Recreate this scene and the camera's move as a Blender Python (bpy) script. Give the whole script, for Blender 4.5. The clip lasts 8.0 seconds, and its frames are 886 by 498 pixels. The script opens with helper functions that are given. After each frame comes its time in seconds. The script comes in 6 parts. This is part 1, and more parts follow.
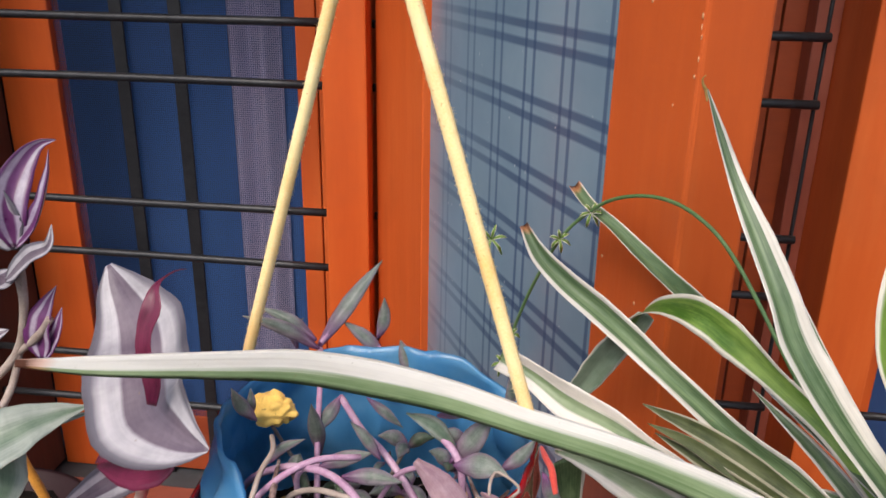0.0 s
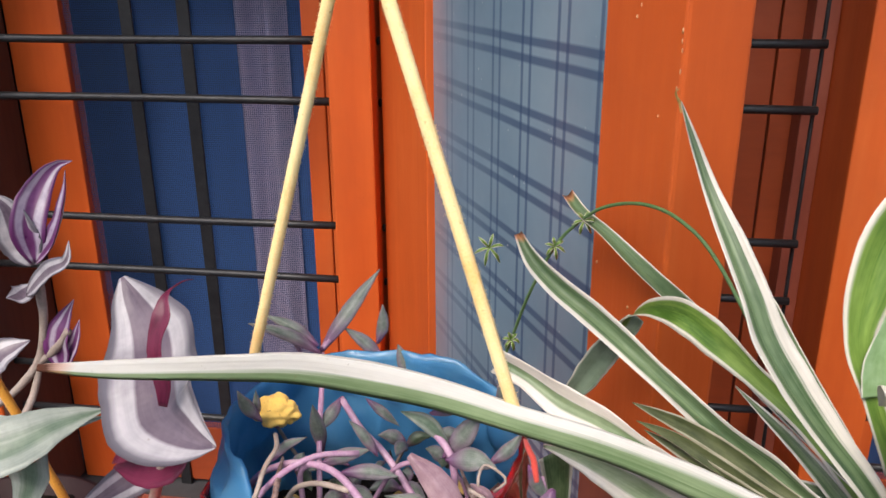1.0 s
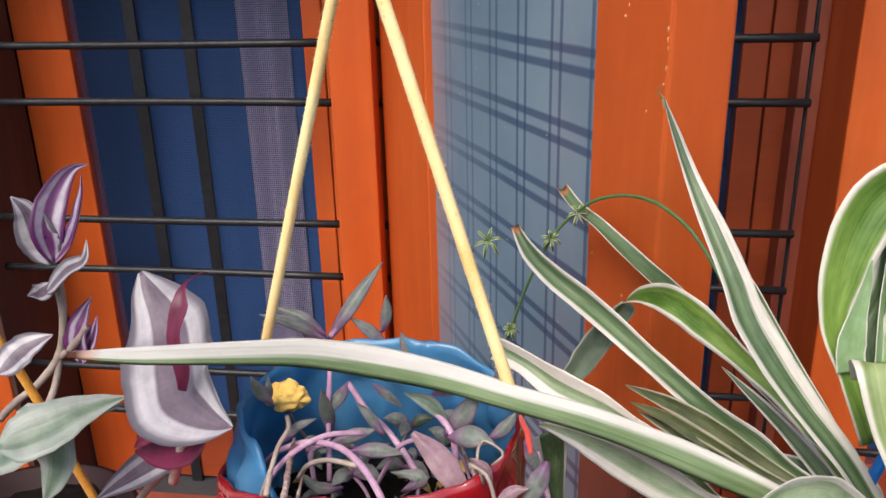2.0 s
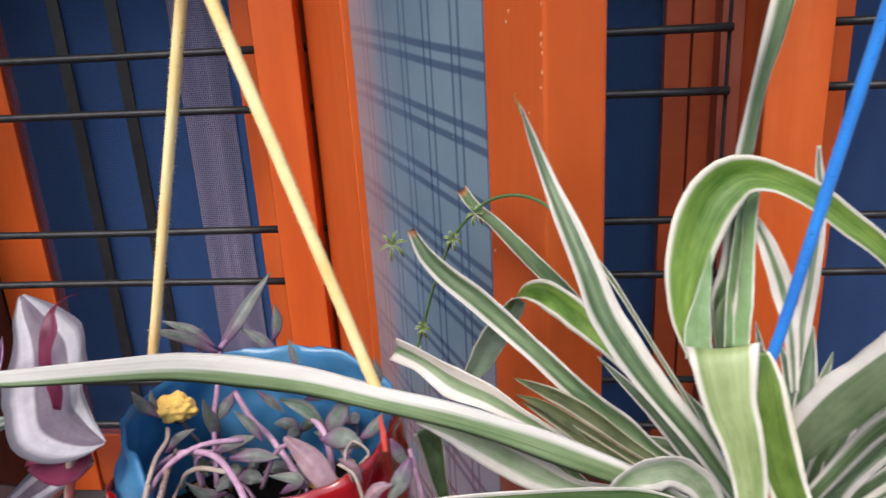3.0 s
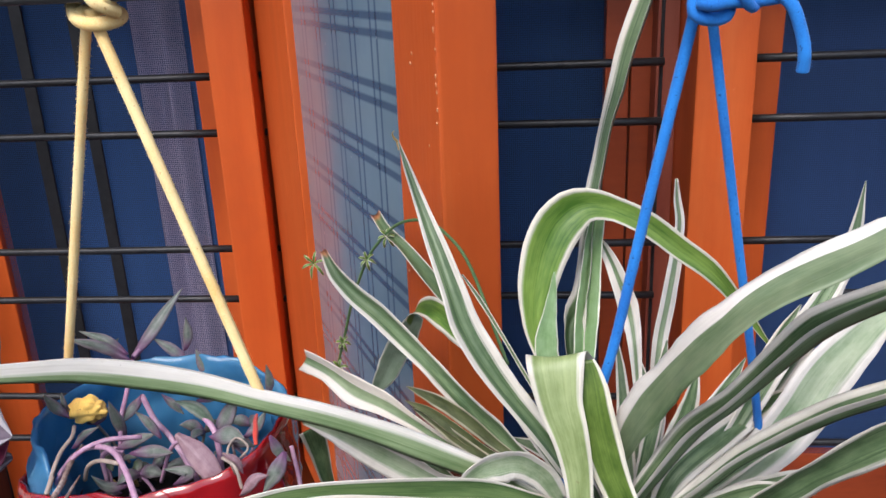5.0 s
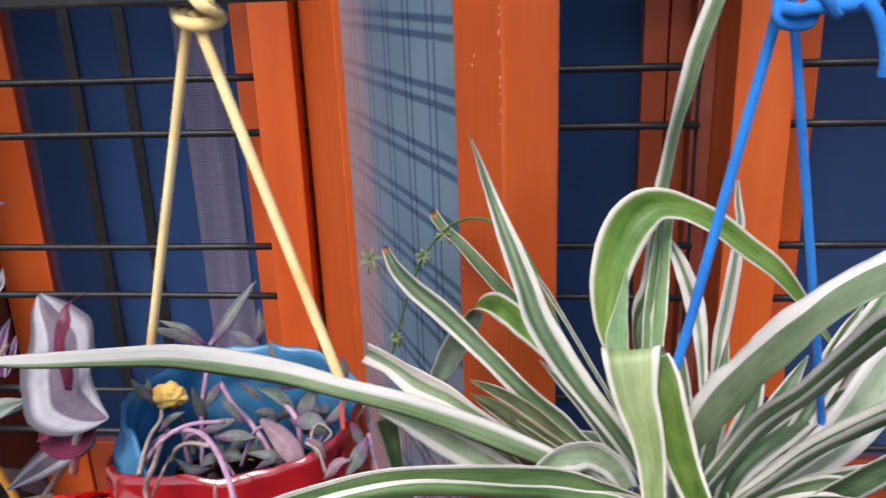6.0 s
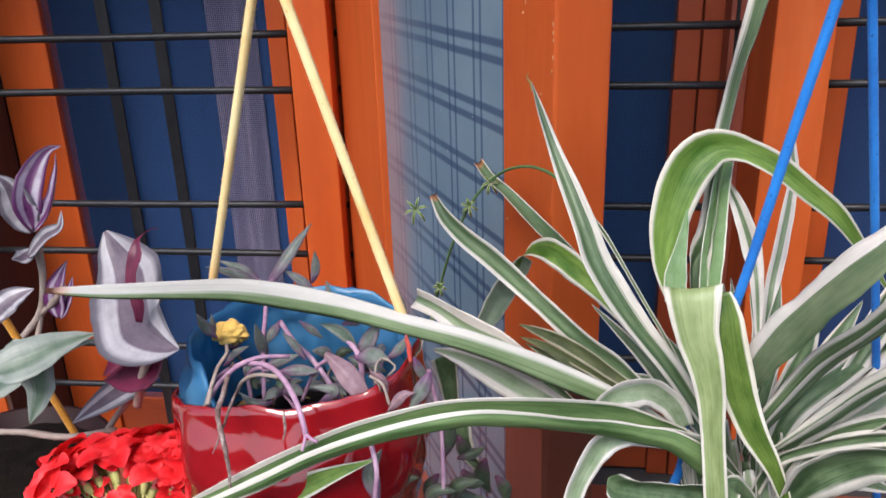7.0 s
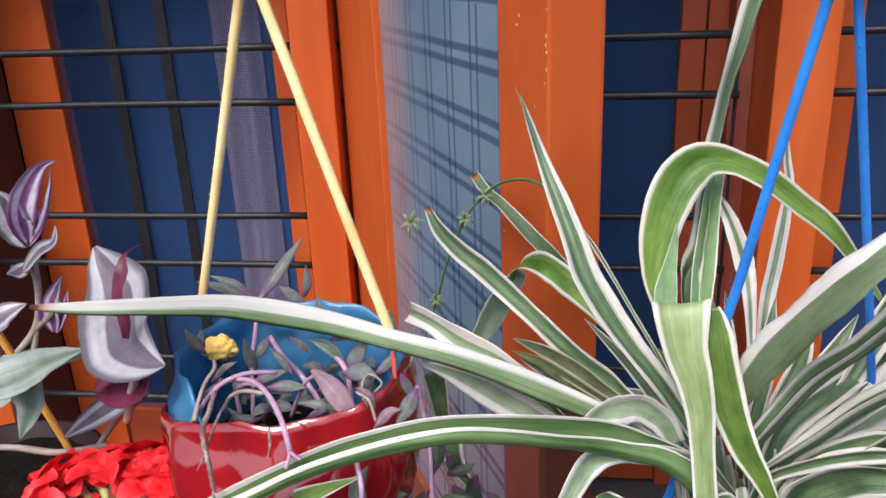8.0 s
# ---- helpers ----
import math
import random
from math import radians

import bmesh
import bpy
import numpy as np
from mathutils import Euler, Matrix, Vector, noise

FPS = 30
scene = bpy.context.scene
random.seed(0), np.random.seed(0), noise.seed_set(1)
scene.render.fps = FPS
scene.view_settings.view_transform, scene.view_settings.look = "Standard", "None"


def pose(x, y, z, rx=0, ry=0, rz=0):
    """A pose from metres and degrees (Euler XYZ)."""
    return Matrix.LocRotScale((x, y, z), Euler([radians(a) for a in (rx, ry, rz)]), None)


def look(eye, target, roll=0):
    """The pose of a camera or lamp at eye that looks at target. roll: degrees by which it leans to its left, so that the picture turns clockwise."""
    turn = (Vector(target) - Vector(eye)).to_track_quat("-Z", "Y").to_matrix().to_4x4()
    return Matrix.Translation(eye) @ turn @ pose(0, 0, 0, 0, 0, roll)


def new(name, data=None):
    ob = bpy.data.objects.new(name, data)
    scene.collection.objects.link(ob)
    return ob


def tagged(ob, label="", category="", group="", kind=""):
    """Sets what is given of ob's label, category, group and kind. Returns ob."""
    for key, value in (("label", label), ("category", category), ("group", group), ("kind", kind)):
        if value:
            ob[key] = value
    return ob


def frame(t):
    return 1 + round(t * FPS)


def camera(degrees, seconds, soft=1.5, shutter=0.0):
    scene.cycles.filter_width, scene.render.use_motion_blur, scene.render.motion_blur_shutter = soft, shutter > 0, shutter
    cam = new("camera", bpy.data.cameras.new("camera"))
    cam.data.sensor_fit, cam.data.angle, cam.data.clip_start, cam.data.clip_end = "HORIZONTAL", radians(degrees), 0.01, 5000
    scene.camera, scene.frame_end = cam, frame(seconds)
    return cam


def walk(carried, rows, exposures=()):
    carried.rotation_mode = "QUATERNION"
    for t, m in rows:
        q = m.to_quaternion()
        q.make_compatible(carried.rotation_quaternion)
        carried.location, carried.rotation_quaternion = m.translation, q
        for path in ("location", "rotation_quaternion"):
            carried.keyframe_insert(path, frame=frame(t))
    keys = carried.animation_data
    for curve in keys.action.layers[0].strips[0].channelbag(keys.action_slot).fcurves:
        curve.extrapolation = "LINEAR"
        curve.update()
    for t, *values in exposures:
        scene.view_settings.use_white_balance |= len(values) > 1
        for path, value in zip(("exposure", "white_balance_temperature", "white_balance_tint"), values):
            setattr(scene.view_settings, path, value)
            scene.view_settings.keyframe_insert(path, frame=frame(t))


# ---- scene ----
cam = camera(57.9, 8.0, shutter=0.5)
# seconds, stops, kelvin, tint
EXPOSURES = [(0.0, 0.93, 6850, 10), (1.0, 1.01, 6900, 10), (2.5, 0.97, 6800, 10), (3.0, 0.96, 6600, 10), (3.5, 0.91, 6400, 10),
             (6.5, 0.90, 6380, 10), (7.5, 0.92, 6380, 10), (8.0, 1.00, 6350, 10)]
PATH = [
    (0, (0.373, 0.166, 1.809), (0.141, 2.026, 1.113), 1.1),
    (0.5, (0.376, 0.17, 1.81), (0.156, 2.04, 1.138), 1.0),
    (1, (0.388, 0.144, 1.816), (0.119, 2.009, 1.146), -0.3),
    (1.2, (0.394, 0.143, 1.816), (0.121, 2.007, 1.147), -0.4),
    (2.3, (0.395, 0.114, 1.827), (0.129, 1.975, 1.145), -2.2),
    (2.5, (0.405, 0.117, 1.831), (0.156, 1.969, 1.119), -2.9),
    (3, (0.454, 0.11, 1.832), (0.246, 1.975, 1.143), -3.4),
    (3.5, (0.484, 0.086, 1.835), (0.27, 1.959, 1.168), -3.2),
    (4, (0.514, 0.075, 1.837), (0.306, 1.956, 1.188), -2.7),
    (5.3, (0.524, 0.054, 1.85), (0.362, 1.942, 1.212), -2.5),
    (5.5, (0.517, 0.049, 1.85), (0.338, 1.938, 1.218), -2.5),
    (6, (0.488, 0.04, 1.851), (0.282, 1.925, 1.216), -2.1),
    (6.5, (0.462, 0.033, 1.83), (0.225, 1.884, 1.109), -2.3),
    (7, (0.459, 0.025, 1.836), (0.218, 1.881, 1.13), -1.9),
    (7.5, (0.472, 0.018, 1.844), (0.214, 1.89, 1.191), -2.4),
    (8, (0.474, 0.031, 1.838), (0.203, 1.89, 1.154), -2.4),
]
walk(cam, [(t, look(eye, target, roll)) for t, eye, target, roll in PATH], EXPOSURES)

# ---- sky and daylight ----
world = bpy.data.worlds.new("sky")
scene.world = world
world.use_nodes = True
wn = world.node_tree.nodes
sky = wn.new("ShaderNodeTexSky")
sky.sky_type, sky.sun_disc = "NISHITA", False
sky.sun_elevation, sky.sun_rotation = radians(55), radians(195)
sky.air_density, sky.dust_density = 1.0, 3.0
wn["Background"].inputs["Strength"].default_value = 0.12
world.node_tree.links.new(sky.outputs[0], wn["Background"].inputs["Color"])
sun = new("sun", bpy.data.lights.new("sun", "SUN"))
sun.data.energy, sun.data.angle, sun.data.color = 1.4, radians(25), (1.0, 0.97, 0.94)
sun.matrix_world = look((-1.0, -3.0, 6.0), (0.2, 0.8, 1.5))


# ---- node helpers ----
def material(name, rough=0.5, metal=0.0):
    m = bpy.data.materials.new(name)
    m.use_nodes = True
    b = m.node_tree.nodes["Principled BSDF"]
    b.inputs["Roughness"].default_value, b.inputs["Metallic"].default_value = rough, metal
    return m, m.node_tree.nodes, m.node_tree.links, b


def coords(N, L, scale=(1, 1, 1), source="Object"):
    c, mp = N.new("ShaderNodeTexCoord"), N.new("ShaderNodeMapping")
    mp.inputs["Scale"].default_value = scale
    L.new(c.outputs[source], mp.inputs["Vector"])
    return mp.outputs["Vector"]


def grain(N, L, vec, scale, detail=4.0, rough=0.6):
    n = N.new("ShaderNodeTexNoise")
    n.inputs["Scale"].default_value, n.inputs["Detail"].default_value, n.inputs["Roughness"].default_value = scale, detail, rough
    L.new(vec, n.inputs["Vector"])
    return n.outputs["Fac"]


def ramp(N, L, fac, stops):
    r = N.new("ShaderNodeValToRGB")
    while len(r.color_ramp.elements) < len(stops):
        r.color_ramp.elements.new(0.5)
    for e, (p, c) in zip(r.color_ramp.elements, stops):
        e.position, e.color = p, (*c, 1.0) if len(c) == 3 else c
    L.new(fac, r.inputs["Fac"])
    return r.outputs["Color"]


def blend(N, L, fac, a, b, mode="MIX"):
    m = N.new("ShaderNodeMix")
    m.data_type, m.blend_type = "RGBA", mode
    for sock, v in ((m.inputs["Factor"], fac), (m.inputs["A"], a), (m.inputs["B"], b)):
        if hasattr(v, "links"):
            L.new(v, sock)
        elif isinstance(v, (tuple, list)):
            sock.default_value = (*v, 1.0)
        else:
            sock.default_value = v
    return m.outputs["Result"]


def calc(N, L, op, a, b=0.0, c=0.0):
    m = N.new("ShaderNodeMath")
    m.operation = op
    for sock, v in zip(m.inputs, (a, b, c)):
        if hasattr(v, "links"):
            L.new(v, sock)
        else:
            sock.default_value = v
    return m.outputs["Value"]


def bump(N, L, b, height, strength=0.2, distance=0.002):
    n = N.new("ShaderNodeBump")
    n.inputs["Strength"].default_value, n.inputs["Distance"].default_value = strength, distance
    L.new(height, n.inputs["Height"])
    L.new(n.outputs["Normal"], b.inputs["Normal"])


def mottled(name, stops, scale, rough=0.6, stretch=(1, 1, 1), relief=0.2, depth=0.001, metal=0.0, fine=None):
    """A surface whose colour runs through stops by two scales of noise."""
    m, N, L, b = material(name, rough, metal)
    v = coords(N, L, stretch)
    big, small = grain(N, L, v, scale), grain(N, L, v, fine or scale * 9)
    f = calc(N, L, "ADD", calc(N, L, "MULTIPLY", big, 0.65), calc(N, L, "MULTIPLY", small, 0.35))
    L.new(ramp(N, L, f, stops), b.inputs["Base Color"])
    bump(N, L, b, small, relief, depth)
    return m


# ---- materials ----
def orange_paint():
    m, N, L, b = material("orange_paint", 0.38)
    v = coords(N, L, (1, 1, 0.12))
    streak, fine = grain(N, L, v, 14), grain(N, L, v, 160)
    col = ramp(N, L, streak, [(0.3, (0.50, 0.081, 0.016)), (0.55, (0.58, 0.104, 0.021)), (0.75, (0.63, 0.134, 0.033))])
    v2 = coords(N, L)
    spots = grain(N, L, v2, 60, 2)
    chips = ramp(N, L, spots, [(0.74, (0, 0, 0)), (0.77, (1, 1, 1))])
    col = blend(N, L, calc(N, L, "MULTIPLY", chips, 0.35), col, (0.62, 0.28, 0.13))
    dirt = grain(N, L, v2, 3, 6)
    col = blend(N, L, calc(N, L, "MULTIPLY", ramp(N, L, dirt, [(0.5, (0, 0, 0)), (0.8, (1, 1, 1))]), 0.35), col, (0.22, 0.05, 0.02))
    L.new(col, b.inputs["Base Color"])
    b.inputs["Specular IOR Level"].default_value = 0.34
    L.new(calc(N, L, "MULTIPLY_ADD", dirt, 0.25, 0.26), b.inputs["Roughness"])
    bump(N, L, b, calc(N, L, "ADD", fine, calc(N, L, "MULTIPLY", spots, 0.5)), 0.16, 0.002)
    return m


def net_cloth():
    m, N, L, b = material("net_cloth", 0.75)
    v = coords(N, L)
    sep = N.new("ShaderNodeSeparateXYZ")
    L.new(v, sep.inputs[0])
    step = 0.0041
    def thread(out):
        f = calc(N, L, "FRACT", calc(N, L, "DIVIDE", out, step))
        return calc(N, L, "LESS_THAN", f, 0.21)
    weave = calc(N, L, "MAXIMUM", thread(sep.outputs["X"]), thread(sep.outputs["Z"]))
    fold = grain(N, L, coords(N, L, (1, 1, 0.15)), 9)
    L.new(ramp(N, L, fold, [(0.3, (0.014, 0.042, 0.125)), (0.7, (0.020, 0.058, 0.165))]), b.inputs["Base Color"])
    t, mix = N.new("ShaderNodeBsdfTransparent"), N.new("ShaderNodeMixShader")
    L.new(calc(N, L, "MULTIPLY", weave, 0.8), mix.inputs["Fac"])
    L.new(t.outputs[0], mix.inputs[1])
    L.new(b.outputs[0], mix.inputs[2])
    L.new(mix.outputs[0], N["Material Output"].inputs["Surface"])
    return m


def checked_film():
    """Frosted glass with a woven check of paired lines, as a film on the pane: x along the pane, z up."""
    m, N, L, b = material("checked_glass", 0.16)
    v = coords(N, L)
    sep = N.new("ShaderNodeSeparateXYZ")
    L.new(v, sep.inputs[0])
    wob = calc(N, L, "MULTIPLY", calc(N, L, "SUBTRACT", grain(N, L, v, 5, 2), 0.5), 0.003)
    def pair(out, period, first, gap, half):
        u = calc(N, L, "SUBTRACT", calc(N, L, "ADD", out, wob), first)
        f = calc(N, L, "MULTIPLY", calc(N, L, "FRACT", calc(N, L, "DIVIDE", u, period)), period)
        near = calc(N, L, "MINIMUM", calc(N, L, "ABSOLUTE", calc(N, L, "SUBTRACT", f, half * 2)),
                    calc(N, L, "ABSOLUTE", calc(N, L, "SUBTRACT", f, half * 2 + gap)))
        e = N.new("ShaderNodeMapRange")
        e.inputs["From Min"].default_value, e.inputs["From Max"].default_value = half * 0.7, half * 1.35
        e.inputs["To Min"].default_value, e.inputs["To Max"].default_value = 1.0, 0.0
        L.new(near, e.inputs["Value"])
        return e.outputs[0]
    lines_h = pair(sep.outputs["Z"], 0.0692, 1.6595 - 0.0692 * 18 - 0.0080, 0.0172, 0.0040)
    lines_v = pair(sep.outputs["X"], 0.0785, 0.586 - 0.0785 * 6 - 0.0058, 0.0193, 0.0029)
    cloud = grain(N, L, v, 4, 5)
    ground_col = ramp(N, L, cloud, [(0.3, (0.135, 0.21, 0.28)), (0.7, (0.215, 0.30, 0.37))])
    # lines weaken towards the hinge: glare on the glass, put into the pattern
    fade = N.new("ShaderNodeMapRange")
    fade.inputs["From Min"].default_value, fade.inputs["From Max"].default_value, fade.inputs["To Min"].default_value = 0.2, 0.50, 0.15
    L.new(sep.outputs["X"], fade.inputs["Value"])
    lines_h, lines_v = calc(N, L, "MULTIPLY", lines_h, fade.outputs[0]), calc(N, L, "MULTIPLY", lines_v, fade.outputs[0])
    col = blend(N, L, calc(N, L, "MULTIPLY", lines_h, 0.72), ground_col, (0.030, 0.060, 0.13))
    col = blend(N, L, calc(N, L, "MULTIPLY", lines_v, 0.66), col, (0.032, 0.065, 0.14))
    specks = ramp(N, L, grain(N, L, v, 130, 1), [(0.78, (0, 0, 0)), (0.80, (1, 1, 1))])
    col = blend(N, L, calc(N, L, "MULTIPLY", specks, 0.4), col, (0.6, 0.65, 0.68))
    L.new(col, b.inputs["Base Color"])
    b.inputs["Coat Weight"].default_value, b.inputs["Coat Roughness"].default_value = 0.25, 0.05
    return m


def leaf_skin(name, centre, edge, margin, soft=0.14, streak=0.5, rough=0.36, ribs=26.0, burnt=False, vary=0.30, rim=None, foot=None, lean=0.0, line=None, grow=0.0):
    """A striped blade: u runs across it (0 to 1), v along it. centre, edge: two colours each; margin: where the edge begins (0 midrib, 1 rim)."""
    m, N, L, b = material(name, rough)
    uv = N.new("ShaderNodeTexCoord").outputs["UV"]
    sep = N.new("ShaderNodeSeparateXYZ")
    L.new(uv, sep.inputs[0])
    info = N.new("ShaderNodeObjectInfo").outputs["Random"]
    comb = N.new("ShaderNodeCombineXYZ")
    L.new(calc(N, L, "MULTIPLY", info, 40.0), comb.inputs[2])

    def along(across, length, detail):
        mp = N.new("ShaderNodeMapping")
        mp.inputs["Scale"].default_value = (across, length, 1.0)
        L.new(uv, mp.inputs["Vector"])
        L.new(comb.outputs[0], mp.inputs["Location"])
        return grain(N, L, mp.outputs[0], 1.0, detail, 0.65)

    lines, wide, cloud = along(ribs, 2.0, 5), along(ribs * 0.28, 1.3, 2), along(1.6, 5.0, 4)
    side = calc(N, L, "ABSOLUTE", calc(N, L, "MULTIPLY_ADD", sep.outputs["X"], 2.0, -1.0))
    where = calc(N, L, "ADD", side, calc(N, L, "MULTIPLY", calc(N, L, "SUBTRACT", wide, 0.5), streak))
    where = calc(N, L, "ADD", where, calc(N, L, "MULTIPLY", calc(N, L, "SUBTRACT", lines, 0.5), streak * 0.3))
    where = calc(N, L, "ADD", where, calc(N, L, "MULTIPLY", calc(N, L, "SUBTRACT", info, 0.5), vary))
    if lean:
        where = calc(N, L, "ADD", where, calc(N, L, "MULTIPLY", calc(N, L, "MULTIPLY_ADD", sep.outputs["X"], 2.0, -1.0), lean))
    if grow:
        where = calc(N, L, "ADD", where, calc(N, L, "MULTIPLY_ADD", sep.outputs["Y"], grow, -0.5 * grow))
    e = N.new("ShaderNodeMapRange")
    e.inputs["From Min"].default_value, e.inputs["From Max"].default_value = margin - soft / 2, margin + soft / 2
    L.new(where, e.inputs["Value"])
    mixed = calc(N, L, "ADD", calc(N, L, "MULTIPLY", lines, 0.32), calc(N, L, "MULTIPLY", cloud, 0.68))
    c1 = ramp(N, L, mixed, [(0.36, centre[0]), (0.62, centre[1])])
    c2 = ramp(N, L, mixed, [(0.3, edge[0]), (0.6, edge[1])])
    col = blend(N, L, e.outputs[0], c1, c2)
    if line:
        el = N.new("ShaderNodeMapRange")
        el.inputs["From Min"].default_value, el.inputs["From Max"].default_value = line[1], line[1] * 0.4
        L.new(calc(N, L, "ABSOLUTE", calc(N, L, "SUBTRACT", where, line[0] + lean * 0.7)), el.inputs["Value"])
        col = blend(N, L, calc(N, L, "MULTIPLY", el.outputs[0], calc(N, L, "MULTIPLY_ADD", cloud, 2.4, -0.6)), col, centre[0])
    if rim:
        e2 = N.new("ShaderNodeMapRange")
        e2.inputs["From Min"].default_value, e2.inputs["From Max"].default_value = rim[1] - 0.08, rim[1] + 0.08
        L.new(where, e2.inputs["Value"])
        col = blend(N, L, e2.outputs[0], col, rim[0])
    if foot:
        e3 = N.new("ShaderNodeMapRange")
        e3.inputs["From Min"].default_value, e3.inputs["From Max"].default_value = foot[1], 0.0
        L.new(sep.outputs["Y"], e3.inputs["Value"])
        col = blend(N, L, e3.outputs[0], col, foot[0])
    spots = ramp(N, L, grain(N, L, coords(N, L), 260, 2), [(0.73, (0, 0, 0)), (0.78, (1, 1, 1))])
    col = blend(N, L, calc(N, L, "MULTIPLY", spots, 0.35), col, (0.22, 0.15, 0.08))
    if burnt:
        tip = N.new("ShaderNodeMapRange")
        tip.inputs["From Min"].default_value, tip.inputs["From Max"].default_value = 0.972, 0.998
        L.new(calc(N, L, "ADD", sep.outputs["Y"], calc(N, L, "MULTIPLY", calc(N, L, "SUBTRACT", cloud, 0.5), 0.05)), tip.inputs["Value"])
        col = blend(N, L, tip.outputs[0], col, ramp(N, L, tip.outputs[0], [(0.45, (0.66, 0.20, 0.08)), (0.98, (0.10, 0.035, 0.02))]))
    L.new(col, b.inputs["Base Color"])
    L.new(calc(N, L, "MULTIPLY_ADD", cloud, 0.3, rough - 0.14), b.inputs["Roughness"])
    bump(N, L, b, lines, 0.35, 0.0006)
    b.inputs["Specular IOR Level"].default_value = 0.5
    tr, mix = N.new("ShaderNodeBsdfTranslucent"), N.new("ShaderNodeMixShader")
    L.new(blend(N, L, 1.0, col, (1.0, 1.0, 0.62), "MULTIPLY"), tr.inputs["Color"])
    mix.inputs["Fac"].default_value = 0.17
    L.new(b.outputs[0], mix.inputs[1])
    L.new(tr.outputs[0], mix.inputs[2])
    L.new(mix.outputs[0], N["Material Output"].inputs["Surface"])
    return m


def rope_skin(name, dark, light, fleck):
    """Soft braided cord with short fuzz, small dark flecks and a few dirty places."""
    m, N, L, b = material(name, 0.92)
    v = coords(N, L)
    fuzz, blot, weave = grain(N, L, v, 1100, 3), grain(N, L, v, 22, 5), grain(N, L, v, 420, 1)
    col = ramp(N, L, calc(N, L, "ADD", calc(N, L, "MULTIPLY", fuzz, 0.3), calc(N, L, "MULTIPLY", blot, 0.7)), [(0.32, dark), (0.58, light)])
    marks = ramp(N, L, weave, [(0.70, (0, 0, 0)), (0.76, (1, 1, 1))])
    col = blend(N, L, calc(N, L, "MULTIPLY", marks, 0.7), col, fleck)
    dirt = ramp(N, L, grain(N, L, v, 34, 3), [(0.68, (0, 0, 0)), (0.76, (1, 1, 1))])
    col = blend(N, L, calc(N, L, "MULTIPLY", dirt, 0.5), col, fleck)
    L.new(col, b.inputs["Base Color"])
    b.inputs["Sheen Weight"].default_value = 0.12
    bump(N, L, b, calc(N, L, "ADD", fuzz, calc(N, L, "MULTIPLY", weave, 0.4)), 0.35, 0.0006)
    return m


ORANGE = orange_paint()
NET = net_cloth()
CHECK = checked_film()
DARK_BROWN = mottled("dark_brown", [(0.3, (0.05, 0.020, 0.014)), (0.7, (0.11, 0.042, 0.027))], 12, 0.7, (1, 1, 0.1))
IRON = mottled("black_iron", [(0.3, (0.012, 0.012, 0.014)), (0.6, (0.028, 0.028, 0.032)), (0.8, (0.06, 0.05, 0.045))], 40, 0.42, relief=0.5, metal=0.3)
PLASTER = mottled("plaster", [(0.3, (0.42, 0.39, 0.35)), (0.7, (0.56, 0.53, 0.49))], 3, 0.9, relief=0.5, depth=0.003)
CONCRETE = mottled("grey_plaster", [(0.3, (0.13, 0.125, 0.12)), (0.7, (0.22, 0.21, 0.20))], 2, 0.9, relief=0.4, depth=0.003)
RED_BROWN = mottled("red_brown", [(0.3, (0.19, 0.042, 0.026)), (0.55, (0.26, 0.065, 0.040)), (0.8, (0.33, 0.10, 0.065))], 7, 0.5, (1, 1, 0.3), relief=0.3)
LEDGE = mottled("dark_ledge", [(0.3, (0.03, 0.03, 0.034)), (0.7, (0.06, 0.06, 0.066))], 6, 0.8, relief=0.4)
# darker copy of the orange paint, with the recess's shade in its colour
SHADED_ORANGE = mottled("shaded_orange_paint", [(0.3, (0.23, 0.038, 0.012)), (0.55, (0.32, 0.056, 0.015)), (0.8, (0.38, 0.080, 0.027))], 6, 0.5, (0.3, 1, 1), relief=0.3)
SILL = mottled("dark_red", [(0.3, (0.085, 0.018, 0.008)), (0.7, (0.14, 0.034, 0.016))], 5, 0.6, relief=0.4)
EARTH = mottled("earth", [(0.3, (0.03, 0.026, 0.022)), (0.7, (0.085, 0.07, 0.055))], 3, 0.95, relief=0.8, depth=0.01)
ROOM = mottled("room_paint", [(0.3, (0.03, 0.04, 0.07)), (0.7, (0.05, 0.07, 0.11))], 2, 0.9)
BLUE_CLOTH = mottled("blue_cloth", [(0.3, (0.028, 0.090, 0.275)), (0.7, (0.037, 0.112, 0.325))], 5, 0.9, (1, 1, 0.12))
# the blue cloth again, darkened: the right opening's shade is in the colour
SHADED_BLUE_CLOTH = mottled("shaded_blue_cloth", [(0.3, (0.024, 0.064, 0.19)), (0.7, (0.034, 0.084, 0.235))], 5, 0.9, (1, 1, 0.12))
CURTAIN = mottled("lavender_curtain", [(0.3, (0.34, 0.29, 0.42)), (0.7, (0.56, 0.475, 0.61))], 6, 0.9, (1, 1, 0.1))
RED_PLASTIC = mottled("red_plastic", [(0.35, (0.22, 0.004, 0.008)), (0.6, (0.34, 0.009, 0.013)), (0.8, (0.42, 0.02, 0.03))], 9, 0.07, relief=0.2, depth=0.003, fine=32)
glossy = RED_PLASTIC.node_tree.nodes["Principled BSDF"]
glossy.inputs["Coat Weight"].default_value, glossy.inputs["Coat IOR"].default_value, glossy.inputs["Coat Roughness"].default_value = 1.0, 1.5, 0.06
BLUE_PLASTIC = mottled("blue_plastic", [(0.3, (0.055, 0.21, 0.42)), (0.5, (0.085, 0.31, 0.55)), (0.72, (0.26, 0.55, 0.74))], 14, 0.2, relief=0.5, depth=0.003, fine=45)
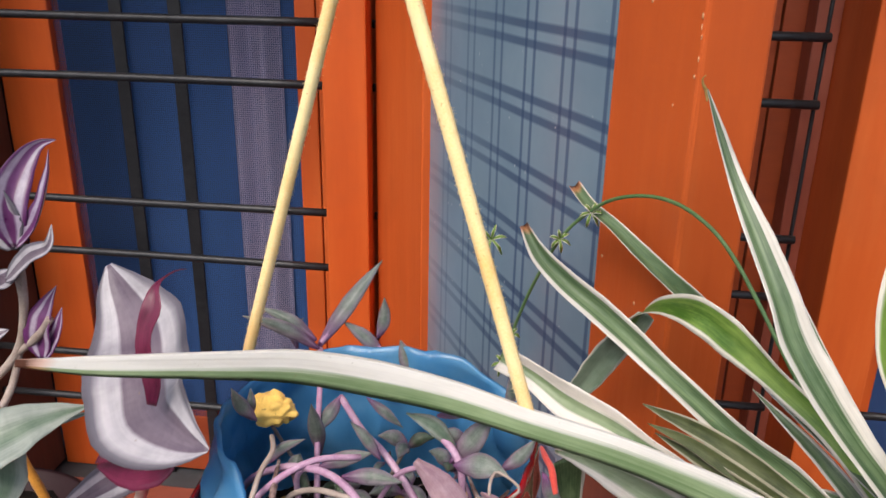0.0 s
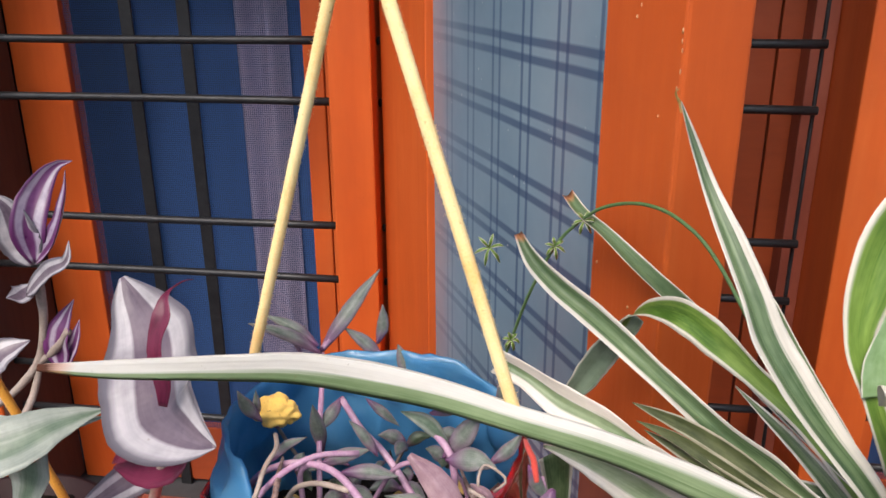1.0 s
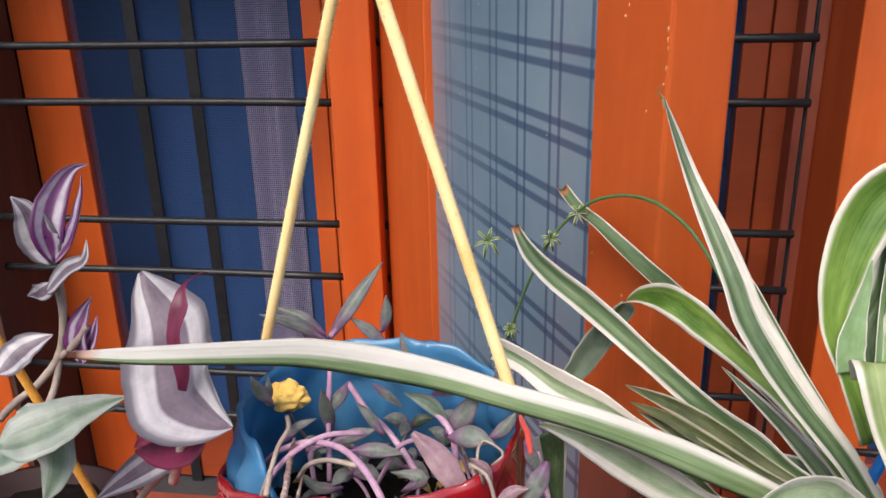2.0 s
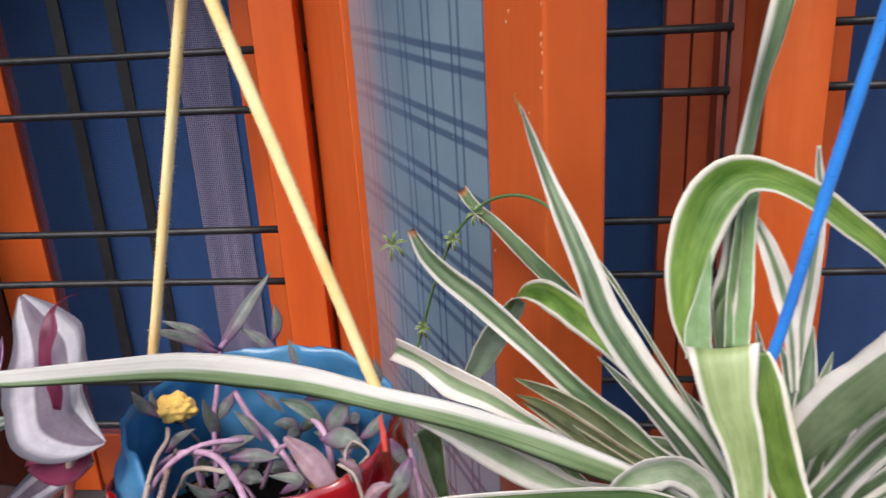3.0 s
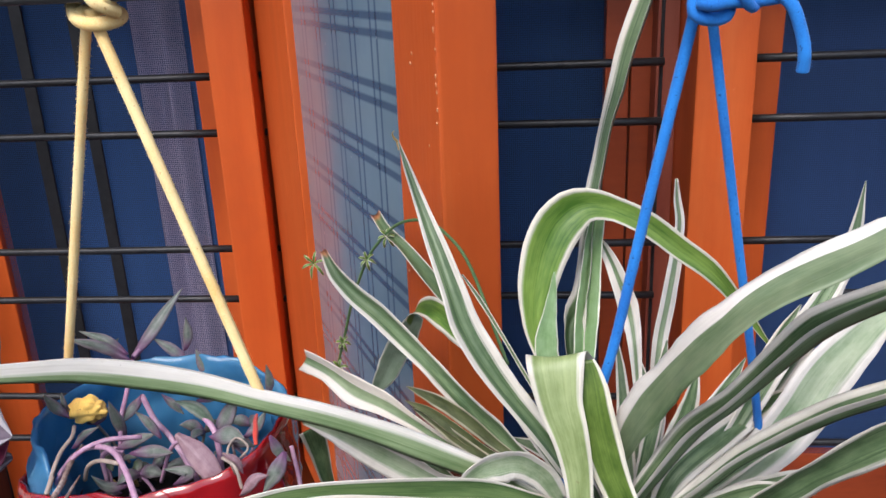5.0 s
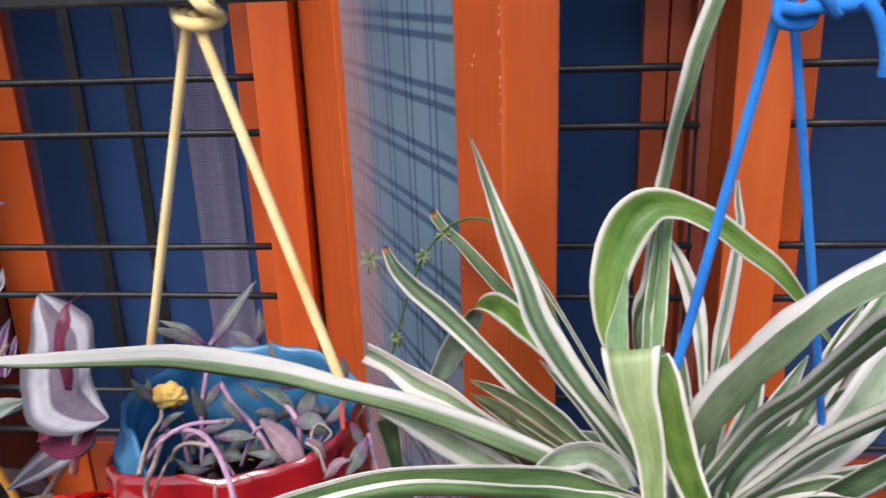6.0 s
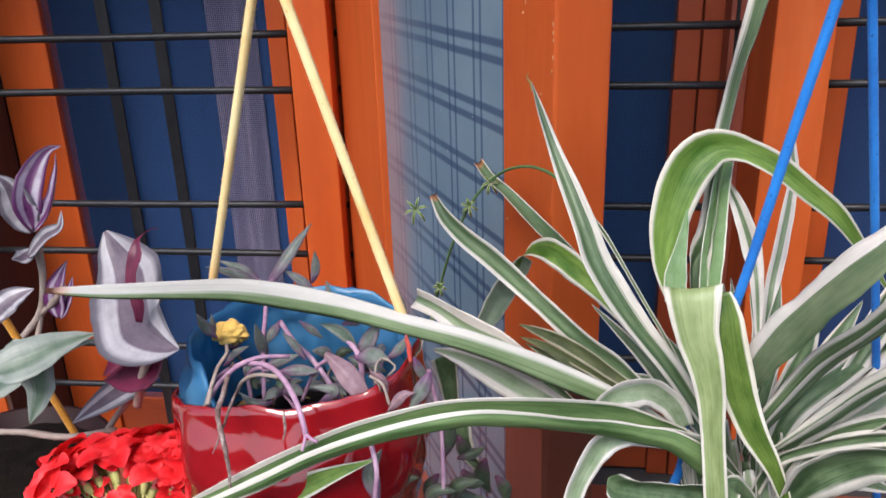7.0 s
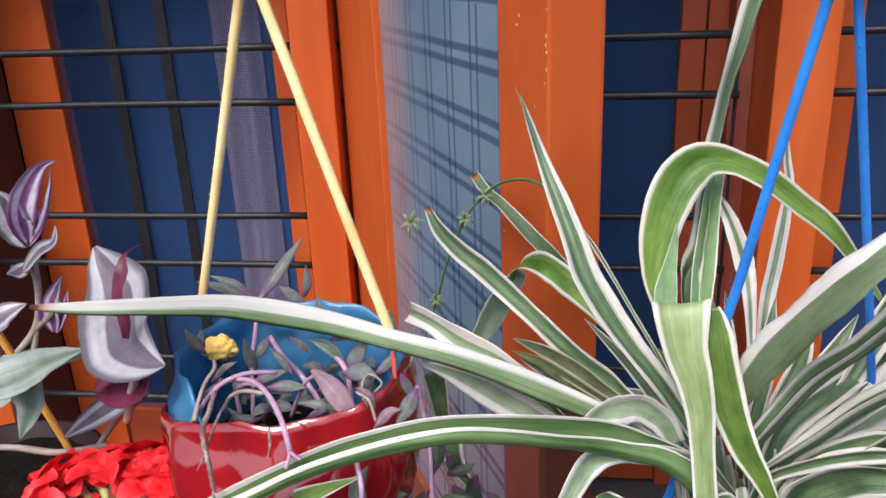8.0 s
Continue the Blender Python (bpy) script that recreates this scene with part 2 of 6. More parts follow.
share = BLUE_PLASTIC.node_tree.nodes.new("ShaderNodeMixShader")
glow_through = BLUE_PLASTIC.node_tree.nodes.new("ShaderNodeBsdfTranslucent")
glow_through.inputs["Color"].default_value = (0.14, 0.46, 0.78, 1.0)
share.inputs["Fac"].default_value = 0.5
BLUE_PLASTIC.node_tree.links.new(BLUE_PLASTIC.node_tree.nodes["Principled BSDF"].outputs[0], share.inputs[1])
BLUE_PLASTIC.node_tree.links.new(glow_through.outputs[0], share.inputs[2])
BLUE_PLASTIC.node_tree.links.new(share.outputs[0], BLUE_PLASTIC.node_tree.nodes["Material Output"].inputs["Surface"])
DARK_PLASTIC = mottled("dark_plastic", [(0.3, (0.016, 0.007, 0.008)), (0.7, (0.032, 0.014, 0.015))], 9, 0.5)
SOIL = mottled("soil", [(0.3, (0.006, 0.0045, 0.004)), (0.7, (0.022, 0.015, 0.011))], 60, 1.0, relief=1.0, depth=0.006)
for dull in (SOIL, DARK_PLASTIC):
    dull.node_tree.nodes["Principled BSDF"].inputs["Specular IOR Level"].default_value = 0.12
YELLOW_ROPE = rope_skin("yellow_rope", (0.94, 0.60, 0.21), (1.0, 0.81, 0.42), (0.60, 0.32, 0.10))
BLUE_ROPE = rope_skin("blue_rope", (0.008, 0.12, 0.48), (0.018, 0.225, 0.70), (0.005, 0.04, 0.18))
OLD_ROPE = rope_skin("ochre_rope", (0.42, 0.15, 0.015), (0.74, 0.34, 0.04), (0.20, 0.08, 0.02))
TAIL_ROPE = rope_skin("reddish_rope", (0.42, 0.025, 0.025), (0.60, 0.085, 0.05), (0.80, 0.36, 0.16))
KNOT_ROPE = rope_skin("knotted_rope", (0.80, 0.43, 0.08), (1.0, 0.66, 0.17), (0.50, 0.25, 0.06))
BLADE = (((0.042, 0.090, 0.034), (0.185, 0.265, 0.135)), ((0.50, 0.47, 0.41), (0.76, 0.72, 0.66)), 0.69, 0.12, 0.55)
LINE = dict(line=(0.44, 0.05))
STRIPED = leaf_skin("striped_blade", *BLADE, **LINE)
BURNT = leaf_skin("striped_blade_burnt_tip", *BLADE, burnt=True, **LINE)
WHITE = leaf_skin("broad_white_blade", ((0.12, 0.20, 0.08), (0.32, 0.41, 0.23)), ((0.62, 0.59, 0.54), (0.86, 0.83, 0.79)), 0.64, 0.16, 0.40, burnt=True, vary=0.0, grow=0.60, line=(0.26, 0.05))
LIME = leaf_skin("lime_blade", ((0.060, 0.150, 0.018), (0.27, 0.41, 0.085)), ((0.56, 0.53, 0.42), (0.82, 0.78, 0.69)), 0.72, 0.10, 0.24, vary=0.1)
SOFT_LIME = leaf_skin("soft_lime_blade", ((0.16, 0.23, 0.07), (0.38, 0.46, 0.21)), ((0.58, 0.55, 0.46), (0.82, 0.78, 0.70)), 0.77, 0.10, 0.2, vary=0.0)
DEEP_LIME = leaf_skin("deep_lime_blade", ((0.045, 0.10, 0.012), (0.165, 0.255, 0.05)), ((0.62, 0.59, 0.47), (0.88, 0.84, 0.74)), 0.74, 0.10, 0.24, vary=0.1)
UNDERSIDE = leaf_skin("blade_underside", ((0.17, 0.25, 0.17), (0.30, 0.39, 0.29)), ((0.50, 0.52, 0.46), (0.72, 0.72, 0.66)), 0.86, 0.1, 0.3)
CREAM = leaf_skin("cream_blade", ((0.10, 0.17, 0.075), (0.27, 0.35, 0.20)), ((0.62, 0.57, 0.51), (0.86, 0.81, 0.76)), 0.34, 0.14, 0.5, vary=0.1)
CREAM_EDGE = leaf_skin("cream_edged_blade", ((0.10, 0.16, 0.075), (0.25, 0.31, 0.18)), ((0.70, 0.64, 0.59), (0.90, 0.85, 0.81)), 0.66, 0.10, 0.28, vary=0.0, lean=-0.42)
TWIST = leaf_skin("light_green_underside", ((0.20, 0.34, 0.14), (0.34, 0.50, 0.27)), ((0.60, 0.60, 0.50), (0.85, 0.83, 0.74)), 0.90, 0.08, 0.1, vary=0.0)
# darker, duller version of the striped blade for three leaves deep inside
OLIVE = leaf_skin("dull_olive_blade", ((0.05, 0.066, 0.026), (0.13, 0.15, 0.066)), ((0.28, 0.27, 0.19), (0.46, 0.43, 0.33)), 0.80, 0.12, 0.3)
HALF_BLADE = leaf_skin("half_channel_blade", ((0.055, 0.12, 0.035), (0.22, 0.33, 0.13)), ((0.55, 0.52, 0.45), (0.80, 0.76, 0.69)), 0.80, 0.10, 0.3, vary=0.0, lean=0.38, line=(0.45, 0.06), grow=1.0)
PALE = leaf_skin("pale_blade", ((0.18, 0.27, 0.14), (0.42, 0.49, 0.34)), ((0.54, 0.51, 0.47), (0.78, 0.74, 0.70)), 0.58, 0.16, 0.6)
PURPLE = leaf_skin("silver_purple_leaf", ((0.095, 0.065, 0.095), (0.19, 0.145, 0.18)), ((0.27, 0.25, 0.28), (0.53, 0.50, 0.53)), 0.37, 0.08, 0.16, 0.36, 12.0, vary=0.05, rim=((0.13, 0.115, 0.14), 0.76))
PURPLE_IN = leaf_skin("purple_silver_leaf", ((0.12, 0.025, 0.11), (0.19, 0.06, 0.18)), ((0.28, 0.20, 0.32), (0.56, 0.49, 0.58)), 0.30, 0.14, 0.45, 0.32, 8.0, vary=0.1, rim=((0.15, 0.035, 0.14), 0.66))
MAROON = leaf_skin("maroon_leaf", ((0.09, 0.006, 0.028), (0.17, 0.016, 0.055)), ((0.10, 0.007, 0.03), (0.18, 0.02, 0.06)), 0.6, 0.3, 0.3)
GREY_GREEN = leaf_skin("grey_green_leaf", ((0.075, 0.12, 0.08), (0.17, 0.23, 0.165)), ((0.19, 0.23, 0.195), (0.34, 0.37, 0.33)), 0.46, 0.30, 0.45)
RUBY = leaf_skin("succulent_leaf", ((0.09, 0.125, 0.095), (0.24, 0.26, 0.235)), ((0.13, 0.12, 0.135), (0.27, 0.23, 0.26)), 0.6, 0.4, 0.4, 0.34, foot=((0.24, 0.09, 0.22), 0.45))
# RUBY at about half its brightness, mostly for leaves low beside the planter
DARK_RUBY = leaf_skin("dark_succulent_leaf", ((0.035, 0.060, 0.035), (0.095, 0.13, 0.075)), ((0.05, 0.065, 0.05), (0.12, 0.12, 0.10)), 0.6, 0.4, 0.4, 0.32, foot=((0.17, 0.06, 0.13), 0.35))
RUBY_PINK = leaf_skin("pink_succulent_leaf", ((0.24, 0.13, 0.17), (0.42, 0.28, 0.31)), ((0.28, 0.15, 0.21), (0.48, 0.32, 0.36)), 0.7, 0.4, 0.4, 0.36)
STEM_PINK = mottled("magenta_stem", [(0.3, (0.30, 0.12, 0.24)), (0.6, (0.50, 0.32, 0.43)), (0.8, (0.64, 0.52, 0.57))], 90, 0.5)
STEM_PALE = mottled("pale_stem", [(0.3, (0.22, 0.16, 0.135)), (0.7, (0.44, 0.36, 0.31))], 90, 0.6)
DEAD_STEM = mottled("dead_stem", [(0.38, (0.10, 0.055, 0.045)), (0.5, (0.27, 0.18, 0.16)), (0.63, (0.56, 0.48, 0.44))], 70, 0.8, relief=0.6)
TWIG = mottled("dark_twig", [(0.3, (0.03, 0.016, 0.014)), (0.7, (0.10, 0.055, 0.045))], 120, 0.8, relief=0.5)
STEM_GREEN = mottled("green_stem", [(0.3, (0.05, 0.12, 0.04)), (0.7, (0.12, 0.22, 0.08))], 90, 0.5)
PETAL = leaf_skin("red_petal", ((0.72, 0.006, 0.014), (0.92, 0.025, 0.03)), ((0.70, 0.010, 0.02), (0.94, 0.05, 0.06)), 0.7, 0.3, 0.3, 0.5)
THROAT = mottled("pink_throat", [(0.3, (0.66, 0.12, 0.13)), (0.7, (0.82, 0.34, 0.30))], 90, 0.55)
CALYX = mottled("calyx_green", [(0.3, (0.30, 0.36, 0.08)), (0.7, (0.60, 0.56, 0.22))], 80, 0.6)
CHIP = mottled("flaked_paint", [(0.3, (0.50, 0.20, 0.08)), (0.7, (0.62, 0.34, 0.19))], 200, 0.5)
DRY = mottled("burnt_tip", [(0.3, (0.30, 0.17, 0.05)), (0.7, (0.58, 0.38, 0.12))], 120, 0.8)


# ---- mesh helpers ----
def mesh_object(name, verts, faces, mat, uvs=None, smooth=True):
    me = bpy.data.meshes.new(name)
    me.from_pydata([tuple(v) for v in verts], [], faces)
    me.materials.append(mat)
    if uvs is not None:
        layer = me.uv_layers.new(name="UVMap")
        for loop in me.loops:
            layer.data[loop.index].uv = uvs[loop.vertex_index]
    if smooth:
        me.polygons.foreach_set("use_smooth", [True] * len(me.polygons))
    me.update()
    return new(name, me)


def empty(name, place=(0, 0, 0)):
    e = new(name)
    e.empty_display_size = 0.05
    e.location = place
    bpy.context.view_layer.update()
    return e


def under(ob, parent, name="", label=""):
    """Makes ob a part of parent, keeping it where it stands."""
    ob.parent = parent
    ob.matrix_parent_inverse = Matrix.Translation(-Vector(parent.matrix_basis.translation)) if parent.type == "EMPTY" else Matrix.Identity(4)
    if name:
        ob.name = name
    if label:
        ob["label"] = label
    return ob


def box(name, lo, hi, mat, bevel=0.003):
    """A bevelled box from corner to corner."""
    bm = bmesh.new()
    bmesh.ops.create_cube(bm, size=1.0)
    for v in bm.verts:
        v.co = Vector([l + (h - l) * (c + 0.5) for l, h, c in zip(lo, hi, v.co)])
    if bevel:
        bmesh.ops.bevel(bm, geom=bm.edges[:], offset=bevel, segments=2, affect="EDGES", profile=0.6)
    me = bpy.data.meshes.new(name)
    bm.to_mesh(me)
    bm.free()
    me.materials.append(mat)
    return new(name, me)


def spline(pts, n):
    """n + 1 places along a smooth curve through pts."""
    P = [Vector(p) for p in pts]
    P = [P[0] * 2 - P[1]] + P + [P[-1] * 2 - P[-2]]
    lengths = [max((P[i + 1] - P[i]).length, 1e-6) for i in range(1, len(P) - 2)]
    total, out = sum(lengths), []
    for k in range(n + 1):
        d, i = total * k / n, 0
        while i < len(lengths) - 1 and d > lengths[i]:
            d -= lengths[i]
            i += 1
        t = min(d / lengths[i], 1.0)
        a, b, c, e = P[i:i + 4]
        out.append(0.5 * ((2 * b) + (c - a) * t + (2 * a - 5 * b + 4 * c - e) * t * t + (3 * b - a - 3 * c + e) * t ** 3))
    return out


def tube(name, pts, radius, mat, n=None, sides=10, taper=None, twist=0.0, lumpy=0.0, seed=0, fuzz=0):
    """A round cord or stem along pts. taper: radius factors spread along it; lumpy: uneven by that share of the radius;
    fuzz: how many short loose fibres stand out of it."""
    rows = spline(pts, n or 8 * (len(pts) - 1))
    verts, faces, uvs = [], [], []
    up = Vector((0, 0, 1))
    last = None
    for i, p in enumerate(rows):
        tan = (rows[min(i + 1, len(rows) - 1)] - rows[max(i - 1, 0)]).normalized()
        if last is None:
            last = tan.orthogonal().normalized()
        last = (last - tan * last.dot(tan)).normalized()
        other = tan.cross(last)
        f = i / (len(rows) - 1)
        r = radius * (np.interp(f, np.linspace(0, 1, len(taper)), taper) if taper else 1.0)
        for k in range(sides):
            a = 2 * math.pi * k / sides + twist * f
            rr = r * (1 + lumpy * noise.noise(Vector((k * 0.9 + seed, f * len(rows), seed))))
            verts.append(p + (last * math.cos(a) + other * math.sin(a)) * rr)
            uvs.append((k / sides, f))
    m = len(rows)
    for i in range(m - 1):
        for k in range(sides):
            faces.append((i * sides + k, i * sides + (k + 1) % sides, (i + 1) * sides + (k + 1) % sides, (i + 1) * sides + k))
    faces.append(tuple(range(sides))[::-1])
    faces.append(tuple((m - 1) * sides + k for k in range(sides)))
    rf = random.Random(seed + 77)
    for _ in range(fuzz):
        i, k = rf.randrange(1, m - 1), rf.randrange(sides)
        foot, along = verts[i * sides + k], (rows[i + 1] - rows[i]).normalized()
        out = (foot - rows[i]).normalized()
        tip = foot + (out + along * rf.uniform(-1.1, 1.1) + along.cross(out) * rf.uniform(-0.6, 0.6)).normalized() * rf.uniform(0.0006, 0.0017)
        wide, b = along.cross(out) * 0.00011, len(verts)
        verts += [foot - wide, foot + wide, foot + along * 0.0002 - out * 0.0001, tip]
        uvs += [(0.5, 0.5)] * 4
        faces += [(b, b + 1, b + 3), (b + 1, b + 2, b + 3), (b + 2, b, b + 3)]
    return mesh_object(name, verts, faces, mat, uvs)


SHAPES = {
    "strap": [0.40, 0.60, 0.80, 0.95, 1.0, 0.95, 0.80, 0.50, 0.05],
    "blunt": [0.40, 0.60, 0.80, 0.95, 1.0, 0.95, 0.85, 0.7, 0.45],
    "oval": [0.25, 0.75, 0.97, 1.0, 0.94, 0.80, 0.58, 0.30, 0.03],
    "egg": [0.15, 0.80, 1.0, 0.97, 0.85, 0.66, 0.44, 0.22, 0.02],
    "spindle": [0.25, 0.55, 0.82, 1.0, 1.0, 0.88, 0.65, 0.35, 0.05],
}


def blade(pts, widths, faces, mat, keel=0.65, wave=0.085, thick=0.0009, n=56, across=10, seed=0, bias=1.0, fold=1.3, name="leaf"):
    """A leaf from base to tip along pts, with a body. widths and faces: how broad it is and which way its upper side looks, spread
    evenly over the control places; keel: how deep it is folded along the rib; bias: shifts the rib to one side."""
    rows, f_rows = spline(pts, n), []
    hops = [0.0]
    for a, b in zip(pts, pts[1:]):
        hops.append(hops[-1] + max((Vector(b) - Vector(a)).length, 1e-6))
    at = [h / hops[-1] for h in hops] if len(widths) == len(pts) else list(np.linspace(0, 1, len(widths)))
    fat = [h / hops[-1] for h in hops] if len(faces) == len(pts) else list(np.linspace(0, 1, len(faces)))
    top, low, uvs = [], [], []
    for i, p in enumerate(rows):
        f = i / n
        tan = (rows[min(i + 1, n)] - rows[max(i - 1, 0)]).normalized()
        nor = Vector([np.interp(f, fat, [c[j] for c in faces]) for j in range(3)])
        nor = nor - tan * nor.dot(tan)
        nor = nor.normalized() if nor.length > 1e-4 else tan.orthogonal().normalized()
        side = tan.cross(nor)
        w = 0.48 * np.interp(f, at, widths)
        for k in range(across + 1):
            ub = (k / across) ** bias * 2 - 1
            u = 2 * k / across - 1
            lift = keel * w * (abs(ub) ** fold) - keel * w * 0.4
            lift += wave * w * 2 * noise.noise(Vector((f * 5 + seed * 3.1, u * 0.8, seed * 1.7))) * (0.3 + abs(u))
            lift += wave * w * 0.8 * noise.noise(Vector((f * 17 + seed, u * 2.0, 4.0))) * abs(u) ** 3
            ww = w * (1 + 0.06 * noise.noise(Vector((f * 9, seed + 5.0 * (u > 0), 2.0))))
            q = p + side * (u * ww) + nor * lift
            body = thick * (1.0 - 0.75 * abs(u)) * (0.25 + 0.75 * (1 - f))
            top.append(q + nor * body)
            low.append(q - nor * body)
            uvs.append(((k / across) ** bias, f))
    c, faces_out = across + 1, []
    total = (n + 1) * c
    for i in range(n):
        for k in range(across):
            a = i * c + k
            faces_out.append((a, a + 1, a + c + 1, a + c))
            faces_out.append((total + a, total + a + c, total + a + c + 1, total + a + 1))
    for i in range(n):
        for k in (0, across):
            a = i * c + k
            q = (a, a + c, total + a + c, total + a)
            faces_out.append(q if k == 0 else q[::-1])
    for i in (0, n):
        for k in range(across):
            a = i * c + k
            q = (a, total + a, total + a + 1, a + 1)
            faces_out.append(q if i == 0 else q[::-1])
    return mesh_object(name, top + low, faces_out, mat, uvs + uvs)


def leaf(pts, width, mat, face=(0, -0.72, 0.70), face_end=None, shape="strap", keel=0.3, wave=0.07, thick=0.0009, n=36, across=8, seed=0, bias=1.0, name="leaf"):
    """A leaf of a stock outline."""
    return blade(pts, [width * f for f in SHAPES[shape]], [face, face_end or face], mat, keel, wave, thick, n, across, seed, bias, name=name)


def pot_radius(z, a):
    """The planter's half width at height z towards the angle a: it narrows to the rim on the left side."""
    left = np.interp(z, (1.44, 1.485, 1.55, 1.575, 1.602), (0.066, 0.084, 0.0870, 0.0815, 0.0725))
    right = np.interp(z, (1.44, 1.508, 1.55, 1.587, 1.602), (0.070, 0.0865, 0.0870, 0.0845, 0.082))
    w = 0.5 + 0.5 * math.cos(a)
    return float(left * (1 - w) + right * w)


def shell(name, top, foot, inset, mat, thick=0.0022, sides=96, rows=20, dent=0.004, seed=0, crease=0.0):
    """A crumpled tub round the planter's middle. top(a): the height of its cut rim; a = 0 along x, 90 degrees towards the window."""
    cx, cy = 0.2955, 0.500
    verts, faces = [], []
    for inner in (0, 1):
        for i in range(rows + 1):
            f = i / rows
            for k in range(sides):
                a = 2 * math.pi * k / sides
                ca, sa = math.cos(a), math.sin(a)
                z = top(a) * (1 - f) + foot * f
                crumple = dent * noise.noise(Vector((ca * 2.2 + seed, sa * 2.2, z * 22)))
                crumple -= dent * 1.1 * abs(noise.noise(Vector((ca * 3.1 + seed, sa * 3.1 + 4, z * 30)))) ** 0.7
                crumple += dent * 0.4 * noise.noise(Vector((ca * 6, sa * 6 + seed, z * 60)))
                crumple -= crease * abs(noise.noise(Vector((ca * 3.3, sa * 3.3 + z * 14, z * 30)))) * min(1.0, f * 6)
                rad = pot_radius(z, a) - inset * min(1.0, max(0.35, (1.578 - z) / 0.02)) + crumple - inner * thick
                sq = (abs(ca) ** 2.5 + abs(sa) ** 2.5) ** (-1 / 2.5)
                lip = 0.0025 * noise.noise(Vector((ca * 4, sa * 4, seed))) + 0.001 * noise.noise(Vector((ca * 15, sa * 15, seed))) if i == 0 else 0.0
                verts.append((cx + rad * ca * sq, cy + rad * (0.82 + (0.20 * min(1.0, max(0.0, (1.566 - z) / 0.04)) if sa < 0 else 0.0)) * sa * sq, z + lip))
    per = (rows + 1) * sides
    for i in range(rows):
        for k in range(sides):
            a, b = i * sides + k, i * sides + (k + 1) % sides
            faces.append((a, a + sides, b + sides, b))
            faces.append((per + a, per + b, per + b + sides, per + a + sides))
    for k in range(sides):
        b = (k + 1) % sides
        faces.append((k, b, per + b, per + k))
        e = rows * sides
        faces.append((e + k, per + e + k, per + e + b, e + b))
    faces.append(tuple(per + rows * sides + k for k in range(sides)))
    return mesh_object(name, verts, faces, mat)


def cut_rim(back, front, right, left, power=2.0):
    """A rim that runs through four heights round the pot."""
    def top(a):
        w = [abs(math.sin(a)) ** power, abs(math.cos(a)) ** power]
        ns, ew = (back if math.sin(a) > 0 else front), (right if math.cos(a) > 0 else left)
        return (ns * w[0] + ew * w[1]) / (w[0] + w[1])
    return top


def lathe(name, middle, profile, mat, thick):
    verts, faces, sides = [], [], 48
    rings = profile + [(z, r - thick) for z, r in profile[::-1]]
    for z, r in rings:
        for k in range(sides):
            a = 2 * math.pi * k / sides
            verts.append((middle[0] + r * math.cos(a), middle[1] + r * math.sin(a), z))
    for i in range(len(rings) - 1):
        for k in range(sides):
            b = (k + 1) % sides
            faces.append((i * sides + k, i * sides + b, (i + 1) * sides + b, (i + 1) * sides + k))
    faces.append(tuple(range(sides))[::-1])
    return mesh_object(name, verts, faces, mat)


def lathe_disc(name, middle, radius, mat, squash=1.0):
    verts, faces, sides, rings = [(middle[0], middle[1], middle[2] + 0.01)], [], 40, 8
    for i in range(1, rings + 1):
        for k in range(sides):
            a, r = 2 * math.pi * k / sides, radius * i / rings
            x, y = middle[0] + r * math.cos(a), middle[1] + r * math.sin(a) * squash
            verts.append((x, y, middle[2] + 0.01 * (1 - (i / rings) ** 2) + 0.006 * noise.noise(Vector((x * 60, y * 60, 3)))))
    for k in range(sides):
        faces.append((0, 1 + k, 1 + (k + 1) % sides))
    for i in range(rings - 1):
        for k in range(sides):
            a, b = 1 + i * sides + k, 1 + i * sides + (k + 1) % sides
            faces.append((a, a + sides, b + sides, b))
    return mesh_object(name, verts, faces, mat)


def ball(place, radii, rings=5, sides=8):
    """Vertices and faces of a small rounded lump."""
    verts, faces = [], []
    for i in range(rings + 1):
        p = math.pi * i / rings
        for k in range(sides):
            a = 2 * math.pi * k / sides
            verts.append((place[0] + radii[0] * math.sin(p) * math.cos(a), place[1] + radii[1] * math.sin(p) * math.sin(a), place[2] + radii[2] * math.cos(p)))
    for i in range(rings):
        for k in range(sides):
            b = (k + 1) % sides
            faces.append((i * sides + k, (i + 1) * sides + k, (i + 1) * sides + b, i * sides + b))
    return verts, faces


def lump(name, place, radii, mat, seed=0):
    """A tight knot of cord: a ball with deep folds."""
    verts, faces = ball((0, 0, 0), (1, 1, 1), 22, 32)
    out = []
    for v in verts:
        v = Vector(v)
        fold = abs(noise.noise(v * 1.7 + Vector((seed, 0, 0)))) ** 0.6
        k = 0.72 + 0.55 * fold + 0.05 * noise.noise(v * 9)
        out.append(Vector(place) + Vector((v.x * radii[0], v.y * radii[1], v.z * radii[2])) * k)
    return mesh_object(name, out, faces, mat)


# ---- ground, house wall, window frame ----
tagged(box("ground", (-60, -60, -0.2), (60, 60, 0.0), EARTH, 0), "bare brown earth and paving below the window", "ground", kind="structure")
WALL_Y = 1.40
wall = empty("wall_front", (0, 1.5, 0))
tagged(wall, "plastered house wall round the orange window", "wall", kind="structure")
under(box("wall_below", (-4.0, 1.42, 0.0), (4.0, 1.72, 0.50), SILL, 0.004), wall, "wall_below")
under(box("wall_above", (-4.0, 1.42, 2.42), (4.0, 1.72, 3.2), PLASTER, 0.004), wall, "wall_above")
under(box("wall_side", (-4.0, 1.42, 0.50), (-1.72, 1.72, 2.42), PLASTER, 0.004), wall, "wall_side")
under(box("wall_side", (2.72, 1.42, 0.50), (4.0, 1.72, 2.42), PLASTER, 0.004), wall, "wall_side")
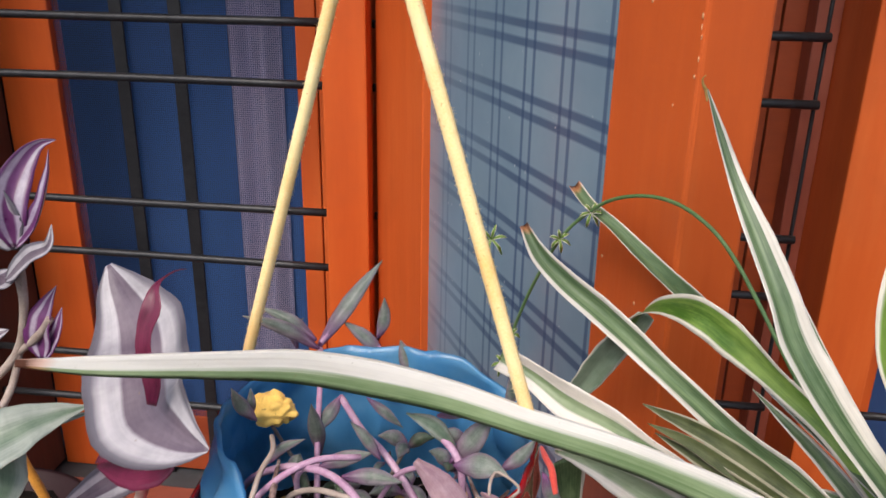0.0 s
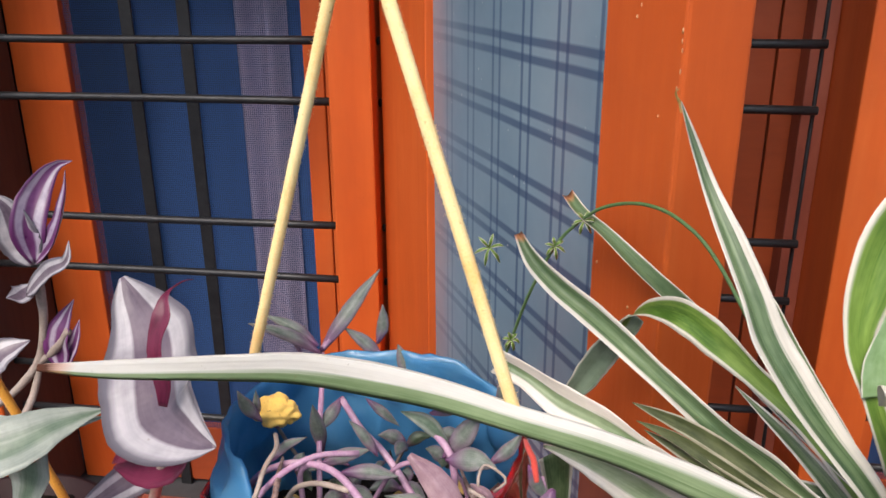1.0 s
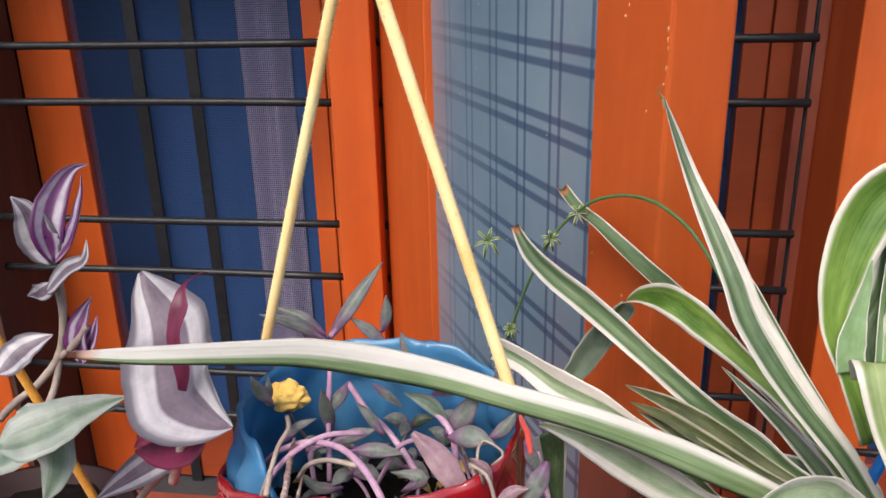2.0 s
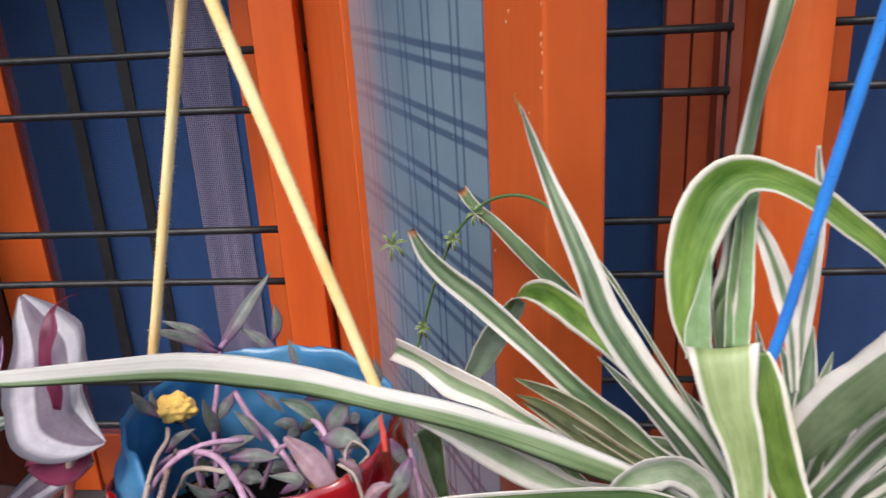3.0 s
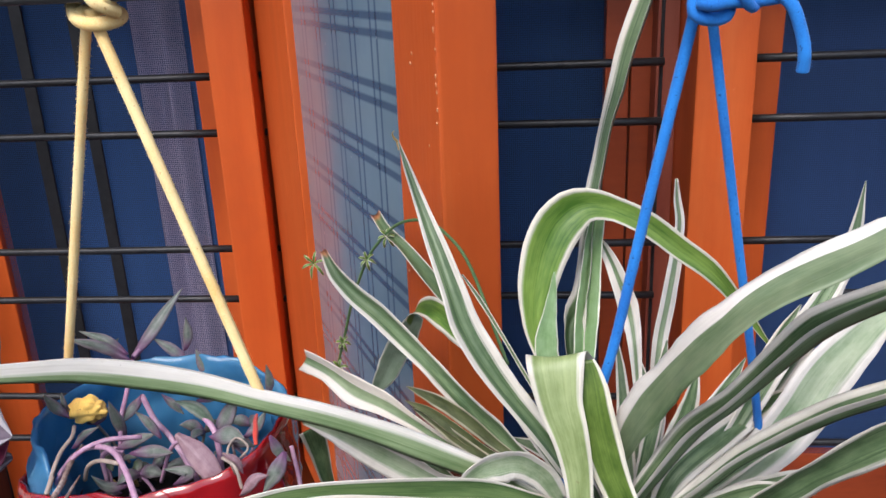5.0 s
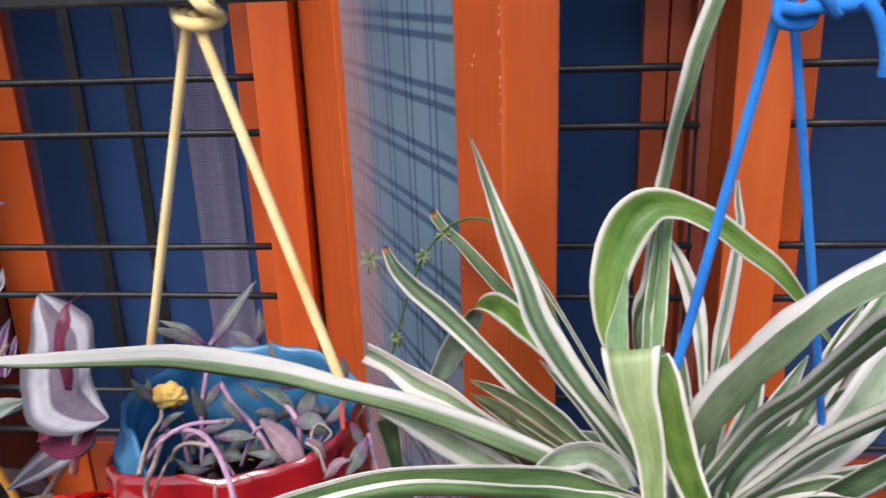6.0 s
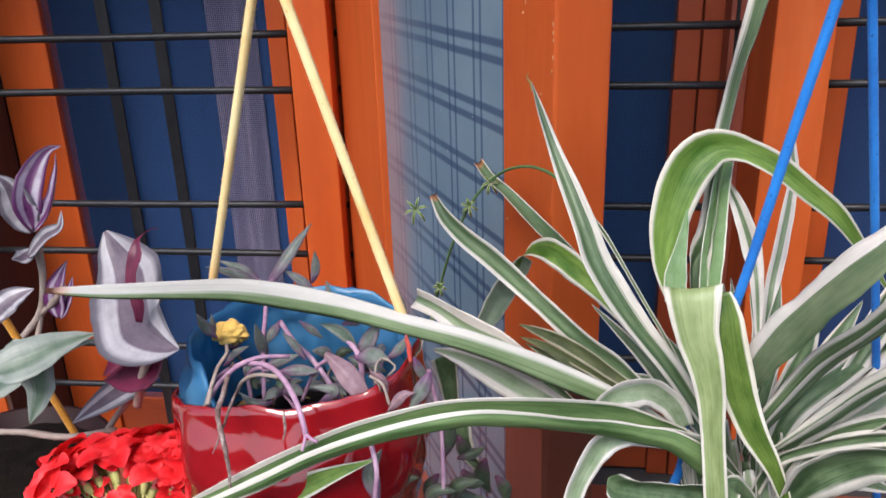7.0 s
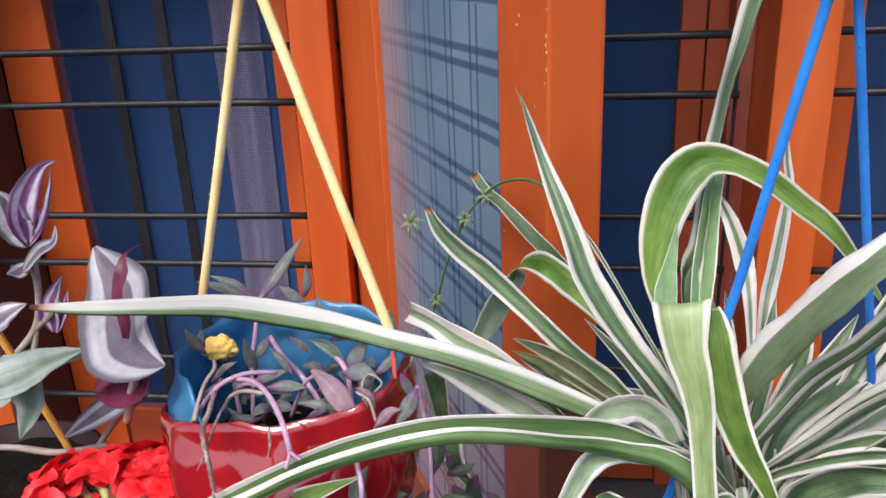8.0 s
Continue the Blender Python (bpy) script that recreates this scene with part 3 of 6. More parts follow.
# overhang out of view, added to hold sky light off the window
under(box("sunshade", (-2.2, 0.92, 2.46), (3.2, 1.419, 2.54), PLASTER, 0.006), wall, "sunshade")
for nm, lo, hi in (("wall_back_room", (-4, 4.6, 0), (4, 4.7, 3.1)), ("wall_left_room", (-4.1, 1.73, 0), (-4.0, 4.6, 3.1)), ("wall_right_room", (4.0, 1.73, 0), (4.1, 4.6, 3.1))):
    tagged(box(nm, lo, hi, ROOM, 0), "dim painted wall of the room behind the window", "wall", kind="structure")
tagged(box("ceiling", (-4, 1.73, 3.1), (4, 4.7, 3.2), ROOM, 0), "dim ceiling of the room behind the window", "ceiling", kind="structure")
tagged(box("floor", (-4, 1.73, 0.002), (4, 4.6, 0.05), ROOM, 0), "dim floor of the room behind the window", "floor", kind="structure")

# unseen wall behind the camera, added to cut light from the horizon
tagged(box("wall_behind", (-7, -2.5, 0.0), (7, -2.3, 2.0), CONCRETE, 0.004), "plain grey wall, unseen, added to block low sky light", "wall", kind="structure")

window = empty("window_1", (0, 1.45, 0.6))
tagged(window, "orange painted wooden window with black iron bars and blue net", "window", kind="structure")


def post(x0, x1):
    """An upright of the frame."""
    under(box("frame_post", (x0, WALL_Y, 0.701), (x1, 1.60, 2.36), ORANGE, 0.004), window, "frame_post")


post(0.022, 0.094)
post(0.828, 0.922)
post(-0.79, -0.680)
# dark brown strip added over the left post's inner side face
under(box("lining", (-0.6795, 1.403, 0.703), (-0.669, 1.599, 2.355), DARK_BROWN, 0.002), window, "lining", "dark brown strip on the post's inner side")
post(1.66, 1.76)
post(-1.72, -1.62)
post(2.62, 2.72)
# rebates coloured darker than the posts: the shade of the recess is painted in
for x0, x1, y0 in ((0.789, 0.828, 1.545), (0.9225, 0.944, 1.545)):
    under(box("rebate", (x0, y0, 0.70), (x1 - 0.0005, 1.60, 2.36), RED_BROWN, 0.003), window, "rebate")
under(box("window_sill", (-1.72, 1.36, 0.50), (2.72, 1.545, 0.700), RED_BROWN, 0.006), window, "window_sill")
under(box("sill_ledge", (-1.72, 1.5455, 0.50), (2.72, 1.66, 0.690), LEDGE, 0.004), window, "sill_ledge", "dark grey ledge behind the sill")
under(box("frame_head", (-1.72, WALL_Y, 2.36), (2.72, 1.60, 2.42), ORANGE, 0.006), window, "frame_head")


def net_frame(x0, x1, s0, s1, last=ORANGE):
    """A netted inner frame between two posts: stiles s0 and s1 wide, the second painted as last; rails, and the net."""
    z0, z1 = 0.692, 2.36
    under(box("net_stile", (x0, 1.60, z0), (x0 + s0, 1.64, z1), ORANGE, 0.004), window, "net_stile")
    cut = x1 - s1 * 0.62
    under(box("net_stile", (x1 - s1, 1.602, z0), (cut - 0.0015, 1.64, z1), last, 0.003), window, "net_stile")
    under(box("net_stile", (cut + 0.0015, 1.60, z0), (x1, 1.64, z1), last, 0.003), window, "net_stile")
    under(box("net_rail", (x0 + s0 + 0.001, 1.6095, z0 + 0.008), (x1 - s1 - 0.001, 1.638, 0.840), SHADED_ORANGE, 0.004), window, "net_rail")
    under(box("net_rail", (x0 + s0, 1.602, z1 - 0.06), (x1 - s1, 1.638, z1), ORANGE, 0.004), window, "net_rail")
    w, verts, faces = 24, [], []
    for i in range(w + 1):
        for k in range(w + 1):
            x, z = x0 + 0.01 + (x1 - x0 - 0.02) * i / w, 0.83 + (z1 - 0.835) * k / w
            verts.append((x, 1.614 + 0.0015 * noise.noise(Vector((x * 6, z * 3, 1.0))), z))
    for i in range(w):
        for k in range(w):
            a = i * (w + 1) + k
            faces.append((a, a + w + 1, a + w + 2, a + 1))
    under(mesh_object("net", verts, faces, NET), window, "net", "blue mosquito net")


net_frame(-0.668, 0.022, 0.115, 0.104)
# the right stile lies in shade here, put into its colour
net_frame(0.094, 0.828, 0.10, 0.122, SHADED_ORANGE)
net_frame(0.922, 1.66, 0.103, 0.10)
net_frame(-1.62, -0.79, 0.10, 0.10)
net_frame(1.76, 2.62, 0.10, 0.10)
for z in (0.97, 1.07, 1.28, 1.382, 1.60, 1.70, 1.918, 2.02, 2.236):
    for x0, x1 in ((-1.62, -0.79), (-0.669, 0.022), (0.094, 0.785), (0.922, 1.66), (1.76, 2.62)):
        a = 0.0015 * math.sin(z * 40 + x0 * 9)
        under(tube("bar", [(x0, 1.45, z), ((x0 + x1) / 2, 1.45, z + a), (x1, 1.45, z)], 0.0070, IRON, 6, 10), window, "bar")
for x in (1.30, -1.2, 2.2):
    under(box("bar_upright", (x - 0.007, 1.462, 0.701), (x + 0.007, 1.468, 2.36), IRON, 0.001), window, "bar_upright")

for x in (0.783,):
    under(tube("bar_upright", [(x, 1.464, 0.701), (x, 1.464, 1.5), (x, 1.464, 2.35)], 0.0032, IRON, 6, 10), window, "bar_upright")

room_grille = empty("inner_grille", (-0.364, 1.605, 0.69))
tagged(room_grille, "dark upright iron strips in front of the blue net", "grille", kind="structure")
for x in (-0.421, -0.307):
    under(box("strip", (x - 0.0120, 1.602, 0.691), (x + 0.0120, 1.608, 2.355), IRON, 0.001), room_grille, "strip")

# the open sash: x along it from the hinge, its face at y = 0
sash_dir = Vector((0.4463, -0.8949, 0.0))
hinge = Vector((0.1137, 1.4123, 0.0))
sash_turn = Matrix.Translation(hinge) @ Matrix(((sash_dir.x, -sash_dir.y, 0, 0), (sash_dir.y, sash_dir.x, 0, 0), (0, 0, 1, 0), (0, 0, 0, 1)))
sash = empty("window_sash")
sash.matrix_world = sash_turn
tagged(sash, "orange wooden window sash standing open, with checked frosted glass", "window", kind="structure")
for nm, lo, hi in (("hinge_stile", (-0.03, 0, 0.93), (0.215, 0.053, 2.34)), ("free_stile", (0.690, 0, 1.43), (0.796, 0.053, 2.34)),
                   ("sash_rail", (0.215, 0.001, 0.93), (0.690, 0.052, 1.03)), ("sash_rail", (0.215, 0.001, 2.24), (0.690, 0.052, 2.34))):
    ob = box(nm, lo, hi, RED_BROWN if hi[2] < 1.2 else ORANGE, 0.003)
    ob.parent = sash
# foot in red brown; its outer end is darker, with that side's shade painted in
for x0, x1, mat, words in ((0.690, 0.78, RED_BROWN, "red brown foot of the stile"), (0.7804, 0.7955, SILL, "end of the stile's foot, darkened for its shade")):
    ob = box("stile_foot", (x0, 0.0005, 0.93), (x1, 0.0525, 1.4295), mat, 0.002)
    ob.parent = sash
    ob["label"] = words
pane = box("pane", (0.213, 0.012, 1.02), (0.695, 0.017, 2.25), CHECK, 0)
pane.parent = sash
for x0 in (0.686,):
    ob = box("glazing_bead", (x0, 0.004, 1.03), (x0 + 0.004, 0.013, 2.24), DARK_PLASTIC, 0.001)
    ob.parent = sash

rd = random.Random(12)
for i in range(26):
    z = 1.715 + 0.24 * (i / 26) ** 0.8 + rd.uniform(-0.006, 0.006)
    bead = mesh_object("paint_drip", *ball((0.7925 + rd.gauss(0, 0.0012) - (rd.uniform(0.01, 0.08) if i % 6 == 0 else 0), -0.0002, z), (rd.uniform(0.0004, 0.0011), 0.0007, rd.uniform(0.0006, 0.0022) * (1 if rd.random() < 0.7 else 1.6))), CHIP)
    bead.parent = sash
for s, z in ((0.735, 1.78), (0.74, 1.60), (0.70, 1.58), (0.752, 1.56)):
    bead = mesh_object("paint_drip", *ball((s, -0.0003, z), (0.0012, 0.0008, 0.0016)), CHIP)
    bead.parent = sash

# curtains behind the net


def curtain(name, x0, x1, y, fold, mat, label):
    verts, faces, cols = [], [], max(24, int((x1 - x0) * 220))
    for i in range(cols + 1):
        for k in range(13):
            x = x0 + (x1 - x0) * i / cols
            verts.append((x, y + fold * math.sin(x * 95 + 0.4 * math.sin(k * 0.7)) + fold * 0.5 * math.sin(x * 41 + k * 0.2), 0.06 + 2.5 * k / 12))
    for i in range(cols):
        for k in range(12):
            a = i * 13 + k
            faces.append((a, a + 13, a + 14, a + 1))
    ob = mesh_object(name, verts, faces, mat)
    sol = ob.modifiers.new("thick", "SOLIDIFY")
    sol.thickness = 0.002
    return tagged(ob, label, "curtain", group="curtains behind the window")


curtain("curtain", -0.80, -0.02, 1.82, 0.0008, BLUE_CLOTH, "plain dark blue curtain behind the window net")
curtain("curtain", 0.06, 0.88, 1.82, 0.0008, BLUE_CLOTH, "plain dark blue curtain behind the window net")
curtain("curtain", 0.95, 1.72, 1.82, 0.0012, SHADED_BLUE_CLOTH, "plain blue curtain behind the window net, darkened for its shade")
curtain("side_curtain", -0.288, -0.178, 1.803, 0.010, CURTAIN, "narrow lavender curtain gathered behind the window net")

# ---- the rail that the pots hang from ----
rail = empty("hanging_rail", (0.5, 0.48, 1.84))
under(box("rail_bar", (-1.68, 0.475, 1.8435), (2.68, 0.505, 1.8685), IRON, 0.002), rail, "rail_bar")
for x in (-1.67, 2.67):
    under(box("arm", (x - 0.012, 0.5055, 1.8455), (x + 0.012, 1.3995, 1.8665), IRON, 0.002), rail, "arm")
tagged(rail, "black square iron rail above the pots", "rail", kind="structure")


# ---- spider plant in its hanging pot ----
spider = empty("spider_plant", (0.60, 0.48, 1.21))
tagged(spider, "green and cream striped spider plant with long arching leaves", "plant")
under(blade([(0.5662, 0.4848, 1.544), (0.5571, 0.4898, 1.556), (0.5428, 0.4947, 1.577), (0.525, 0.5017, 1.598), (0.5075, 0.5097, 1.621), (0.4948, 0.5198, 1.641), (0.4868, 0.5298, 1.661), (0.4768, 0.5449, 1.684), (0.467, 0.5599, 1.706), (0.4583, 0.5699, 1.729), (0.4515, 0.578, 1.748)],
            [0.0123, 0.0124, 0.015, 0.0154, 0.0206, 0.0204, 0.0175, 0.0141, 0.00973, 0.00612, 0.000684],
            [(0.28, -0.79, 0.55), (0.32, -0.82, 0.48), (0.33, -0.81, 0.49), (0.31, -0.8, 0.51), (0.29, -0.8, 0.53), (0.27, -0.79, 0.54), (0.26, -0.77, 0.57), (0.24, -0.75, 0.62), (0.27, -0.79, 0.56), (0.31, -0.82, 0.48), (0.32, -0.83, 0.46)], STRIPED, keel=0.7, wave=0.1, fold=1.05, seed=1), spider, 'leaf')
under(tube('dry_tip', [(0.452, 0.576, 1.742), (0.4511, 0.578, 1.747), (0.4492, 0.577, 1.75), (0.4484, 0.576, 1.753), (0.4499, 0.575, 1.755)], 0.00089, DRY, taper=[0.5, 1, 1, 0.6, 0.2]), spider, 'dry_tip')
under(blade([(0.5686, 0.505, 1.536), (0.5596, 0.51, 1.556), (0.5437, 0.52, 1.585), (0.5302, 0.53, 1.606), (0.5157, 0.54, 1.629), (0.5033, 0.545, 1.649), (0.4923, 0.55, 1.664)],
            [0.0030, 0.0028, 0.0028, 0.0026, 0.0026, 0.0034, 0.0012],
            [(-0.15, -0.97, 0.17), (-0.14, -0.96, 0.22), (-0.17, -0.95, 0.28), (-0.15, -0.93, 0.33), (-0.062, -0.95, 0.29), (-0.06, -0.97, 0.24), (0.19, -0.88, 0.44)], STRIPED, keel=0.4, seed=2), spider, 'leaf')
under(blade([(0.5486, 0.5, 1.545), (0.5284, 0.52, 1.548), (0.5125, 0.54, 1.553), (0.4946, 0.57, 1.553), (0.4755, 0.595, 1.56), (0.4569, 0.62, 1.567), (0.4353, 0.64, 1.579), (0.4163, 0.66, 1.588), (0.3943, 0.675, 1.6), (0.3755, 0.692, 1.613), (0.3632, 0.706, 1.629)],
            [0.00951, 0.0127, 0.0152, 0.0151, 0.0153, 0.016, 0.0174, 0.0194, 0.0167, 0.0139, 0.00639],
            [(-0.59, -0.66, 0.46), (-0.6, -0.64, 0.49), (-0.57, -0.46, 0.68), (-0.6, -0.48, 0.63), (-0.53, -0.57, 0.63), (-0.47, -0.67, 0.57), (-0.39, -0.7, 0.59), (-0.34, -0.74, 0.58), (-0.3, -0.8, 0.52), (-0.36, -0.81, 0.46), (-0.34, -0.82, 0.45)], BURNT, keel=0.85, seed=3), spider, 'leaf')
under(blade([(0.5495, 0.51, 1.564), (0.5142, 0.58, 1.581), (0.4847, 0.64, 1.597), (0.4629, 0.68, 1.604), (0.4455, 0.71, 1.612), (0.4282, 0.735, 1.622), (0.4108, 0.755, 1.63), (0.3986, 0.774, 1.641)],
            [0.00732, 0.0113, 0.0123, 0.0132, 0.0128, 0.0106, 0.0106, 0.00966],
            [(-0.47, -0.43, 0.77), (-0.66, -0.48, 0.58), (-0.64, -0.47, 0.61), (-0.3, -0.35, 0.89), (-0.27, -0.45, 0.85), (-0.2, -0.49, 0.85), (-0.05, -0.46, 0.89), (-0.14, -0.56, 0.82)], BURNT, keel=0.85, seed=4), spider, 'leaf')
under(blade([(0.5565, 0.51, 1.55), (0.5291, 0.54, 1.58), (0.5034, 0.57, 1.596), (0.4853, 0.59, 1.607), (0.4689, 0.605, 1.614), (0.4543, 0.635, 1.605), (0.4447, 0.655, 1.591), (0.44, 0.665, 1.577)],
            [0.0102, 0.0121, 0.0154, 0.0237, 0.0229, 0.0128, 0.00946, 0.00842],
            [(-0.47, -0.8, 0.37), (-0.54, -0.76, 0.37), (-0.65, -0.71, 0.25), (-0.66, -0.74, 0.17), (-0.82, -0.55, 0.16), (-0.88, -0.23, 0.41), (-0.68, 0.3, 0.67), (-0.12, 0.79, 0.6)], LIME, keel=0.3, seed=5), spider, 'leaf')
under(blade([(0.4474, 0.66, 1.587), (0.4377, 0.668, 1.569), (0.426, 0.676, 1.547), (0.4161, 0.682, 1.526), (0.4072, 0.686, 1.51), (0.4008, 0.688, 1.501)],
            [0.0123, 0.0211, 0.0232, 0.0209, 0.0143, 0.00455],
            [(-0.15, -0.93, -0.34), (-0.13, -0.94, -0.31), (-0.096, -0.96, -0.27), (-0.073, -0.97, -0.23), (-0.071, -0.98, -0.2), (-0.045, -0.98, -0.2)], UNDERSIDE, keel=0.3, seed=6), spider, 'leaf')
under(blade([(0.5215, 0.51, 1.544), (0.4816, 0.55, 1.534), (0.4508, 0.585, 1.532), (0.426, 0.605, 1.536), (0.3991, 0.62, 1.541), (0.3752, 0.635, 1.55), (0.3539, 0.645, 1.556)],
            [0.00609, 0.0093, 0.0112, 0.0187, 0.0244, 0.0176, 0.0188],
            [(-0.7, -0.6, 0.38), (-0.69, -0.57, 0.45), (-0.59, -0.61, 0.53), (-0.38, -0.72, 0.58), (-0.37, -0.83, 0.42), (-0.36, -0.86, 0.35), (-0.36, -0.9, 0.23)], CREAM, keel=0.8, bias=0.868, seed=7), spider, 'leaf')
under(blade([(0.5899, 0.4776, 1.498), (0.5448, 0.4755, 1.538), (0.5091, 0.4744, 1.562), (0.4646, 0.4732, 1.583), (0.4372, 0.4723, 1.595), (0.4099, 0.4713, 1.605), (0.3755, 0.4713, 1.614), (0.3401, 0.4742, 1.622), (0.3075, 0.4672, 1.632), (0.277, 0.4553, 1.642), (0.2492, 0.4405, 1.6485), (0.2075, 0.4205, 1.6558), (0.182, 0.4092, 1.6615)],
            [0.00442, 0.00493, 0.00545, 0.00685, 0.00592, 0.00596, 0.0057, 0.00652, 0.00721, 0.00640, 0.0051, 0.0036, 0.0012],
            [(0.63, 0.25, 0.74), (0.59, 0.27, 0.76), (0.46, 0.33, 0.82), (0.38, 0.35, 0.85), (0.33, 0.36, 0.87), (0.27, 0.36, 0.89), (0.24, 0.37, 0.9), (0.21, 0.36, 0.91), (0.18, 0.35, 0.92), (0.12, 0.34, 0.93), (0.061, 0.31, 0.95), (0.056, 0.31, 0.95), (0.064, 0.32, 0.95)], WHITE, keel=4.5, wave=0.03, fold=1.05, seed=8), spider, 'leaf')
under(blade([(0.5715, 0.481, 1.5155), (0.556, 0.475, 1.5325), (0.5295, 0.464, 1.554), (0.5015, 0.453, 1.568), (0.4535, 0.429, 1.5845), (0.4105, 0.416, 1.5905), (0.3765, 0.409, 1.585), (0.3475, 0.404, 1.577), (0.3125, 0.398, 1.562), (0.2825, 0.393, 1.547), (0.2525, 0.388, 1.534)],
            [0.021, 0.019, 0.012, 0.016, 0.015, 0.013, 0.0124, 0.0124, 0.0112, 0.0122, 0.005],
            [(0.35, -0.94, -0.02), (0.38, -0.93, -0.0), (0.36, -0.93, -0.03), (0.41, -0.91, -0.03), (0.37, -0.93, -0.02), (0.25, -0.97, 0.02), (0.18, -0.98, 0.04), (0.16, -0.99, 0.04), (0.14, -0.99, 0.07), (0.12, -0.99, 0.09), (0.12, -0.99, 0.09)], HALF_BLADE, keel=0.25, wave=0.05, seed=9), spider, 'leaf')
under(blade([(0.5665, 0.451, 1.53), (0.5565, 0.45, 1.5405), (0.539, 0.448, 1.5525), (0.5205, 0.446, 1.5575), (0.5005, 0.44, 1.565), (0.477, 0.43, 1.573), (0.454, 0.418, 1.5825), (0.424, 0.407, 1.5895), (0.394, 0.401, 1.587), (0.3635, 0.395, 1.5805), (0.3325, 0.39, 1.57), (0.3, 0.385, 1.554), (0.2615, 0.378, 1.539)],
            [0.018, 0.017, 0.0151, 0.0133, 0.0124, 0.0102, 0.011, 0.011, 0.0102, 0.0095, 0.0094, 0.01, 0.005],
            [(0.09, -1.0, -0.01), (0.1, -0.99, -0.01), (0.1, -0.99, -0.01), (0.19, -0.98, -0.04), (0.32, -0.94, -0.08), (0.4, -0.91, -0.08), (0.4, -0.92, -0.0), (0.27, -0.96, -0.0), (0.19, -0.98, 0.04), (0.16, -0.99, 0.05), (0.12, -0.99, 0.08), (0.13, -0.99, 0.09), (0.14, -0.98, 0.1)], HALF_BLADE, keel=-0.3, wave=0.10, seed=109), spider, 'leaf')
under(blade([(0.5565, 0.49, 1.627), (0.5493, 0.475, 1.642), (0.5481, 0.467, 1.639), (0.5505, 0.46, 1.621), (0.5556, 0.454, 1.603), (0.5598, 0.449, 1.583), (0.5618, 0.444, 1.56), (0.5643, 0.438, 1.532), (0.5668, 0.433, 1.504), (0.5691, 0.428, 1.474)],
            [0.0350, 0.0360, 0.0338, 0.0268, 0.0220, 0.0178, 0.0146, 0.0146, 0.0148, 0.0143],
            [(-0.1, 0.72, 0.69), (-0.069, 0.45, 0.89), (-0.044, -0.81, 0.58), (-0.0088, -0.94, 0.34), (-0.009, -0.96, 0.28), (-0.0089, -0.97, 0.23), (-0.01, -0.98, 0.21), (-0.011, -0.98, 0.19), (-0.012, -0.99, 0.17), (-0.013, -0.99, 0.17)], SOFT_LIME, keel=0.12, wave=0.03, seed=10), spider, 'leaf')
under(blade([(0.613, 0.447, 1.505), (0.6005, 0.449, 1.535), (0.5885, 0.452, 1.556), (0.5795, 0.456, 1.5765), (0.5735, 0.46, 1.5985), (0.5705, 0.463, 1.614), (0.569, 0.466, 1.626), (0.5675, 0.469, 1.6355), (0.5665, 0.471, 1.6415)],
            [0.006, 0.011, 0.017, 0.021, 0.023, 0.0211, 0.0184, 0.0133, 0.0076],
            [(0.0, -1.0, 0.07), (0.0, -1.0, 0.1), (0.0, -0.99, 0.17), (-0.01, -0.98, 0.18), (-0.01, -0.98, 0.18), (-0.02, -0.98, 0.21), (-0.06, -0.96, 0.26), (-0.07, -0.95, 0.3), (-0.13, -0.95, 0.29)], DEEP_LIME, keel=0.05, wave=0.03, seed=11), spider, 'leaf')
under(blade([(0.562, 0.51, 1.577), (0.547, 0.515, 1.614), (0.54, 0.52, 1.633), (0.5384, 0.523, 1.648), (0.5404, 0.526, 1.665), (0.5454, 0.53, 1.686), (0.5527, 0.533, 1.701), (0.5627, 0.536, 1.71), (0.5737, 0.538, 1.713), (0.5889, 0.54, 1.709), (0.6097, 0.543, 1.698), (0.6305, 0.546, 1.681), (0.6515, 0.55, 1.664), (0.6717, 0.555, 1.64), (0.6955, 0.56, 1.607)],
            [0.012, 0.0102, 0.0133, 0.0173, 0.0255, 0.0305, 0.0317, 0.0298, 0.0215, 0.0160, 0.0158, 0.0155, 0.0140, 0.0085, 0.00226],
            [(-0.00056, -0.99, 0.14), (-0.059, -0.99, 0.15), (-0.18, -0.97, 0.18), (-0.074, -0.98, 0.19), (-0.0014, -0.98, 0.18), (0.014, -0.98, 0.18), (0.057, -0.98, 0.2), (0.11, -0.97, 0.22), (0.15, -0.97, 0.2), (0.24, -0.93, 0.27), (0.26, -0.95, 0.18), (0.24, -0.96, 0.1), (0.31, -0.94, 0.11), (0.18, -0.98, -0.032), (0.1, -0.99, -0.076)], LIME, keel=0.3, seed=12), spider, 'leaf')
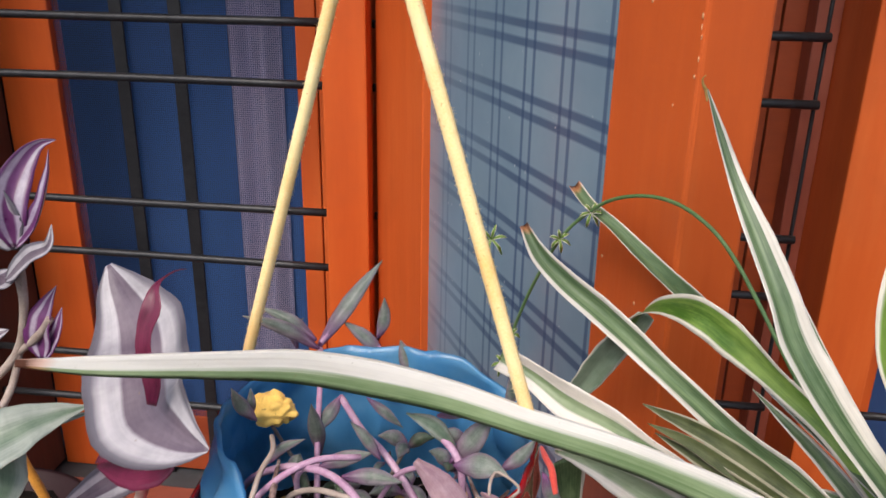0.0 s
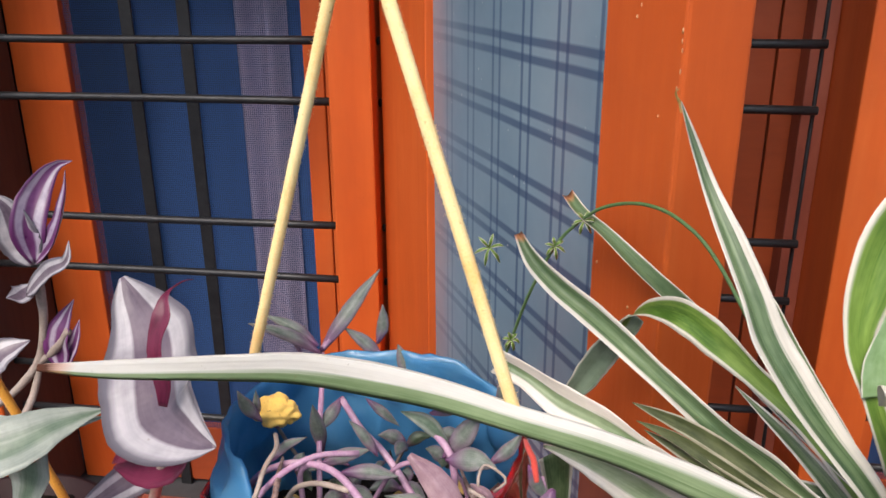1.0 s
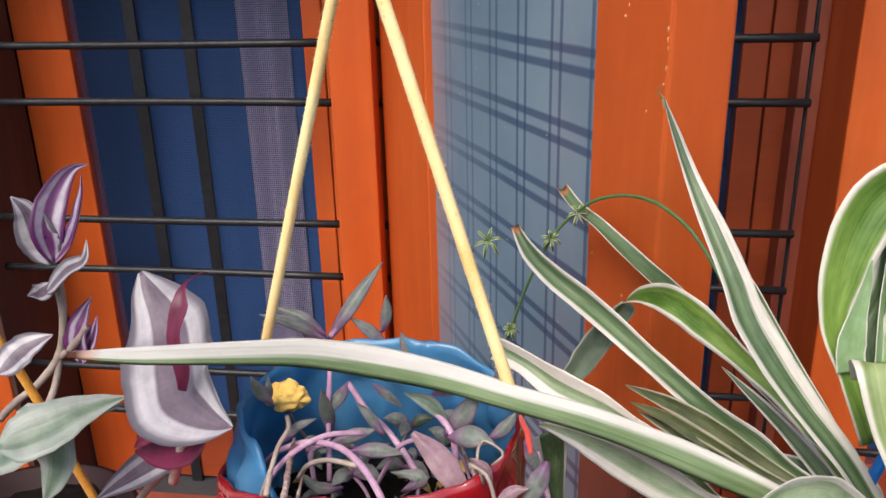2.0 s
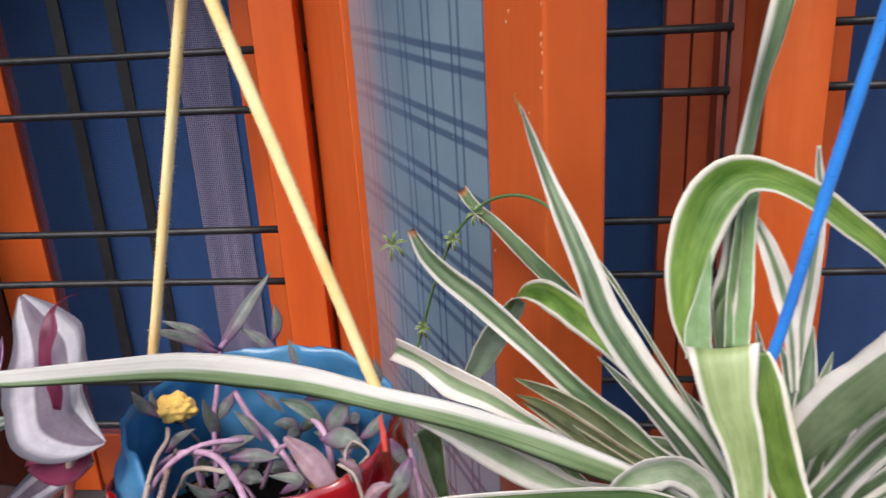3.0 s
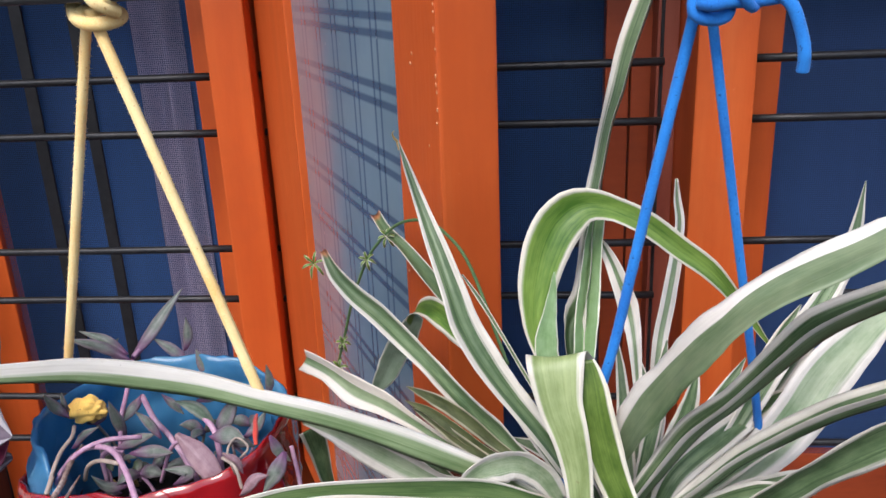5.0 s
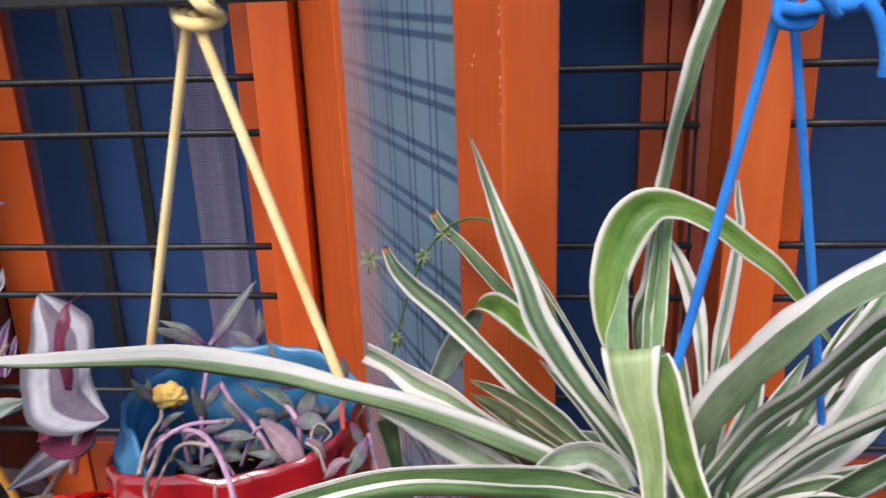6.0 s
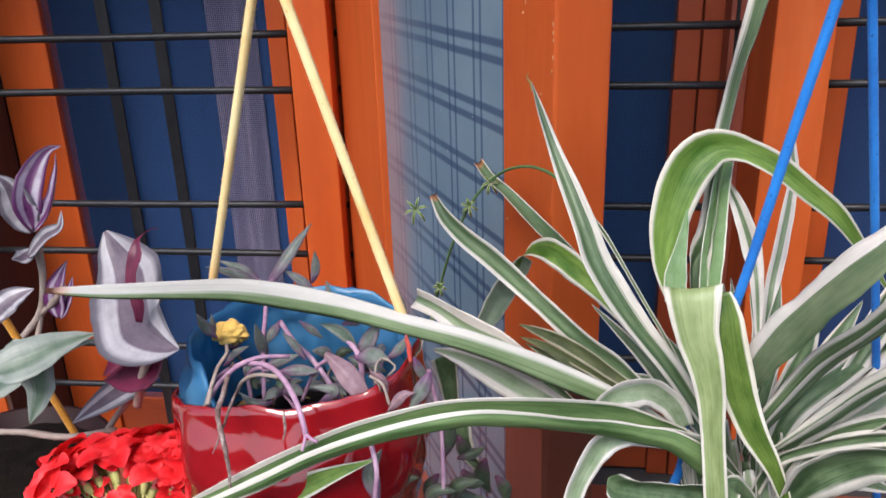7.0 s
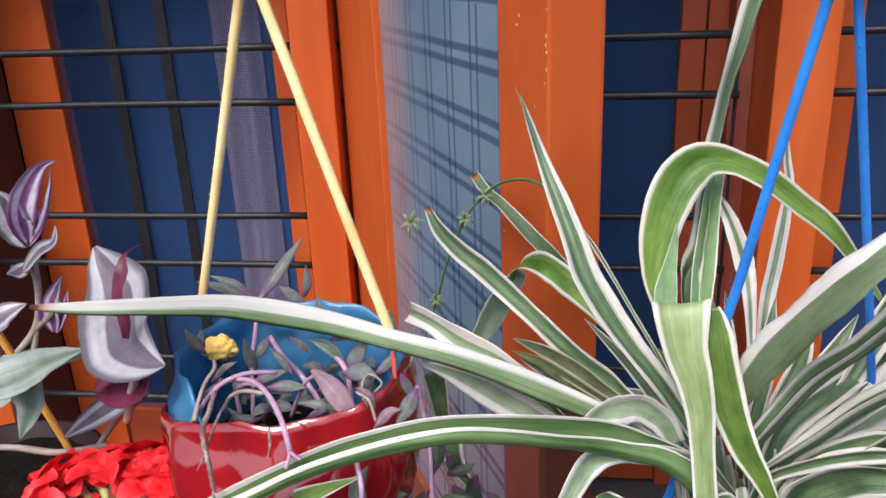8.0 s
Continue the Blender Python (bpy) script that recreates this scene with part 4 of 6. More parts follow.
under(blade([(0.5728, 0.5201, 1.57), (0.5641, 0.5303, 1.603), (0.5623, 0.5406, 1.629), (0.5711, 0.5493, 1.647), (0.575, 0.5573, 1.665), (0.5765, 0.5635, 1.688), (0.5803, 0.5694, 1.712), (0.5839, 0.5744, 1.73), (0.589, 0.5794, 1.755), (0.5953, 0.5842, 1.774), (0.6016, 0.5891, 1.798), (0.6098, 0.5941, 1.821), (0.6191, 0.5992, 1.844), (0.6339, 0.6045, 1.866)],
            [0.0123, 0.0137, 0.0168, 0.0147, 0.0134, 0.0104, 0.0126, 0.0114, 0.011, 0.0149, 0.0163, 0.0168, 0.0156, 0.0114],
            [(0.53, -0.77, 0.37), (0.52, -0.78, 0.35), (0.5, -0.79, 0.36), (-0.75, -0.53, 0.39), (-0.77, -0.57, 0.31), (-0.77, -0.59, 0.24), (-0.77, -0.58, 0.28), (-0.76, -0.58, 0.29), (-0.76, -0.57, 0.32), (-0.75, -0.57, 0.33), (-0.75, -0.57, 0.34), (-0.71, -0.57, 0.4), (-0.64, -0.59, 0.49), (-0.58, -0.61, 0.55)], STRIPED, keel=1.2, fold=1.05, seed=13), spider, 'leaf')
under(blade([(0.57, 0.53, 1.6135), (0.572, 0.54, 1.637), (0.575, 0.55, 1.658), (0.577, 0.555, 1.68), (0.58, 0.56, 1.6975)],
            [0.014, 0.016, 0.0141, 0.0122, 0.01],
            [(-0.03, -0.92, 0.39), (0.0, -0.91, 0.41), (-0.05, -0.94, 0.33), (-0.04, -0.97, 0.25), (-0.03, -0.96, 0.28)], TWIST, keel=1.5, wave=0.03, fold=1.02, seed=14), spider, 'leaf')
under(blade([(0.5465, 0.512, 1.617), (0.5455, 0.514, 1.634), (0.5475, 0.516, 1.65), (0.5495, 0.517, 1.665), (0.5505, 0.518, 1.677)],
            [0.015, 0.015, 0.009, 0.005, 0.001],
            [(0.0, -0.99, 0.12), (0.0, -0.99, 0.12), (0.0, -1.0, 0.1), (0.0, -1.0, 0.07), (0.0, -1.0, 0.08)], TWIST, keel=0.3, wave=0.03, seed=114), spider, 'leaf')
under(blade([(0.6055, 0.53, 1.584), (0.6035, 0.54, 1.618), (0.6, 0.55, 1.64), (0.592, 0.555, 1.663), (0.585, 0.56, 1.6775), (0.581, 0.56, 1.6845)],
            [0.005, 0.0092, 0.0141, 0.0108, 0.0067, 0.0022],
            [(0.0, -0.96, 0.28), (-0.07, -0.94, 0.33), (-0.04, -0.95, 0.31), (-0.09, -0.97, 0.22), (-0.09, -0.98, 0.18), (-0.0, -1.0, 0.0)], CREAM, keel=0.6, seed=15), spider, 'leaf')
under(blade([(0.6255, 0.58, 1.557), (0.6315, 0.6, 1.59), (0.6385, 0.615, 1.613), (0.645, 0.63, 1.6345), (0.649, 0.64, 1.654), (0.6505, 0.645, 1.6695), (0.649, 0.65, 1.6835), (0.648, 0.652, 1.6995)],
            [0.009, 0.0112, 0.0112, 0.0104, 0.0082, 0.0071, 0.0061, 0.0022],
            [(0.0, -0.86, 0.52), (-0.1, -0.83, 0.54), (-0.11, -0.81, 0.58), (-0.16, -0.82, 0.54), (-0.1, -0.91, 0.41), (-0.05, -0.95, 0.32), (-0.04, -0.97, 0.22), (-0.06, -0.99, 0.12)], CREAM, keel=0.7, seed=16), spider, 'leaf')
under(blade([(0.585, 0.475, 1.5745), (0.589, 0.463, 1.5995), (0.596, 0.448, 1.6255), (0.6045, 0.431, 1.652), (0.613, 0.416, 1.675), (0.6225, 0.407, 1.691), (0.6325, 0.402, 1.704), (0.645, 0.4, 1.714), (0.6615, 0.398, 1.724), (0.682, 0.398, 1.7345), (0.7, 0.398, 1.745)],
            [0.0112, 0.0226, 0.0287, 0.0282, 0.0273, 0.0242, 0.0245, 0.0261, 0.0278, 0.0232, 0.0045],
            [(-0.83, -0.54, -0.13), (-0.89, -0.45, -0.05), (-0.94, -0.34, 0.07), (-0.95, -0.3, 0.13), (-0.93, -0.26, 0.26), (-0.85, -0.11, 0.52), (-0.73, -0.2, 0.65), (-0.56, -0.36, 0.75), (-0.45, -0.43, 0.78), (-0.45, -0.36, 0.82), (0.0, -1.0, 0.0)], CREAM_EDGE, keel=0.10, wave=0.14, fold=1.2, seed=17), spider, 'leaf')
under(blade([(0.5915, 0.4692, 1.542), (0.6047, 0.4639, 1.569), (0.6233, 0.4585, 1.602), (0.6428, 0.4516, 1.626), (0.663, 0.4443, 1.654), (0.6778, 0.4381, 1.674), (0.698, 0.4305, 1.69), (0.7208, 0.4189, 1.706), (0.7435, 0.4098, 1.714)],
            [0.00691, 0.01, 0.0123, 0.0109, 0.0136, 0.0155, 0.0131, 0.0107, 0.00226],
            [(-0.91, -0.16, 0.39), (-0.89, -0.15, 0.43), (-0.84, -0.11, 0.54), (-0.8, -0.08, 0.59), (-0.82, -0.085, 0.56), (-0.72, -0.079, 0.69), (-0.61, -0.087, 0.79), (-0.48, -0.13, 0.87), (-0.31, -0.21, 0.93)], STRIPED, keel=2.0, wave=0.06, fold=1.05, seed=18), spider, 'leaf')
under(blade([(0.6061, 0.4696, 1.534), (0.6298, 0.4618, 1.562), (0.6483, 0.4557, 1.586), (0.6705, 0.4485, 1.607), (0.6905, 0.4405, 1.625), (0.7044, 0.4335, 1.636), (0.7286, 0.4188, 1.656), (0.7453, 0.4097, 1.667)],
            [0.00329, 0.00867, 0.00948, 0.0109, 0.0109, 0.0111, 0.00938, 0.00224],
            [(-0.78, 0.01, 0.63), (-0.79, 0.0086, 0.62), (-0.74, 0.021, 0.67), (-0.67, 0.036, 0.74), (-0.64, 0.045, 0.77), (-0.6, 0.054, 0.8), (-0.55, 0.044, 0.83), (-0.49, 0.021, 0.87)], STRIPED, keel=2.0, wave=0.06, fold=1.05, seed=19), spider, 'leaf')
under(blade([(0.6056, 0.46, 1.477), (0.6128, 0.45, 1.512), (0.6215, 0.44, 1.538), (0.6352, 0.43, 1.555), (0.6467, 0.42, 1.565), (0.6723, 0.41, 1.569), (0.6936, 0.4, 1.564)],
            [0.00792, 0.0155, 0.0283, 0.0279, 0.0241, 0.0173, 0.00321],
            [(-0.14, -0.96, -0.25), (-0.23, -0.94, -0.25), (-0.39, -0.9, -0.22), (-0.45, -0.87, -0.22), (-0.43, -0.89, -0.13), (-0.39, -0.91, -0.14), (-0.44, -0.89, -0.093)], STRIPED, seed=20), spider, 'leaf')
under(blade([(0.5971, 0.47, 1.502), (0.6054, 0.463, 1.531), (0.6256, 0.455, 1.548), (0.6555, 0.445, 1.563), (0.6827, 0.435, 1.568), (0.7035, 0.43, 1.564)],
            [0.00665, 0.00786, 0.00975, 0.0102, 0.00727, 0.00137],
            [(-0.29, -0.95, -0.15), (-0.27, -0.95, -0.14), (-0.29, -0.95, -0.085), (-0.31, -0.95, -0.068), (-0.3, -0.95, -0.056), (-0.24, -0.97, -0.05)], STRIPED, seed=21), spider, 'leaf')
under(blade([(0.53, 0.48, 1.542), (0.5048, 0.485, 1.545), (0.4781, 0.488, 1.548), (0.4551, 0.492, 1.557), (0.4327, 0.496, 1.568), (0.4116, 0.5, 1.576), (0.3967, 0.504, 1.579), (0.3881, 0.507, 1.579)],
            [0.0124, 0.0145, 0.014, 0.0241, 0.0238, 0.0142, 0.00724, 0.00242],
            [(-0.18, -0.98, 0.096), (-0.14, -0.99, 0.067), (-0.13, -0.99, 0.05), (-0.16, -0.99, 0.039), (-0.16, -0.99, 0.056), (-0.19, -0.98, 0.088), (-0.26, -0.95, 0.16), (-0.33, -0.92, 0.22)], PALE, keel=0.3, seed=22), spider, 'leaf')
under(blade([(0.3949, 0.508, 1.573), (0.3965, 0.512, 1.555), (0.3985, 0.518, 1.528), (0.4037, 0.524, 1.496), (0.4134, 0.53, 1.462)],
            [0.0185, 0.0155, 0.0105, 0.00618, 0.00221],
            [(-0.06, -0.97, -0.22), (-0.056, -0.97, -0.22), (-0.081, -0.97, -0.21), (-0.13, -0.97, -0.21), (-0.3, -0.92, -0.25)], STRIPED, seed=23), spider, 'leaf')
under(blade([(0.5051, 0.49, 1.534), (0.488, 0.495, 1.541), (0.4697, 0.505, 1.554), (0.4554, 0.51, 1.564), (0.4419, 0.52, 1.567)],
            [0.00642, 0.00784, 0.0101, 0.00329, 0.00329],
            [(-0.17, -0.95, 0.27), (-0.27, -0.94, 0.23), (-0.21, -0.93, 0.3), (0.26, -0.36, 0.9), (0.36, 0.16, 0.92)], STRIPED, seed=24), spider, 'leaf')
under(blade([(0.5519, 0.475, 1.546), (0.5424, 0.472, 1.563), (0.5281, 0.468, 1.575), (0.5149, 0.464, 1.576), (0.5027, 0.46, 1.573), (0.4942, 0.456, 1.566)],
            [0.0122, 0.0174, 0.0201, 0.0217, 0.0165, 0.0113],
            [(0.15, -0.98, -0.095), (0.18, -0.98, -0.091), (0.26, -0.96, -0.033), (0.3, -0.95, 0.023), (0.32, -0.94, 0.089), (0.3, -0.94, 0.18)], PALE, keel=0.3, seed=25), spider, 'leaf')
under(blade([(0.5646, 0.465, 1.54), (0.539, 0.46, 1.548), (0.515, 0.455, 1.551), (0.4981, 0.45, 1.547), (0.4877, 0.445, 1.531), (0.4812, 0.44, 1.515), (0.4777, 0.435, 1.49)],
            [0.0119, 0.0155, 0.0133, 0.0179, 0.0146, 0.0126, 0.0087],
            [(0.19, -0.98, -0.0097), (0.2, -0.98, 0.013), (0.23, -0.96, 0.13), (0.23, -0.96, 0.17), (0.18, -0.96, 0.21), (0.13, -0.97, 0.21), (0.037, -0.98, 0.2)], PALE, keel=0.4, seed=26), spider, 'leaf')
under(blade([(0.561, 0.445, 1.5175), (0.536, 0.442, 1.5205), (0.519, 0.438, 1.5245), (0.508, 0.434, 1.529), (0.5025, 0.432, 1.5345)],
            [0.0251, 0.0231, 0.0211, 0.0201, 0.0153],
            [(0.12, -0.99, 0.01), (0.17, -0.99, 0.01), (0.28, -0.96, 0.03), (0.36, -0.93, 0.04), (0.41, -0.91, 0.08)], STRIPED, keel=1.0, wave=0.12, seed=27), spider, 'leaf')
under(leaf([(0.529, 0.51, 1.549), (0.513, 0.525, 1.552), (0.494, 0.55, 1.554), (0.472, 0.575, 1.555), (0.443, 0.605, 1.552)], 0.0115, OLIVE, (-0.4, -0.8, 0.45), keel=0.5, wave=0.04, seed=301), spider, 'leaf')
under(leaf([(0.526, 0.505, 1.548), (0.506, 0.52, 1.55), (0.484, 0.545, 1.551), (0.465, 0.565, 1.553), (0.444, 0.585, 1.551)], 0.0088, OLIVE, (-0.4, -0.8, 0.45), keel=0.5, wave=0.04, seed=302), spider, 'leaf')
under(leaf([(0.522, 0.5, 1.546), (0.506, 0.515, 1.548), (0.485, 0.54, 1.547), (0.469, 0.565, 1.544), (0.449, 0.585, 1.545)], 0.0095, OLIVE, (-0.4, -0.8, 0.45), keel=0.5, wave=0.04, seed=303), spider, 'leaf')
under(leaf([(0.6019, 0.49, 1.486), (0.5563, 0.52, 1.535), (0.5282, 0.55, 1.561), (0.4979, 0.58, 1.582)], 0.0114, STRIPED, seed=31), spider, 'leaf')
under(blade([(0.4035, 0.505, 1.521), (0.4065, 0.505, 1.5075), (0.4115, 0.505, 1.495), (0.4165, 0.505, 1.487), (0.421, 0.505, 1.4795)],
            [0.0191, 0.015, 0.011, 0.007, 0.0022],
            [(-0.0, -1.0, -0.0), (-0.0, -1.0, -0.0), (-0.0, -1.0, -0.0), (-0.0, -1.0, -0.0), (-0.0, -1.0, -0.0)], STRIPED, keel=0.3, wave=0.05, seed=310), spider, 'leaf')
under(leaf([(0.609, 0.49, 1.486), (0.6293, 0.52, 1.537), (0.6565, 0.54, 1.569), (0.6809, 0.56, 1.598)], 0.017, STRIPED, keel=0.55, seed=32), spider, 'leaf')
under(leaf([(0.6045, 0.49, 1.495), (0.623, 0.5, 1.541), (0.6547, 0.52, 1.559), (0.6906, 0.54, 1.574), (0.7187, 0.55, 1.582)], 0.019, STRIPED, keel=0.55, seed=33), spider, 'leaf')
under(leaf([(0.6095, 0.48, 1.49), (0.6305, 0.475, 1.529), (0.6664, 0.47, 1.554), (0.6952, 0.46, 1.562)], 0.019, STRIPED, keel=0.55, seed=34), spider, 'leaf')
under(leaf([(0.6103, 0.47, 1.489), (0.6286, 0.46, 1.532), (0.6585, 0.45, 1.554), (0.6935, 0.44, 1.554)], 0.0227, STRIPED, seed=35), spider, 'leaf')
under(leaf([(0.6088, 0.5, 1.478), (0.6136, 0.53, 1.521), (0.6231, 0.56, 1.558), (0.6345, 0.59, 1.597)], 0.016, STRIPED, keel=0.55, seed=36), spider, 'leaf')
under(leaf([(0.6051, 0.5, 1.478), (0.6026, 0.54, 1.523), (0.6011, 0.57, 1.57), (0.5988, 0.59, 1.601)], 0.0116, STRIPED, seed=37), spider, 'leaf')
under(leaf([(0.618, 0.48, 1.477), (0.6284, 0.47, 1.508), (0.6457, 0.46, 1.524), (0.6737, 0.45, 1.522)], 0.0186, STRIPED, seed=38), spider, 'leaf')
under(leaf([(0.604, 0.47, 1.484), (0.5787, 0.45, 1.521), (0.5715, 0.43, 1.516), (0.5739, 0.42, 1.501)], 0.0144, STRIPED, seed=39), spider, 'leaf')
under(leaf([(0.6192, 0.5, 1.52), (0.6577, 0.52, 1.55), (0.6984, 0.55, 1.6), (0.7307, 0.57, 1.636), (0.753, 0.59, 1.669), (0.7699, 0.62, 1.703)], 0.016, STRIPED, keel=0.55, seed=40), spider, 'leaf')
under(leaf([(0.6156, 0.5, 1.52), (0.6512, 0.52, 1.541), (0.6779, 0.54, 1.572), (0.7024, 0.56, 1.612), (0.7166, 0.57, 1.632)], 0.019, STRIPED, keel=0.55, seed=41), spider, 'leaf')
under(leaf([(0.637, 0.5, 1.52), (0.6925, 0.52, 1.559), (0.7272, 0.54, 1.597), (0.7603, 0.56, 1.62), (0.7913, 0.57, 1.64)], 0.034, PALE, seed=42), spider, 'leaf')
under(leaf([(0.6299, 0.5, 1.52), (0.6738, 0.54, 1.554), (0.7136, 0.57, 1.59), (0.7537, 0.6, 1.636), (0.7682, 0.61, 1.645)], 0.018, STRIPED, keel=0.55, seed=43), spider, 'leaf')
under(leaf([(0.6049, 0.5, 1.52), (0.6307, 0.54, 1.527), (0.6485, 0.57, 1.535), (0.65, 0.59, 1.552)], 0.0162, STRIPED, seed=44), spider, 'leaf')
under(blade([(0.6477, 0.465, 1.531), (0.6661, 0.457, 1.558), (0.6795, 0.45, 1.576), (0.6901, 0.443, 1.59), (0.7067, 0.43, 1.613), (0.7261, 0.415, 1.634), (0.7434, 0.4, 1.645)],
            [0.0156, 0.0239, 0.025, 0.0227, 0.0224, 0.0224, 0.00571],
            [(-0.12, -0.97, -0.21), (-0.08, -0.96, -0.27), (-0.11, -0.94, -0.33), (-0.22, -0.92, -0.33), (-0.45, -0.87, -0.19), (-0.51, -0.84, -0.2), (-0.61, -0.78, -0.11)], STRIPED, keel=0.4, seed=45), spider, 'leaf')
under(leaf([(0.6037, 0.51, 1.503), (0.6221, 0.52, 1.541), (0.637, 0.53, 1.573), (0.6454, 0.54, 1.601)], 0.016, STRIPED, keel=0.55, seed=46), spider, 'leaf')
under(leaf([(0.6074, 0.51, 1.503), (0.6333, 0.52, 1.536), (0.656, 0.53, 1.56), (0.6777, 0.54, 1.574)], 0.0135, STRIPED, seed=47), spider, 'leaf')
under(leaf([(0.6, 0.51, 1.503), (0.6108, 0.52, 1.549), (0.6185, 0.53, 1.577), (0.6281, 0.54, 1.605)], 0.0112, STRIPED, seed=48), spider, 'leaf')
under(leaf([(0.6127, 0.5, 1.507), (0.6428, 0.5, 1.538), (0.6718, 0.5, 1.563), (0.6975, 0.5, 1.575)], 0.0155, STRIPED, seed=49), spider, 'leaf')
under(leaf([(0.6177, 0.49, 1.51), (0.6558, 0.485, 1.541), (0.6858, 0.48, 1.557), (0.7146, 0.475, 1.569)], 0.0135, STRIPED, seed=50), spider, 'leaf')
under(leaf([(0.5868, 0.52, 1.495), (0.5809, 0.54, 1.522), (0.5668, 0.56, 1.541), (0.5513, 0.57, 1.563)], 0.0138, STRIPED, seed=51), spider, 'leaf')
under(leaf([(0.5868, 0.52, 1.495), (0.5721, 0.53, 1.519), (0.5495, 0.54, 1.535), (0.5223, 0.55, 1.542)], 0.0142, STRIPED, seed=52), spider, 'leaf')
under(leaf([(0.5982, 0.52, 1.495), (0.6094, 0.55, 1.529), (0.6172, 0.57, 1.563), (0.6135, 0.59, 1.589)], 0.0113, STRIPED, seed=53), spider, 'leaf')
under(leaf([(0.6185, 0.51, 1.504), (0.6579, 0.53, 1.534), (0.7017, 0.55, 1.566), (0.7326, 0.56, 1.586)], 0.0153, STRIPED, seed=54), spider, 'leaf')
under(leaf([(0.2559, 0.43, 1.484), (0.2975, 0.42, 1.517), (0.3341, 0.412, 1.542), (0.3652, 0.41, 1.558)], 0.0197, LIME, shape='oval', seed=55), spider, 'leaf')
runner = under(tube('runner', [(0.5211, 0.57, 1.588), (0.4933, 0.64, 1.636), (0.4725, 0.67, 1.654), (0.4511, 0.7, 1.656), (0.4279, 0.73, 1.645), (0.4098, 0.75, 1.627), (0.3904, 0.76, 1.601), (0.3706, 0.77, 1.554), (0.356, 0.78, 1.506), (0.3452, 0.78, 1.472)], 0.00137, STEM_GREEN), spider, 'runner')
under(leaf([(0.3364, 0.77, 1.594), (0.3293, 0.766, 1.593), (0.324, 0.77, 1.588)], 0.0032, LIME, n=6, across=2, seed=56), runner, 'leaf')
under(leaf([(0.3364, 0.77, 1.594), (0.3313, 0.766, 1.601), (0.3275, 0.77, 1.603)], 0.0032, LIME, n=6, across=2, seed=57), runner, 'leaf')
under(leaf([(0.3364, 0.77, 1.594), (0.3387, 0.766, 1.603), (0.3398, 0.77, 1.607)], 0.0032, LIME, n=6, across=2, seed=58), runner, 'leaf')
under(leaf([(0.3364, 0.77, 1.594), (0.3441, 0.766, 1.598), (0.3489, 0.77, 1.596)], 0.0032, LIME, n=6, across=2, seed=59), runner, 'leaf')
under(leaf([(0.3364, 0.77, 1.594), (0.342, 0.766, 1.59), (0.3455, 0.77, 1.581)], 0.0032, LIME, n=6, across=2, seed=60), runner, 'leaf')
under(leaf([(0.3364, 0.77, 1.594), (0.3346, 0.766, 1.588), (0.333, 0.77, 1.577)], 0.0032, LIME, n=6, across=2, seed=61), runner, 'leaf')
under(leaf([(0.412, 0.75, 1.627), (0.4099, 0.746, 1.622), (0.4092, 0.75, 1.615)], 0.003, LIME, n=6, across=2, seed=62), runner, 'leaf')
under(leaf([(0.412, 0.75, 1.627), (0.4063, 0.746, 1.627), (0.403, 0.75, 1.623)], 0.003, LIME, n=6, across=2, seed=63), runner, 'leaf')
under(leaf([(0.412, 0.75, 1.627), (0.4081, 0.746, 1.633), (0.4061, 0.75, 1.633)], 0.003, LIME, n=6, across=2, seed=64), runner, 'leaf')
under(leaf([(0.412, 0.75, 1.627), (0.4136, 0.746, 1.633), (0.4152, 0.75, 1.635)], 0.003, LIME, n=6, across=2, seed=65), runner, 'leaf')
under(leaf([(0.412, 0.75, 1.627), (0.4172, 0.746, 1.629), (0.4213, 0.75, 1.626)], 0.003, LIME, n=6, across=2, seed=66), runner, 'leaf')
under(leaf([(0.412, 0.75, 1.627), (0.4153, 0.746, 1.623), (0.4182, 0.75, 1.616)], 0.003, LIME, n=6, across=2, seed=67), runner, 'leaf')
under(leaf([(0.3904, 0.76, 1.601), (0.3853, 0.756, 1.604), (0.3822, 0.76, 1.603)], 0.0031, LIME, n=6, across=2, seed=68), runner, 'leaf')
under(leaf([(0.3904, 0.76, 1.601), (0.3893, 0.756, 1.608), (0.3888, 0.76, 1.609)], 0.0031, LIME, n=6, across=2, seed=69), runner, 'leaf')
under(leaf([(0.3904, 0.76, 1.601), (0.3942, 0.756, 1.606), (0.3971, 0.76, 1.606)], 0.0031, LIME, n=6, across=2, seed=70), runner, 'leaf')
under(leaf([(0.3904, 0.76, 1.601), (0.3952, 0.756, 1.601), (0.3989, 0.76, 1.596)], 0.0031, LIME, n=6, across=2, seed=71), runner, 'leaf')
under(leaf([(0.3904, 0.76, 1.601), (0.3913, 0.756, 1.597), (0.3922, 0.76, 1.589)], 0.0031, LIME, n=6, across=2, seed=72), runner, 'leaf')
under(leaf([(0.3904, 0.76, 1.601), (0.3863, 0.756, 1.599), (0.3838, 0.76, 1.593)], 0.0031, LIME, n=6, across=2, seed=73), runner, 'leaf')
under(leaf([(0.3499, 0.78, 1.478), (0.3463, 0.776, 1.486), (0.3437, 0.78, 1.485)], 0.0034, LIME, n=6, across=2, seed=74), runner, 'leaf')
under(leaf([(0.3499, 0.78, 1.478), (0.3521, 0.776, 1.487), (0.3534, 0.78, 1.488)], 0.0034, LIME, n=6, across=2, seed=75), runner, 'leaf')
under(leaf([(0.3499, 0.78, 1.478), (0.3558, 0.776, 1.482), (0.3597, 0.78, 1.478)], 0.0034, LIME, n=6, across=2, seed=76), runner, 'leaf')
